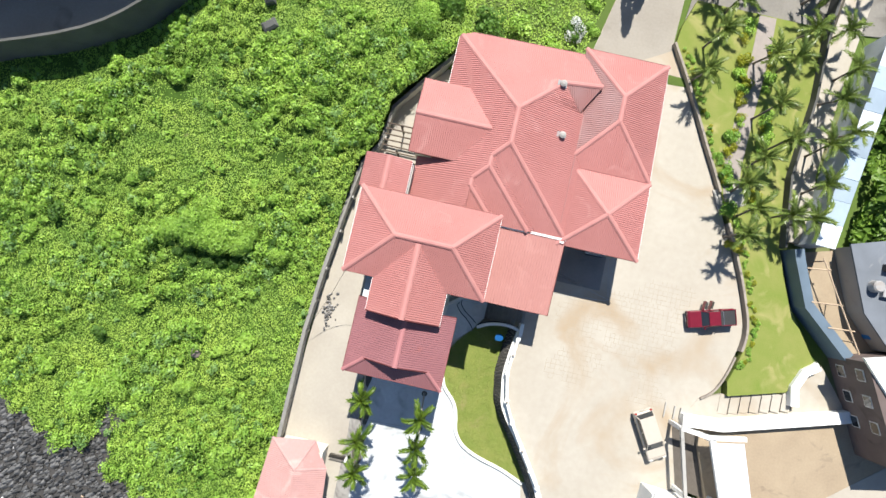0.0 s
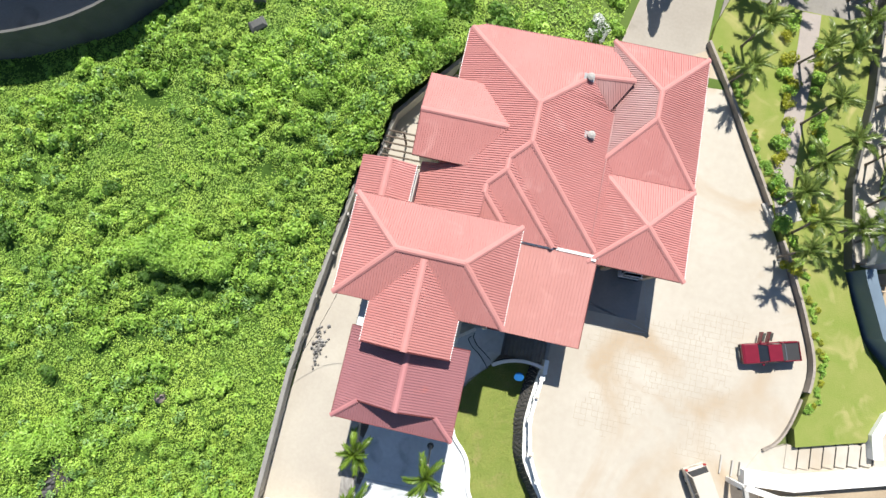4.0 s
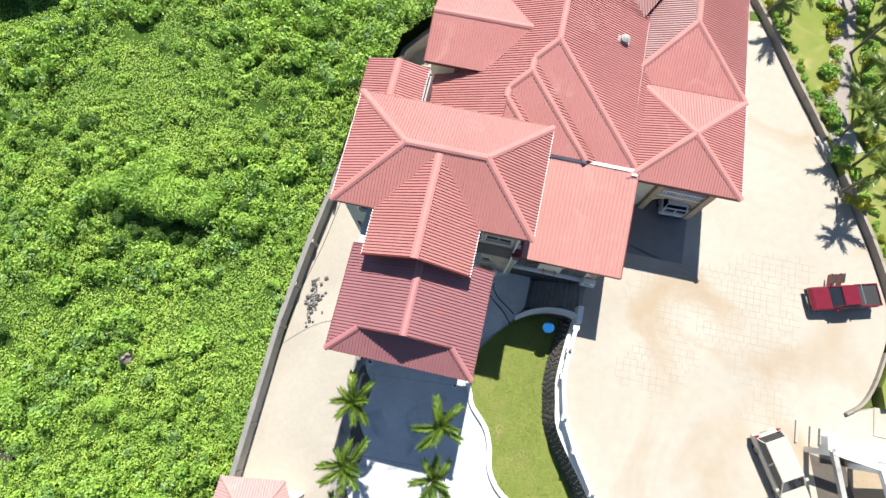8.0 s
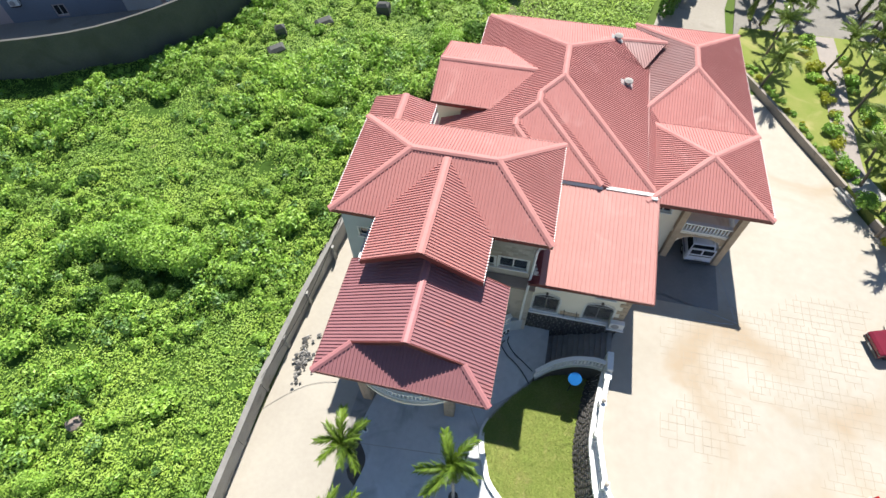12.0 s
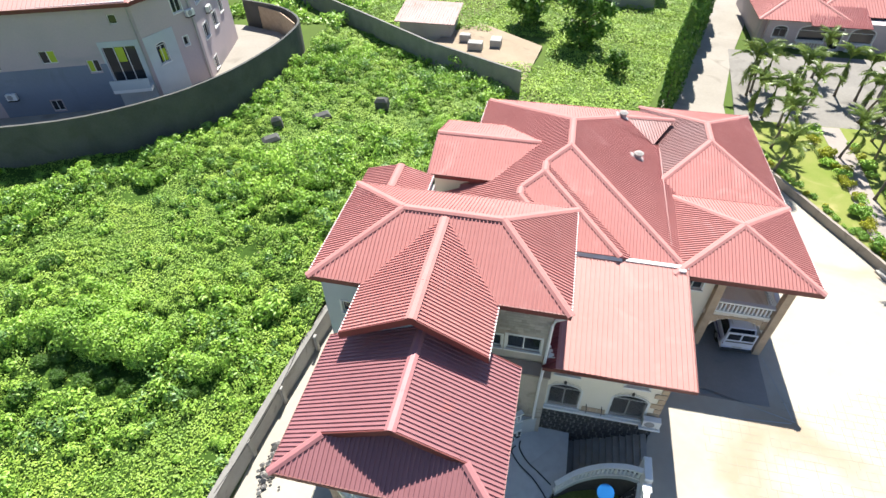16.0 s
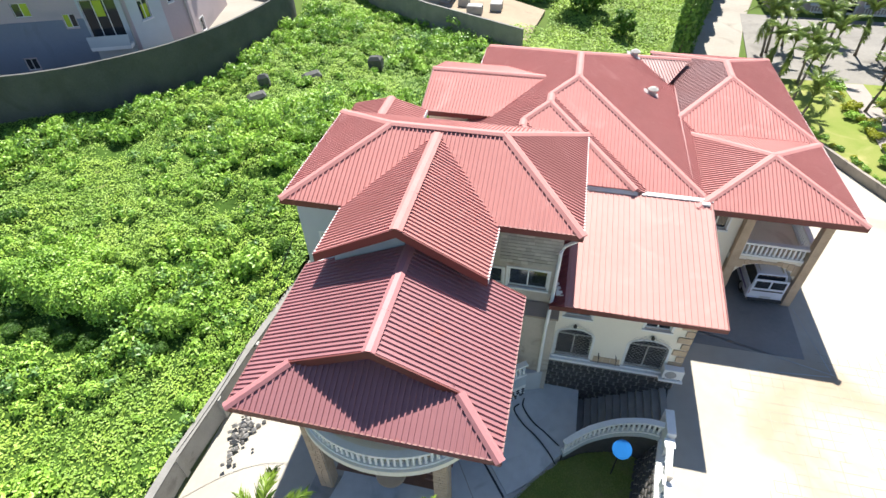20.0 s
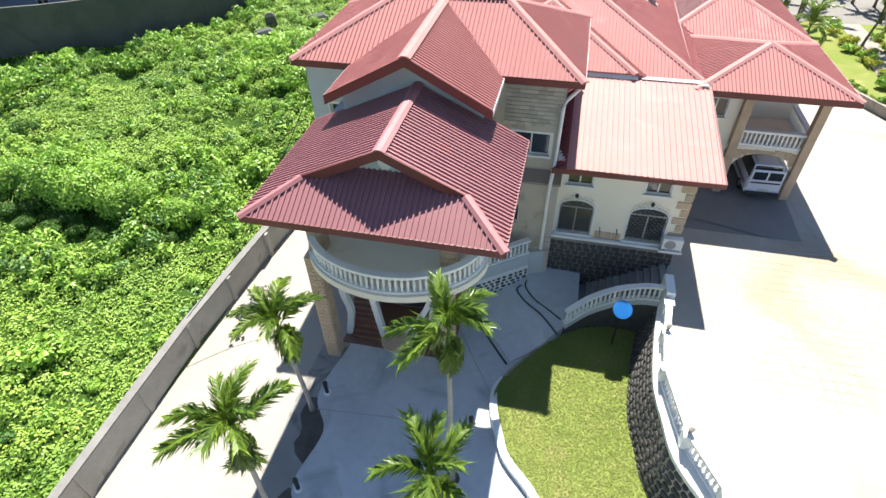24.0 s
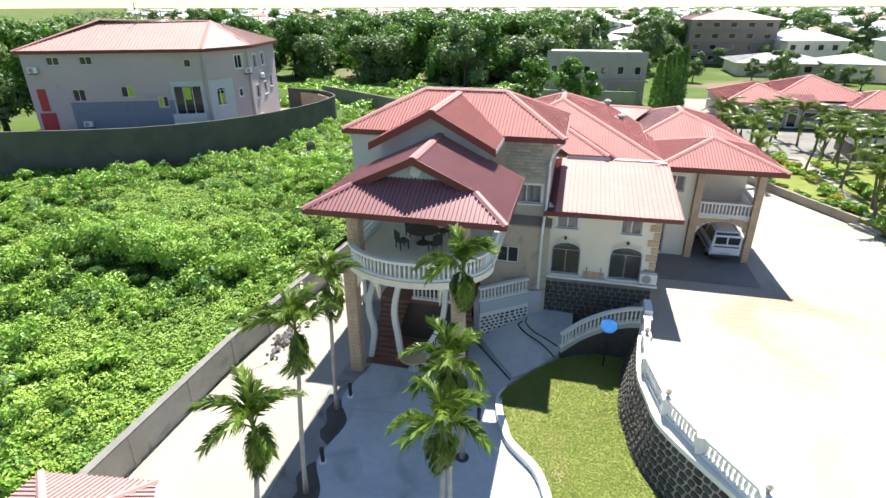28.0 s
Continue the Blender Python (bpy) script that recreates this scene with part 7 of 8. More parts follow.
whole("dry_lot", MB().prism([(29.5, -8.2), (41, -4.9), (48, -8), (60, -30), (36, -26), (32.5, -15)], -0.4, -0.02), DRY_LOT, "dry brown bare lot with stains", "lot", kind="structure")
whole("white_road", wall_along([(36, -17.5), (46, -9.5), (58, -5)], -0.4, 0.02, 3.0), CONCRETE, "pale concrete lane", kind="structure")

# pole frame over the walled yard and clutter on the annexe roof
pf = thing("pole_frame", (36, 6, 0.3), "pale timber pole frame over the sandy yard", "frame")
for a, b in (((34.3, 9.9, 2.3), (39.2, 1.8, 2.3)), ((33.0, 8.6, 2.3), (35.2, 8.9, 2.3)), ((34.0, 5.6, 2.3), (36.9, 5.9, 2.3)), ((35.9, 3.6, 2.3), (38.4, 3.8, 2.3))):
    part("pole", MB().tube([a, b], 0.07, 6), WOOD_TABLE, pf)
for x, y in ((34.5, 9.6), (36.7, 5.9), (38.6, 2.8)):
    part("pole", MB().tube([(x, y, 0.3), (x, y, 2.3)], 0.06, 6), WOOD_TABLE, pf)
for x, y, sx, sy, h, mm, lab in ((39.6, 7.4, 1.0, 0.8, 0.5, METAL_GREY, "grey crate on the annexe roof"), (41.2, 8.6, 0.8, 1.2, 0.3, WOOD_TABLE, "tan board stack on the annexe roof"), (39.4, 9.8, 0.6, 0.6, 0.7, BLACK, "black tank on the annexe roof")):
    whole("roof_clutter", MB().bevel_box(x, x + sx, y, y + sy, 2.805, 2.8 + h, 0.04), mm, lab, "clutter", group="roof clutter")

# ---- north: lawn, hedge row, drive, bungalow, sheds ----
for i in range(13):
    t = i / 12
    x, y = 12.0 + 6.3 * t + 0.25 * math.sin(i * 2.1), 34.0 + 25 * t
    column_tree((x, y, -0.1), 8.4 + 1.6 * rp.random(), 0.7, 200 + i)
for x, y, s, m, lab in ((7.4, 26.8, 1.3, FLOWER, "bush covered in white blossom beside the house"),):
    shrub(shrub_mesh("shrub", 1.0, 1.1, 900, 91, FLOWER, (0.05, 0.1)), (x, y, -0.15), lab, 0, s, "flowering shrubs")
    shrub(SHRUBS_DARK[0], (x + 0.1, y, -0.15), "green leaves under the blossom bush", 0, s * 0.98, "flowering shrubs")
for x, y, s in ((5.6, 25.2, 1.1), (2.0, 26.0, 1.4), (8.6, 30.0, 1.0), (-1.0, 25.2, 1.9), (9.2, 27.6, 0.9), (-4.5, 26.5, 1.6), (3.5, 29, 1.0)):
    shrub(rp.choice(SHRUBS + SHRUBS_DARK), (x, y, -0.2 if x > 2 else 0.3), "round green shrub north of the house", rp.uniform(0, 360), s, "north shrubs")
g = np.random.default_rng(5)
n = 80000
x, y = g.uniform(-24, 17, n), g.uniform(22.4, 66, n)
ok = (x < np.interp(y, [22, 34, 56, 66], [8.6, 11.0, 16.5, 19.5]) - 0.4) & (x > -26 + 0.2 * (y - 40)) & ~((x > -20) & (x < 9) & (y > 60) & (y < 72))
ok &= ~((x > -12) & (x < 0) & (y > 39) & (y < 47)) & ~((x < -7.5) & (y < 40))
x, y = x[ok], y[ok]
gh = np.vectorize(ground_height)(x, y)
hh = np.clip(0.16 + 0.3 * fbm(x, y, 21, 4, 0.11), 0.02, 0.8)
me = leaves_mesh("rough_grass", np.stack([x, y, gh + hh * g.beta(4, 1.5, len(x))], 1), np.stack([0 * x, 0 * x, 1 + 0 * x], 1), g.uniform(0.06, 0.17, len(x)), LEAF_CREEPER, g, spread=0.8)
tagged(new("rough_grass", me), "rough bright grass and weeds north of the house", "grass", kind="stuff")
# the darker COPING grey puts this wall's shade into its colour
bw2 = whole("wall_north", wall_along([(-36, 55), (-21.8, 45.4), (-12, 38.6), (-1.8, 33.3)], -0.5, 3.0, 0.22), COPING, "grey block wall north of the plot, darkened for its shaded side", "wall", kind="structure")
SHACK_SHEET = mat("pinkish_rusted_sheet", (0.40, 0.29, 0.27), (0.31, 0.21, 0.19), rough=0.7, scale=0.5, fine=4, bump=0.05, stain=(0.25, 0.14, 0.10, 0.5, 0.56))
shack = thing("shack", (-14, 47, 0.3), "low shack with a pinkish rusted sheet roof", "shed")
part("wall", MB().box(-17, -11, 44.5, 49, 0.2, 2.7), GREYWALL, shack)
roof_slope(shack, [(-17.5, 44.0, 2.75), (-10.5, 44.0, 2.75), (-10.5, 49.5, 3.3), (-17.5, 49.5, 3.3)], SHACK_SHEET, pitch=0.3)
for x, y, sx, sy in ((-8.5, 41.5, 1.6, 1.0), (-6.2, 42.6, 1.2, 1.4), (-9.8, 43.5, 1.2, 0.8)):
    whole("block_pile", MB().bevel_box(x, x + sx, y, y + sy, 1.1, 1.9, 0.05), GREYWALL, "stacked grey cement blocks beside the wall", "blocks", group="block piles")
whole("bare_yard", MB().prism([(-14, 40.8), (-1.5, 35.5), (-0.5, 44), (-9, 50)], -0.5, 1.1), EARTH, "bare earth yard behind the north wall", kind="structure")
tree((3.6, 46.5, 0.0), 8.5, 3.2, "dark round mango tree in the rough grass", 301, 3600)
tree((-2.8, 51, 0.2), 8.0, 3.0, "dark round mango tree behind the wall", 302, 3000)
tree((7.5, 40.5, 0.0), 3.2, 1.2, "small dark tree in the rough grass", 303, 1200, size=(0.1, 0.2))
whole("wall_far_north", wall_along([(-22, 60), (12.5, 61)], -0.3, 2.6, 0.25), WALLGREY, "long grey wall beyond the rough grass", "wall", kind="structure")

# NE bungalow with an arched veranda
YARD_DULL = mat("dull_grey_forecourt", (0.24, 0.225, 0.20), (0.16, 0.15, 0.135), rough=0.9, scale=0.3, fine=4, bump=0.1, stain=(0.12, 0.11, 0.095, 0.3, 0.54))
BX, BY = 0.7, -3.3
bg = thing("bungalow", (32.7, 54.7, 0), "pink bungalow with red hipped roofs and arched white veranda", "house")
part("wall", MB().box(22.5 + BX, 46 + BX, 55.2 + BY, 68 + BY, -0.2, 3.0), PINKWALL, bg, "pale pink wall")
fm = pose(23 + BX, 54.6 + BY, 0)
facade(fm, 20, 3.0, [(0.8, 2.2, 1.1, 2.3, 0.3, True, 2), (3.4, 6.2, 0.9, 2.5, 0.5, False, 1), (6.8, 7.9, 0.05, 2.5, 0.4, False, 1), (8.6, 11.0, 0.9, 2.5, 0.5, False, 1), (12.6, 14.0, 1.0, 2.2, 0.2, False, 2), (16, 17.4, 1.0, 2.2, 0.2, False, 2)], PINKWALL, t=0.5, parent=bg, label="pale pink wall with arches")
balustrade("balustrade", [(26.4 + BX, 54.4 + BY, 0.02), (29.2 + BX, 54.4 + BY, 0.02)], "white balustrade of the bungalow veranda", h=0.6, gap=0.3)
balustrade("balustrade", [(31.6 + BX, 54.4 + BY, 0.02), (34.0 + BX, 54.4 + BY, 0.02)], "white balustrade of the bungalow veranda", h=0.6, gap=0.3)
def hip_roof(parent, x0, x1, y0, y1, ze_, zr, material, pitch=0.3, m=None, caps=True):
    """Four hipped slopes with a ridge along the longer side."""
    if x1 - x0 >= y1 - y0:
        d = (y1 - y0) / 2
        a, b = (x0 + d, (y0 + y1) / 2, zr), (x1 - d, (y0 + y1) / 2, zr)
        S = [[(x0, y0, ze_), (x1, y0, ze_), b, a], [(x1, y0, ze_), (x1, y1, ze_), b], [(x1, y1, ze_), (x0, y1, ze_), a, b], [(x0, y1, ze_), (x0, y0, ze_), a]]
    else:
        d = (x1 - x0) / 2
        a, b = ((x0 + x1) / 2, y0 + d, zr), ((x0 + x1) / 2, y1 - d, zr)
        S = [[(x0, y0, ze_), (x1, y0, ze_), a], [(x1, y0, ze_), (x1, y1, ze_), b, a], [(x1, y1, ze_), (x0, y1, ze_), b], [(x0, y1, ze_), (x0, y0, ze_), a, b]]
    for s in S:
        roof_slope(parent, s, material, pitch=pitch)
    if caps:
        for c in ((x0, y0, ze_), (x1, y0, ze_), (x1, y1, ze_), (x0, y1, ze_)):
            cap_line(parent, c, min((a, b), key=lambda q_: math.dist(q_, c)), ROOF_CAP if material is ROOF else material)


hip_roof(bg, 21.8 + BX, 31.5 + BX, 54.2 + BY, 66 + BY, 3.05, 4.9, ROOF)
hip_roof(bg, 27.5 + BX, 40.5 + BX, 56 + BY, 69 + BY, 3.3, 5.8, ROOF)
hip_roof(bg, 36 + BX, 47 + BX, 53.0 + BY, 62 + BY, 2.9, 4.6, ROOF)
roof_slope(bg, [(x + BX, y + BY, z) for x, y, z in ((27.0, 53.4, 2.95), (33.0, 53.4, 2.95), (33.0, 57, 3.9), (27.0, 57, 3.9))], ROOF_NEW)
whole("forecourt", MB().prism([(17.9, 30.0), (18.7, 32.503), (31.4, 32.503), (44, 34), (46, 49), (20.0, 49.6)], -0.5, 0.02), YARD_DULL, "dull grey forecourt of the bungalow", kind="structure")
vehicle("suv", "white off-road car parked before the bungalow", (36.3, 42.0, 0.03), 15, CAR_WHITE, 4.5, 1.8, [(-2.25, 0.4), (-2.25, 1.1), (0.9, 1.1), (2.1, 1.0), (2.25, 0.8), (2.25, 0.4)], (-2.2, 1.05), (-2.05, 0.5), 1.08, 1.85, (-1.4, 1.4), "car")
for i in range(18):
    x, y = rp.uniform(19.5, 31), rp.uniform(34, 44)
    if i > 13:
        x, y = rp.uniform(30, 44), rp.uniform(36, 40)
    h = rp.uniform(2.4, 3.8)
    palm((x, y, 0.0), (x + rp.uniform(-0.4, 0.4), y + rp.uniform(-0.4, 0.4), h), "garden palm with broad green fronds near the forecourt", 120 + i, big=True, fronds=8, r0=0.11, group="garden palms")

whole("north_drive", MB().prism([(9.05, 22.3), (17.3, 27.2), (17.6, 36.0), (20.2, 48.0), (24.6, 62.7), (27.0, 74.0), (21.6, 74.0), (18.95, 62.0), (14.25, 45.0), (11.65, 35.0), (9.35, 24.0)], -0.4, 0.008), NORTH_CONC, "dusty pale drive leading north between hedge and palms", kind="structure")

# ---- pink neighbour building behind its dark wall ----
pb = thing("pink_building", (-43, 27, 0.3), "three-storey faded pink building with slate-blue base and pale red roof", "building")
P0, P1, P2, P3, P4 = [Vector((*p, 0)) for p in ((-50.5, 17.5), (-34.3, 24.1), (-32.6, 29.8), (-35.0, 39.5), (-53.0, 38.0))]
BE = 10.6


def face_pose(a, b, z):
    d = (b - a).normalized()
    return Matrix.Translation((a.x, a.y, z)) @ pose(0, 0, 0, 0, 0, math.degrees(math.atan2(d.y, d.x)))


f1, f2, f3 = face_pose(P0, P1, 0.3), face_pose(P1, P2, 0.3), face_pose(P2, P3, 0.3)
L1, L2, L3 = (P1 - P0).length, (P2 - P1).length, (P3 - P2).length
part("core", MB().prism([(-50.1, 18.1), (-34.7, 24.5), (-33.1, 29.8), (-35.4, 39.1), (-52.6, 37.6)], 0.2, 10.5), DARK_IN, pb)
facade(f1, L1, 10.3, [(2.3, 3.5, 8.9, 9.7, 0, False, 2), (5.4, 6.6, 8.9, 9.7, 0, False, 2), (4.0, 5.2, 5.3, 6.5, 0, False, 2), (8.7, 10.0, 5.6, 6.7, 0, False, 2), (12.2, 13.2, 4.5, 5.6, 0, False, 2), (13.9, 16.7, 3.2, 6.6, 0, False, 3), (15.4, 16.1, 8.5, 9.3, 0, False, 1), (7.6, 8.6, 1.2, 2.2, 0, False, 2)], PINKWALL, parent=pb, label="stained faded pink wall", trim=False)
facade(f2, L2, 10.3, [(1.0, 2.0, 4.4, 6.2, 0.2, False, 2), (3.9, 4.9, 8.0, 9.4, 0, False, 2), (4.0, 4.5, 5.0, 5.8, 0, False, 1)], PINKWALL, parent=pb, label="stained faded pink wall")
facade(f3, L3, 10.3, [(1.2, 2.4, 7.8, 9.2, 0, False, 2), (4.2, 5.4, 7.8, 9.2, 0, False, 2), (1.2, 2.4, 4.4, 5.8, 0, False, 2), (4.2, 5.4, 4.4, 5.8, 0, False, 2), (1.4, 2.4, 1.2, 2.4, 0, False, 2), (6.8, 7.8, 5, 6.4, 0, False, 2)], PINKWALL, parent=pb, label="stained faded pink wall")
part("blue_base", moved(moved(wall_open(10.2, 5.2, 0.038, [(4.0, 5.1, 1.1, 2.3, 0), (8.55, 9.65, 4.4, 5.2, 0)]), Matrix.Translation((0, 0, 0))), f1 @ pose(3.6, -0.04, 0)), BLUEWALL, pb, "slate-blue painted lower wall")
part("crimson_panel", moved(MB().box(0.4, 1.9, -0.05, -0.002, 1.6, 4.2).box(0.7, 1.5, -0.06, -0.002, 4.4, 6.6), f1), CRIMSON, pb, "crimson painted patch")
part("balcony_slab", moved(MB().box(13.7, 17.0, -0.9, -0.002, 2.7, 3.0), f1), WHITE, pb)
part("balcony_rail", moved(MB().box(13.7, 17.0, -0.9, -0.8, 3.0, 3.9), f1), BLUEGREY, pb)
part("wall", MB().add([tuple(p) for p in (Vector((-50.5, 17.5, 0.2)), Vector((-53.0, 38.0, 0.2)), Vector((-53.0, 38.0, 10.6)), Vector((-50.5, 17.5, 10.6)), Vector((-50.3, 17.6, 0.2)), Vector((-52.8, 37.9, 0.2)), Vector((-52.8, 37.9, 10.6)), Vector((-50.3, 17.6, 10.6)))], [(0, 3, 2, 1), (4, 5, 6, 7), (0, 1, 5, 4), (3, 7, 6, 2), (0, 4, 7, 3), (1, 2, 6, 5)]), PINKWALL, pb)
o = [(-50.9, 17.1, BE), (-34.0, 23.6, BE), (-32.2, 29.8, BE), (-34.6, 40.2, BE), (-53.4, 38.5, BE)]
r0_, r1_ = (-47.6, 25.5, 13.3), (-37.2, 30.4, 13.1)
for s in ([o[0], o[1], r1_, r0_], [o[1], o[2], r1_], [o[2], o[3], r1_], [o[3], o[4], r0_, r1_], [o[4], o[0], r0_]):
    roof_slope(pb, s, mat("pale_red_far_sheet", (0.48, 0.30, 0.27), (0.42, 0.25, 0.22), rough=0.6, scale=0.3, bump=0.03) if "pale_red_far_sheet" not in bpy.data.materials else bpy.data.materials["pale_red_far_sheet"], pitch=0.35)
for a, b in ((o[1], r1_), (o[2], r1_), (o[0], r0_), (r0_, r1_)):
    cap_line(pb, a, b, ROOF_CAP)
for a, b in zip(o, o[1:] + o[:1]):
    board(pb, a, b, FASCIA, drop=0.3)
for m, s, z in ((f1, 4.9, 2.7), (f1, 1.0, 8.2), (f2, 5.4, 7.4), (f3, 3.3, 6.4)):
    p = m @ Vector((s, -0.25, z))
    a = math.degrees(math.atan2(m[1][0], m[0][0]))
    air_conditioner((p.x, p.y, p.z), a)
    part("bracket", moved(MB().box(s - 0.4, s + 0.4, -0.45, -0.002, z - 0.09, z - 0.045), m), DARKMETAL, pb)
part("down_pipe", moved(MB().tube([(5.6, -0.1, 0.2), (5.6, -0.1, 10.2)], 0.06, 6), f2), GREYWALL, pb)
# recessed bay in blue-white paint, with yellow-green reflections painted before some panes
part("pale_bay", moved(wall_open(3.4, 6.8, 0.03, [(0.2, 3.0, 2.9, 6.3, 0)]), f1 @ pose(13.7, -0.034, 0.3)), BLUEGREY, pb, "blue-white painted bay round the balcony")
part("pale_bay", moved(wall_open(3.2, 6.8, 0.03, [(0.98, 2.02, 4.08, 5.95, 0)]), f2 @ pose(0.02, -0.034, 0.3)), BLUEGREY, pb, "blue-white painted corner bay")
for m, x0, x1, z0, z1 in ((f1, 9.35, 9.95, 5.62, 6.68), (f1, 12.25, 12.7, 4.55, 5.55), (f1, 14.9, 15.6, 5.2, 6.5), (f2, 1.3, 1.9, 4.5, 5.6)):
    part("curtain", moved(MB().box(x0, x1, 0.095, 0.115, z0, z1), m), PANE_REFLECTION, pb, "yellow-green panel painted as the reflection of plants in the pane")
part("down_pipe", moved(MB().tube([(17.2, -0.1, 0.2), (17.2, -0.1, 10.2)], 0.06, 6), f1), GREYWALL, pb)
part("antenna", MB().tube([(-44, 27, 13.2), (-44, 27, 15.0)], 0.04, 5), DARKMETAL, pb)
whole("neighbour_yard", MB().prism([(-58, 9.5), (-48, 12.2), (-37.8, 16.2), (-32.4, 20.6), (-29.2, 25.5), (-27.4, 31), (-26.9, 36), (-27.6, 39), (-31, 42), (-36, 43.4), (-58, 43)], -0.6, 1.25), NORTH_CONC, "pale cement yard round the pink building", kind="structure")
whole("wall_yard_inner", wall_along([(-35.0, 43.9), (-30.6, 42.2), (-27.4, 39.2)], 0.5, 3.6, 0.12), STONE_BEIGE, "brown inner face of the yard wall", kind="structure")
tank = thing("water_tank", (-55, 15, 0), "blue water tank on a low frame beside the building", "tank")
part("frame", MB().box(-56.2, -53.6, 13.6, 16.2, 0, 2.2), GREYWALL, tank)
part("drum", MB().lathe([(1.0, 2.2), (1.05, 2.3), (1.05, 3.6), (0.4, 3.95)], (-54.9, 14.9, 0), 18), BLUE_PLASTIC, tank)

# lumps of old masonry standing in the plot
for x, y, w, h in ((-21.9, 20.5, 1.5, 1.0), (-22.3, 22.8, 0.9, 1.7), (-14.0, 27.9, 1.2, 1.7), (-19.3, 25.6, 1.6, 0.8)):
    z = ground_height(x, y)
    whole("masonry_stump", MB().bevel_box(-w / 2, w / 2, -w / 3, w / 3, 0, h * 0.8, 0.24, pose(x, y, z, 6, -5, rp.uniform(0, 60))), DARKWALL, "broken dark masonry stump in the weeds", "masonry", group="masonry stumps")

# ---- the town and woods beyond ----
def block_building(name, label, x0, x1, y0, y1, storeys, sh, material, roof=None, bays=5, open_frame=0):
    b = thing(name, ((x0 + x1) / 2, y0, 0), label, "building")
    h = storeys * sh
    part("wall", MB().box(x0, x1, y0 + 0.3, y1, -0.2, h), material, b)
    ops = []
    w = (x1 - x0) / bays
    for s in range(storeys):
        for k in range(bays):
            ops.append((k * w + w * 0.3, k * w + w * 0.68, s * sh + 0.9, s * sh + 2.1, 0, False, 1))
    facade(pose(x0, y0, 0), x1 - x0, h, ops, material, t=0.29, parent=b, trim=False)
    for s in range(1, storeys):
        part("floor_slab", MB().box(x0 - 0.4, x1 + 0.4, y0 - 0.5, y0 - 0.005, s * sh - 0.15, s * sh + 0.1), material, b)
    if roof:
        hip_roof(b, x0 - 0.8, x1 + 0.8, y0 - 0.8, y1 + 0.8, h + 0.02, h + 2.6, roof, pitch=0.6, caps=False)
    else:
        part("parapet", wall_along([(x0, y0 + 0.1), (x1, y0 + 0.1)], h, h + 0.7, 0.2), material, b)
    return b


block_building("concrete_building", "unfinished grey concrete building behind the garden", -1.5, 14.0, 66, 80, 2, 3.6, GREYWALL, bays=6)
block_building("tower_block", "four-storey unfinished block with a pale red roof", 31, 52, 138, 158, 4, 2.75, mat("raw_concrete", (0.32, 0.27, 0.23), (0.25, 0.21, 0.18), rough=0.9, scale=0.2), roof=mat("faded_pink_sheet", (0.55, 0.38, 0.35), (0.48, 0.31, 0.29), rough=0.6, scale=0.2), bays=5)
hall = thing("low_hall", (48, 119, 0), "long cream hall with a pale grey metal roof", "building")
part("wall", MB().box(38, 58, 112, 126, -0.2, 2.7), CREAM, hall)
hip_roof(hall, 37, 59, 111, 127, 2.72, 4.4, METAL_GREY, pitch=0.8, caps=False)
for k in range(6):
    part("window", MB().box(39.5 + k * 3.0, 40.9 + k * 3.0, 111.93, 111.998, 0.9, 2.1), BLACK, hall)
block_building("grey_house", "grey plastered house among the trees", 64, 80, 86, 98, 2, 3.2, CREAM, roof=ROOF_GREY, bays=4)

# town houses: a few kinds, repeated
TOWN = []
rt = random.Random(17)
for i, (rm, wm) in enumerate(((METAL_GREY, CREAM), (METAL_WHITE, WHITE), (mat("rusty_sheet", (0.36, 0.22, 0.15), (0.30, 0.17, 0.11), rough=0.7, scale=0.3), GREYWALL), (METAL_WHITE, CREAM), (ROOF, CREAM), (METAL_GREY, PINKWALL))):
    hs = thing("town_house", (0, 0, 0), ("low town house with a grey metal roof", "low white town house with a white metal roof", "low town house with a rusty sheet roof", "cream town house with a pale metal roof", "cream town house with a red sheet roof", "pinkish town house with a grey metal roof")[i], "house", "town houses")
    w, d, h = rt.uniform(10, 15), rt.uniform(8, 12), rt.choice((3.0, 3.2, 6.2))
    part("wall", MB().box(-w / 2, w / 2, -d / 2, d / 2, -0.3, h), wm, hs, local=True)
    z1 = h + rt.uniform(1.4, 2.2)
    ov = 0.7
    x0, x1, y0, y1 = -w / 2 - ov, w / 2 + ov, -d / 2 - ov, d / 2 + ov
    dd = (y1 - y0) / 2
    a, b = (x0 + dd, 0, z1), (x1 - dd, 0, z1)
    for s in ([(x0, y0, h), (x1, y0, h), b, a], [(x1, y0, h), (x1, y1, h), b], [(x1, y1, h), (x0, y1, h), a, b], [(x0, y1, h), (x0, y0, h), a]):
        part("roof_slope", MB().slab(s, 0.12), rm, hs, local=True)
    for k in range(4):
        for zz in ([0.9] if h < 4 else [0.9, 4.0]):
            part("window", MB().box(-w / 2 + 0.8 + k * (w - 1) / 4, -w / 2 + 2.0 + k * (w - 1) / 4, -d / 2 - 0.06, -d / 2 - 0.002, zz, zz + 1.2), BLACK, hs, local=True)
    part("door", MB().box(-0.5, 0.5, -d / 2 - 0.08, -d / 2 - 0.003, -0.1, 2.0), BARK, hs, local=True)
    TOWN.append(hs)
placed = []
count = 0
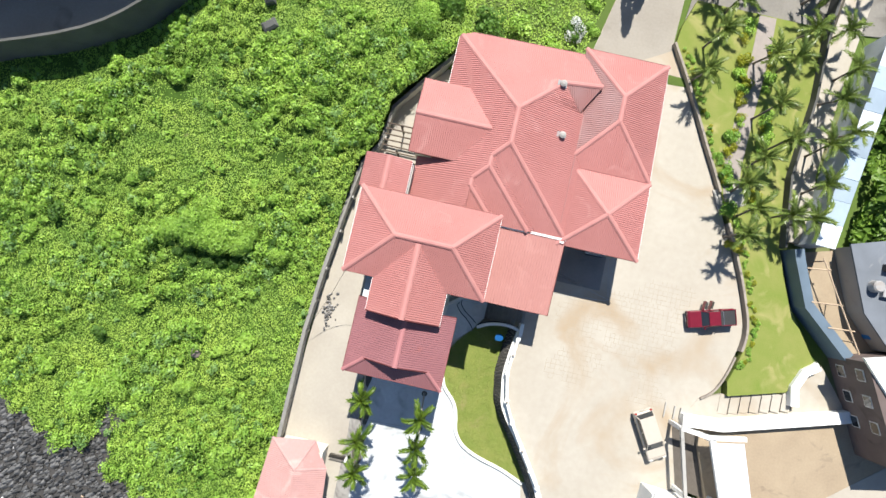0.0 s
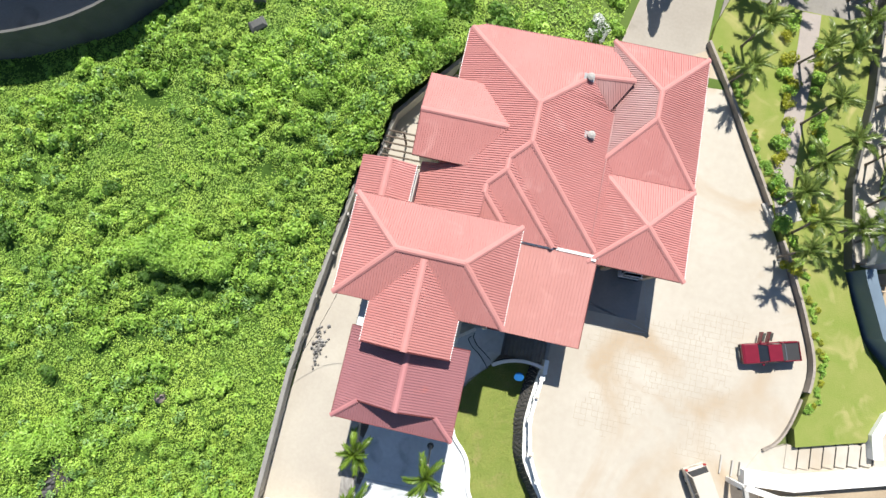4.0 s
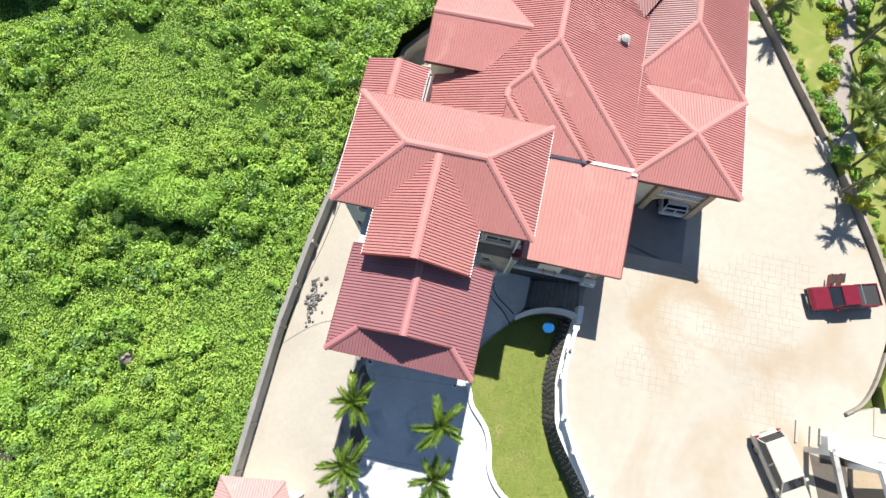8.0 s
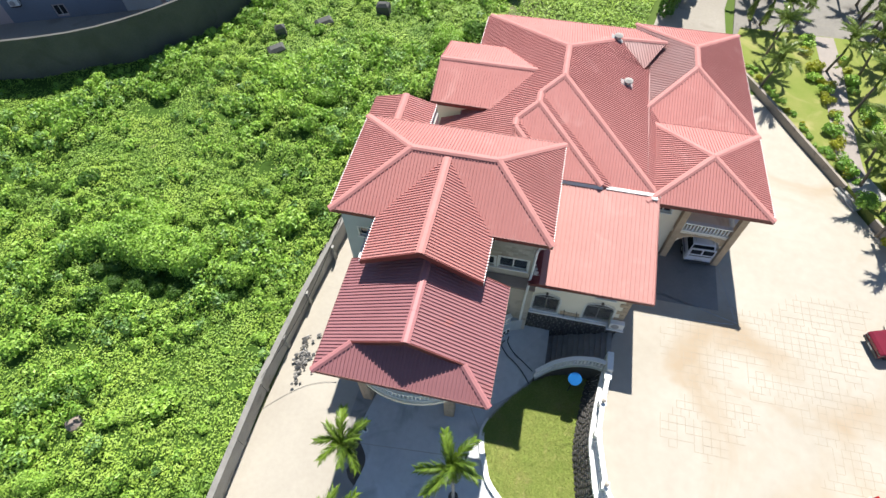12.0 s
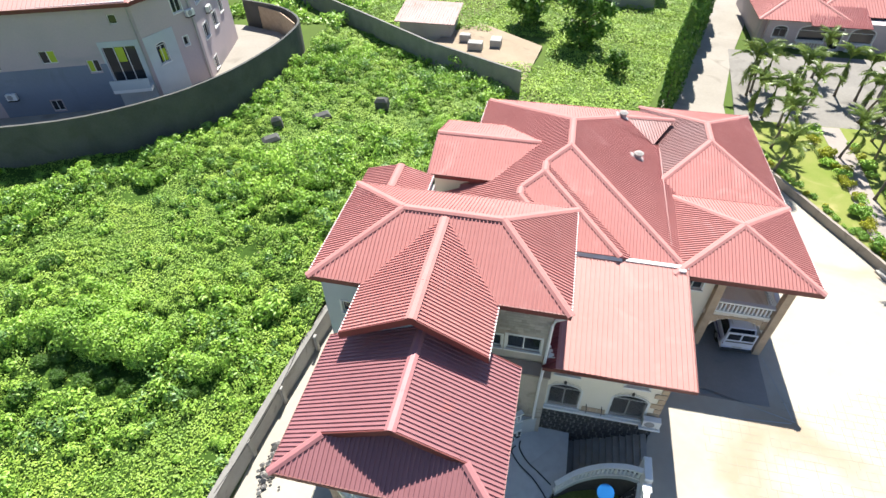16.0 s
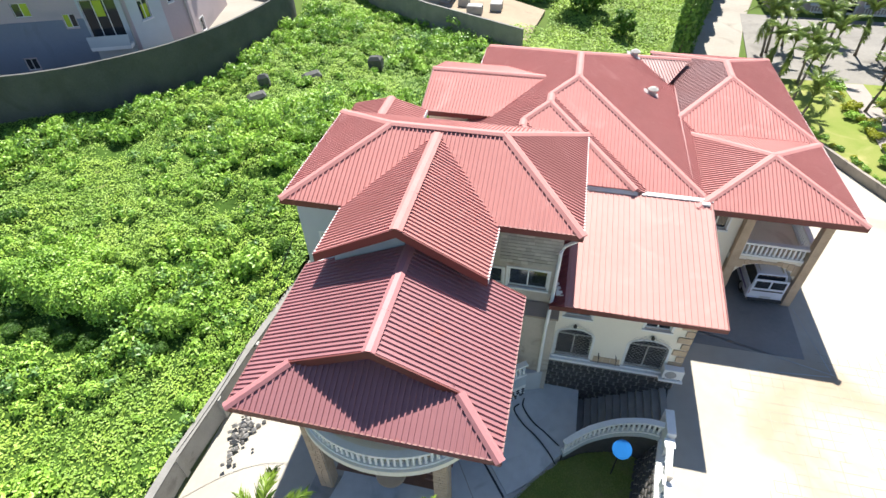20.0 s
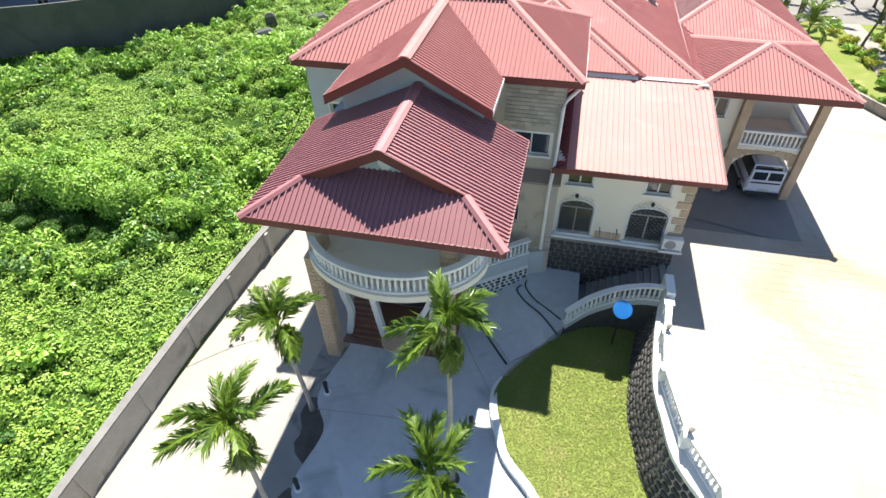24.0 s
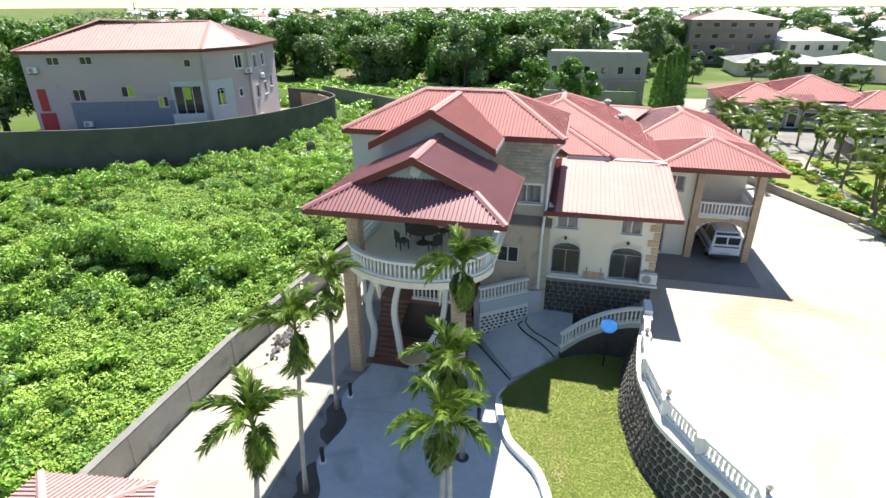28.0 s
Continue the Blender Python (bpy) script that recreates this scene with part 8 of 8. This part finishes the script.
for k in range(4000):
    if count >= 270:
        break
    y = 92 + 620 * rt.random() ** 1.5
    x = (rt.random() * 1.9 - 0.85) * (y + 30) * 0.95 + 4
    if (x < 16 and y < 190 and x > -120) or (x < 58 and y < 165 and x > 0):
        continue
    if x < -30 and y < 240:
        continue
    if any((x - p) ** 2 + (y - q_) ** 2 < (14 + y * 0.012) ** 2 for p, q_ in placed):
        continue
    placed.append((x, y))
    s = rt.uniform(0.85, 1.4)
    src = rt.choice(TOWN)
    if count < len(TOWN):
        src = TOWN[count]
        src.matrix_basis = pose(x, y, 0.2, 0, 0, rt.choice((-13, 77, 5)) + rt.uniform(-8, 8))
    else:
        copy_thing(src, pose(x, y, 0.2, 0, 0, rt.choice((-13, 77, 5)) + rt.uniform(-8, 8)))
    count += 1

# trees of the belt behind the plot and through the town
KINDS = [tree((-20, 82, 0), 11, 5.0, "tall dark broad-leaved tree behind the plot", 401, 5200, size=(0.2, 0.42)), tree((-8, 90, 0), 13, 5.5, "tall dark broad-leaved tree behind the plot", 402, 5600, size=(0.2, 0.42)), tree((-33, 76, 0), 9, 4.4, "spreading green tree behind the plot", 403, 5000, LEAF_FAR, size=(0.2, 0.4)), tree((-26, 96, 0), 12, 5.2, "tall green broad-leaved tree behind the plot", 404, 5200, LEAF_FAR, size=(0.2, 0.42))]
for k in range(290):
    if k < 84:
        x, y = rt.uniform(-62, 6), rt.uniform(70, 135)
        if y < 84 and x > -4:
            continue
    elif k < 110:
        x, y = rt.uniform(-110, -54), rt.uniform(18, 110)
    else:
        y = 110 + 420 * rt.random()
        x = (rt.random() * 1.9 - 0.9) * y
        if 28 < x < 66 and y < 165:
            continue
    copy_thing(rt.choice(KINDS), pose(x, y, 0.0, 0, 0, rt.uniform(0, 360)))
# lower trees round the hall and the tower block
for k in range(46):
    x, y = rt.uniform(15, 78), rt.uniform(78, 136)
    if (34 < x < 62 and 104 < y < 130) or (60 < x < 84 and 80 < y < 102) or (18 < x < 33 and y < 90):
        continue
    copy_thing(KINDS[2 + k % 2], pose(x, y, 0.0, 0, 0, rt.uniform(0, 360)) @ Matrix.Scale(rt.uniform(0.3, 0.55), 4))
# banana clumps and tall weeds at the foot of the belt
g = np.random.default_rng(55)
n = 30000
x, y = g.uniform(-60, 12, n), g.uniform(44, 74, n)
ok = ~((x < -26) & (y < 46)) & ((y > 61.5) | (x < -20 - 0.3 * (60 - y)))
x, y = x[ok], y[ok]
hh = np.clip(0.9 + 1.3 * fbm(x, y, 33, 4, 0.07), 0.1, 3.0)
me = leaves_mesh("tall_weeds", np.stack([x, y, 0.4 + hh * g.beta(4, 1.5, len(x))], 1), np.stack([0 * x, -0.4 + 0 * x, 1 + 0 * x], 1), g.uniform(0.15, 0.45, len(x)), LEAF, g, spread=1.3)
tagged(new("tall_weeds", me), "tall green weeds and banana leaves below the trees", "weeds", kind="stuff")
# the far town: many small pale roofs
fx = MB()
rf = random.Random(88)
far_roofs = 0
while far_roofs < 1500:
    y = 260 + 1500 * rf.random() ** 1.4
    x = (rf.random() * 2.1 - 0.9) * y
    if x < -40 and y < 420:
        continue
    w, d, h, a = rf.uniform(5, 12), rf.uniform(4, 9), rf.uniform(2.6, 6.5), rf.uniform(0, 3.1)
    e = [Vector((x + u * w * math.cos(a) - v * d * math.sin(a), y + u * w * math.sin(a) + v * d * math.cos(a), 0)) for u, v in ((-1, -1), (1, -1), (1, 1), (-1, 1))]
    r1, r2 = (e[0] + e[3]) / 2, (e[1] + e[2]) / 2
    fx.add([tuple(q + Vector((0, 0, k))) for k in (0, h) for q in e] + [tuple(r1 + Vector((0, 0, h + 1.6))), tuple(r2 + Vector((0, 0, h + 1.6)))], [(0, 1, 5, 4), (1, 2, 6, 5), (2, 3, 7, 6), (3, 0, 4, 7), (4, 5, 9, 8), (6, 7, 8, 9), (5, 6, 9), (7, 4, 8)])
    far_roofs += 1
whole("far_town", fx, mat("pale_far_roof", (0.62, 0.62, 0.60), (0.50, 0.47, 0.43), rough=0.6, scale=0.05, bump=0, island=0.35), "far town of small pale roofs", "town", kind="stuff")
# far woods, with haze put into the leaf colour
n = 60000
y = 150 + 900 * g.random(n) ** 1.3
x = (g.random(n) * 2.2 - 1.05) * y
ok = fbm(x, y, 61, 3, 0.012) > 0.0
x, y = x[ok], y[ok]
z = g.uniform(0.3, 7.5, len(x)) * np.clip(0.5 + fbm(x, y, 62, 3, 0.02), 0.15, 1.2)
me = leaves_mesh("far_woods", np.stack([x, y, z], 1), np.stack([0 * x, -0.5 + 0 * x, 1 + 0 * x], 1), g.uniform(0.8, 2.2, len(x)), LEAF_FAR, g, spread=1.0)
tagged(new("far_woods", me), "far green woods among the town, haze tinted into the leaves", "woods", kind="stuff")

# ---- shrubs of the overgrown plot ----
rng = np.random.default_rng(7)
NEAR_WALL = [(-60, 7), (-48, 11), (-37.5, 15.2), (-31.8, 20), (-28.6, 25), (-26.8, 31), (-26.3, 36), (-26.2, 39.5)]


def in_plot(x, y, pad=0.3):
    wx = np.interp(y, [p[1] for p in WEST_LINE], [p[0] for p in WEST_LINE])
    a = np.where(y < 22.4, x < wx - pad, x < -2 - (y - 33.3) * 1.65)
    ny = np.interp(x, [p[0] for p in NEAR_WALL], [p[1] for p in NEAR_WALL])
    b = np.where(x < -26.2, y < ny - pad, y < 45 + 0 * x)
    shore = y < np.interp(x, [-60, -45, -40.6, -35, -31, -29.6, -28.3, -24, -21.5, -19], [-19, -20.3, -21.3, -24, -24.6, -20.5, -26.5, -28, -29.5, -40]) + 0.5 * np.sin(x * 2.3)
    return a & b & ~shore


ground_at = np.vectorize(ground_height)
# the canopy: thousands of low leafy domes grown into one uneven cover
CELL = 0.1
X0, Y0_, NX, NY = -58.0, -33.0, 556, 781
canopy = np.zeros((NY, NX))
xs, ys = X0 + CELL * np.arange(NX), Y0_ + CELL * np.arange(NY)
GX, GY = np.meshgrid(xs, ys)
swell = fbm(GX, GY, 3, 3, 0.045)
calm = np.clip(0.55 + 0.9 * fbm(GX, GY, 9, 3, 0.06), 0.15, 1.25)
m = 21000
cx, cy = rng.uniform(-58, -2.5, m), rng.uniform(-33, 45, m)
ok = in_plot(cx, cy, 0.25)
cx, cy = cx[ok], cy[ok]
ci, cj = ((cx - X0) / CELL).astype(int), ((cy - Y0_) / CELL).astype(int)
vig = calm[np.clip(cj, 0, NY - 1), np.clip(ci, 0, NX - 1)]
cr = np.clip(rng.lognormal(-1.25, 0.42, len(cx)) * (0.7 + 0.5 * vig), 0.18, 0.75)
ch = cr * rng.uniform(0.4, 1.5, len(cx)) * (0.25 + 0.8 * vig)
for a, b, r, h in zip(cx, cy, cr, ch):
    i0, i1 = max(0, int((a - r - X0) / CELL)), min(NX, int((a + r - X0) / CELL) + 2)
    j0, j1 = max(0, int((b - r - Y0_) / CELL)), min(NY, int((b + r - Y0_) / CELL) + 2)
    dd = 1 - ((xs[None, i0:i1] - a) ** 2 + (ys[j0:j1, None] - b) ** 2) / (r * r)
    np.maximum(canopy[j0:j1, i0:i1], h * np.sqrt(np.clip(dd, 0, 1)), out=canopy[j0:j1, i0:i1])
# hollows in deep shade before the tallest bushes
hollow = np.zeros_like(canopy)
sparse = random.Random(44)
holes = [(sparse.uniform(-54, -13), sparse.uniform(-28, 34), sparse.uniform(0.5, 1.3)) for _ in range(70)]
for a, b, r in holes + [(-24.6, -3.4, 2.0), (-21.4, -3.0, 2.0), (-31.5, -20.5, 1.6), (-22.6, -17.6, 1.1), (-28.8, -17.6, 1.0), (-16, -2.6, 0.9), (-38, 3, 1.5), (-18, 8, 1.2), (-30, 12, 1.6)]:
    np.maximum(hollow, np.clip(1.5 - np.hypot(GX - a, (GY - b) * 1.6) / r, 0, 1), out=hollow)
canopy *= 1 - 0.92 * hollow
canopy *= np.where(GY > 20, 0.75, 1.0) * (1 + 0.25 * swell)
# the strip along the neighbour's tall wall stays low
wall_y = np.interp(GX, [p[0] for p in NEAR_WALL], [p[1] for p in NEAR_WALL])
beside = np.clip((wall_y - GY - 3.6) / 1.6, 0.08, 1.0)
canopy *= np.where(GX < -25.5, beside, 1.0)
ddy, ddx = np.gradient(canopy, CELL)
k = 560000
x, y = rng.uniform(-57.9, -2.6, k), rng.uniform(-32.9, 44.9, k)
ok = in_plot(x, y, 0.12)
x, y = x[ok], y[ok]
i, j = ((x - X0) / CELL).astype(int), ((y - Y0_) / CELL).astype(int)
# far strips are thinner, steep flanks carry more leaves
steep = np.hypot(ddx[j, i], ddy[j, i])
keep = rng.uniform(0, 1, len(x)) < np.clip(0.55 + 0.4 * np.clip(canopy[j, i] / 0.22, 0, 1) + 0.2 * steep, 0, 1) * (1 - 0.9 * hollow[j, i])
x, y, i, j = x[keep], y[keep], i[keep], j[keep]
top = canopy[j, i]
gh = np.array([lot_height(a, b) for a, b in zip(x, y)])
z = gh + 0.04 + top * rng.uniform(0.86, 1.06, len(x)) + rng.uniform(0, 0.09, len(x))
cen = np.stack([x, y, z], 1)
nrm = np.stack([-ddx[j, i] * 0.7, -ddy[j, i] * 0.7, 1.0 + 0 * x], 1)
nrm /= np.linalg.norm(nrm, axis=1)[:, None]
me = leaves_mesh("undergrowth", cen, nrm, rng.uniform(0.045, 0.105, len(cen)), LEAF_CREEPER, rng, spread=0.5)
tagged(new("undergrowth", me), "dense bright green creepers and low weeds covering the plot", "undergrowth", kind="stuff")


def clump_layer(name, n, radius, lift, leaves, size, material, label, seed, need):
    """Leafy heads that stand out of the creepers, with shaded gaps between them."""
    g = np.random.default_rng(seed)
    x, y = g.uniform(-57.5, -2.8, n), g.uniform(-32.5, 44.5, n)
    i, j = ((x - X0) / CELL).astype(int), ((y - Y0_) / CELL).astype(int)
    ok = in_plot(x, y, 0.3) & (g.uniform(0, 1, n) < np.clip((vigour[j, i] - need) * 1.5 + 0.25, 0.04, 1)) & (hollow[j, i] < 0.3)
    x, y, i, j = x[ok], y[ok], i[ok], j[ok]
    low_by = np.where(x < -25.5, beside[j, i], 1.0)
    r = g.uniform(*radius, len(x)) * (0.75 + 0.3 * vigour[j, i]) * (0.5 + 0.5 * low_by)
    up = g.uniform(*lift, len(x)) * (0.5 + 0.6 * vigour[j, i]) * low_by
    base = np.array([lot_height(a, b) for a, b in zip(x, y)]) + canopy[j, i]
    v = g.normal(0, 1, (len(x), leaves, 3))
    v[:, :, 2] = np.abs(v[:, :, 2]) * 0.9 - 0.12
    v /= np.linalg.norm(v, axis=2)[:, :, None]
    ragged = 1 + 0.28 * np.sin(3 * np.arctan2(v[:, :, 1], v[:, :, 0]) + g.uniform(0, 6.28, (len(x), 1)))
    c = np.stack([x, y, base + up], 1)[:, None, :] + v * (r[:, None] * g.uniform(0.72, 1.06, (len(x), leaves)) * ragged)[:, :, None] * np.array([1, 1, 0.8])
    nn = v + np.array([0, 0, 0.3])
    c, nn = c.reshape(-1, 3), nn.reshape(-1, 3)
    mesh_ = leaves_mesh(name, c, nn, g.uniform(*size, len(c)), material, g, spread=0.9)
    tagged(new(name, mesh_), label, "undergrowth", kind="stuff")


vigour = np.clip(0.5 + 0.75 * fbm(GX, GY, 51, 4, 0.055), 0.0, 1.3)
clump_layer("leafy_heads", 5600, (0.28, 0.6), (0.15, 0.6), 52, (0.075, 0.15), LEAF, "bright broad-leaved weeds standing out of the creepers", 101, 0.35)
clump_layer("cool_weeds", 2200, (0.26, 0.6), (0.2, 0.7), 50, (0.075, 0.15), LEAF_COOL, "blue-green leafy weeds among the creepers", 102, 0.5)
clump_layer("small_heads", 4200, (0.14, 0.3), (0.04, 0.2), 16, (0.05, 0.1), LEAF, "small leafy weeds among the creepers", 104, 0.1)
clump_layer("tall_heads", 760, (0.5, 1.0), (0.5, 1.25), 130, (0.08, 0.16), LEAF, "taller ragged bushes in the undergrowth", 103, 0.55)
# tangled stems and inner leaves under the canopy, gap shade painted into their green
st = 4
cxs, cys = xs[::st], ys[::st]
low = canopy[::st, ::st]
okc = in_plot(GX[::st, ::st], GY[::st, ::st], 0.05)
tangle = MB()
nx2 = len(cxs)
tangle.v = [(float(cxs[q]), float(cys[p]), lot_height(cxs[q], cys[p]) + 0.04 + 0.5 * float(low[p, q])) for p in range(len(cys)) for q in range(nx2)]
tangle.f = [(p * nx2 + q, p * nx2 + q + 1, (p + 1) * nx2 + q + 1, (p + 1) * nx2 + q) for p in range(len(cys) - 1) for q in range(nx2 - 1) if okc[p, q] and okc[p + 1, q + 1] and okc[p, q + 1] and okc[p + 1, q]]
whole("undergrowth_tangle", tangle, TANGLE, "tangle of green stems and inner leaves, darkened in colour for the shade under the shrubs", "undergrowth", kind="stuff")
SHRUBS_LARGE = [shrub_mesh("shrub", 1.0, 0.95, 3000, 70 + i, m_, (0.03, 0.065), 12) for i, m_ in enumerate((LEAF, LEAF))]
# single larger shrubs that stand out of it
rs2 = random.Random(12)
spots = [(-24.9, -0.6, 2.0), (-22.4, -0.5, 2.1), (-27.0, -1.2, 1.5), (-23.7, 1.2, 1.8), (-20.0, -0.6, 1.7), (-15.8, -1.4, 1.1), (-32, -19.0, 2.2), (-29.5, -17.6, 1.8), (-9.6, 21.0, 1.7), (-7.0, 24.5, 1.8)]
for a, b, r in holes[:60]:
    if bool(in_plot(np.array([a]), np.array([b + r]), 1.2)[0]):
        spots.append((a, b + 0.9 * r, r * rs2.uniform(0.8, 1.25)))
for i in range(40):
    x, y = rs2.uniform(-50, -12.8), rs2.uniform(-30, 40)
    if bool(in_plot(np.array([x]), np.array([y]), 1.2)[0]):
        spots.append((x, y, rs2.uniform(0.7, 1.35)))
for x, y, s in spots:
    dark = rs2.random() < 0.25
    if s > 1.35:
        shrub(rs2.choice(SHRUBS_LARGE), (x, y, ground_height(x, y)), "tall dense green bush standing in the undergrowth", rs2.uniform(0, 360), s, "plot shrubs")
        continue
    shrub(rs2.choice(SHRUBS_DARK if dark else SHRUBS), (x, y, ground_height(x, y)), "larger dark green shrub standing in the undergrowth" if dark else "bright green shrub standing in the undergrowth", rs2.uniform(0, 360), s, "plot shrubs")
# tall bushes whose shade fills the largest hollow
lofty = shrub_mesh("shrub", 1.0, 1.5, 3400, 78, LEAF, (0.035, 0.075), 14)
for x, y, s in ((-26.2, -1.0, 1.35), (-24.6, -0.7, 1.6), (-23.0, -0.9, 1.5), (-21.4, -0.8, 1.6), (-19.9, -1.1, 1.3), (-31.6, -18.6, 1.4), (-22.4, -16.2, 1.0), (-16.0, -1.4, 1.0)):
    shrub(lofty, (x, y, ground_height(x, y)), "tall ragged bush shading a hollow in the plot", rs2.uniform(0, 360), s, "hollow bushes")
# deep green bushes added to darken the hollows in place of deeper shade
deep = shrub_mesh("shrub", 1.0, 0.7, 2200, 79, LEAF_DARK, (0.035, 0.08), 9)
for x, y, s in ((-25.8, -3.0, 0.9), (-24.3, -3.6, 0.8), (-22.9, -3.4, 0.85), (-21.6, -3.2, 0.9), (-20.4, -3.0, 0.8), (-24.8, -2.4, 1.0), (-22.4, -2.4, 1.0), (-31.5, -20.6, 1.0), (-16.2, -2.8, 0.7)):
    shrub(deep, (x, y, ground_height(x, y)), "low bush coloured deep green, added to darken a shaded hollow", rs2.uniform(0, 360), s, "hollow bushes")
# black lava stones of the shore
rk = MB()
for i in range(15000):
    x, y = rs2.uniform(-60, -17), rs2.uniform(-48, -17)
    if bool(in_plot(np.array([x]), np.array([y]), 0.0)[0]) or x > -20:
        continue
    r = rs2.uniform(0.1, 0.42) ** 1.15
    c = Vector((x, y, max(-2.72, ground_height(x, y)) + r * 0.3))
    rk.add([c + Vector(d).normalized() * r * rs2.uniform(0.75, 1.25) for d in ((1, 0, 0), (-1, 0, 0), (0, 1, 0), (0, -1, 0), (0, 0, 1), (0, 0, -1), (1, 1, 1), (-1, -1, 1))], [(6, 0, 2), (6, 2, 4), (6, 4, 0), (7, 1, 3), (7, 3, 4), (7, 4, 1), (0, 4, 3), (2, 1, 4), (0, 5, 2), (2, 5, 1), (1, 5, 3), (3, 5, 0)])
whole("shore_stones", rk, COBBLE, "black lava stones and gravel of the shore", "stones", kind="stuff")
whole("shore", MB().prism([(-75, -16.2), (-40.5, -17.5), (-33, -18.5), (-28, -19.5), (-25.5, -23), (-21, -26), (-19.5, -34), (-24, -60), (-75, -60)], -4, -2.72), ROCK, "black gravel shore", kind="structure")

# short blades of the garden lawn
lw = np.array(lawn)
k = 70000
x, y = rng.uniform(1.5, 12, k), rng.uniform(-18, -3, k)
inside = np.zeros(k, bool)
for i in range(len(lw)):
    (ax, ay), (bx, by) = lw[i], lw[(i + 1) % len(lw)]
    inside ^= ((ay > y) != (by > y)) & (x < (bx - ax) * (y - ay) / (by - ay + 1e-9) + ax)
x, y = x[inside], y[inside]
z = GARDEN_Z - 0.1 + rng.uniform(0.0, 0.03, len(x))
me = leaves_mesh("lawn_blades", np.stack([x, y, z], 1), np.stack([0 * x, 0 * x, 1 + 0 * x], 1), rng.uniform(0.025, 0.055, len(x)), leaf_mat("lawn_blade", (0.17, 0.24, 0.045), (0.30, 0.32, 0.09), scale=0.6, rough=0.8), rng, spread=0.5)
tagged(new("lawn_blades", me), "short grass blades of the garden lawn", "grass", kind="stuff")

whole("bare_spot", MB().lathe([(0.55, 0), (0.5, 0.55), (0.25, 0.75)], (-22.2, -12.6, ground_height(-22.2, -12.6)), 14), BROWN_SLAB, "small brown earth mound in the undergrowth", "mound")
for i in range(5):
    x, y = rs2.uniform(-42, -30), rs2.uniform(-33, -25.5)
    whole("litter", MB().bevel_box(-0.17, 0.17, -0.12, 0.12, 0, 0.1, 0.03, pose(x, y, -2.7, rs2.uniform(-20, 20), rs2.uniform(-20, 20), rs2.uniform(0, 180))), (WHITE, WOOD_TABLE, METAL_GREY)[i % 3], ("white", "tan", "grey")[i % 3] + " plastic litter on the black shore", "litter", group="shore litter")
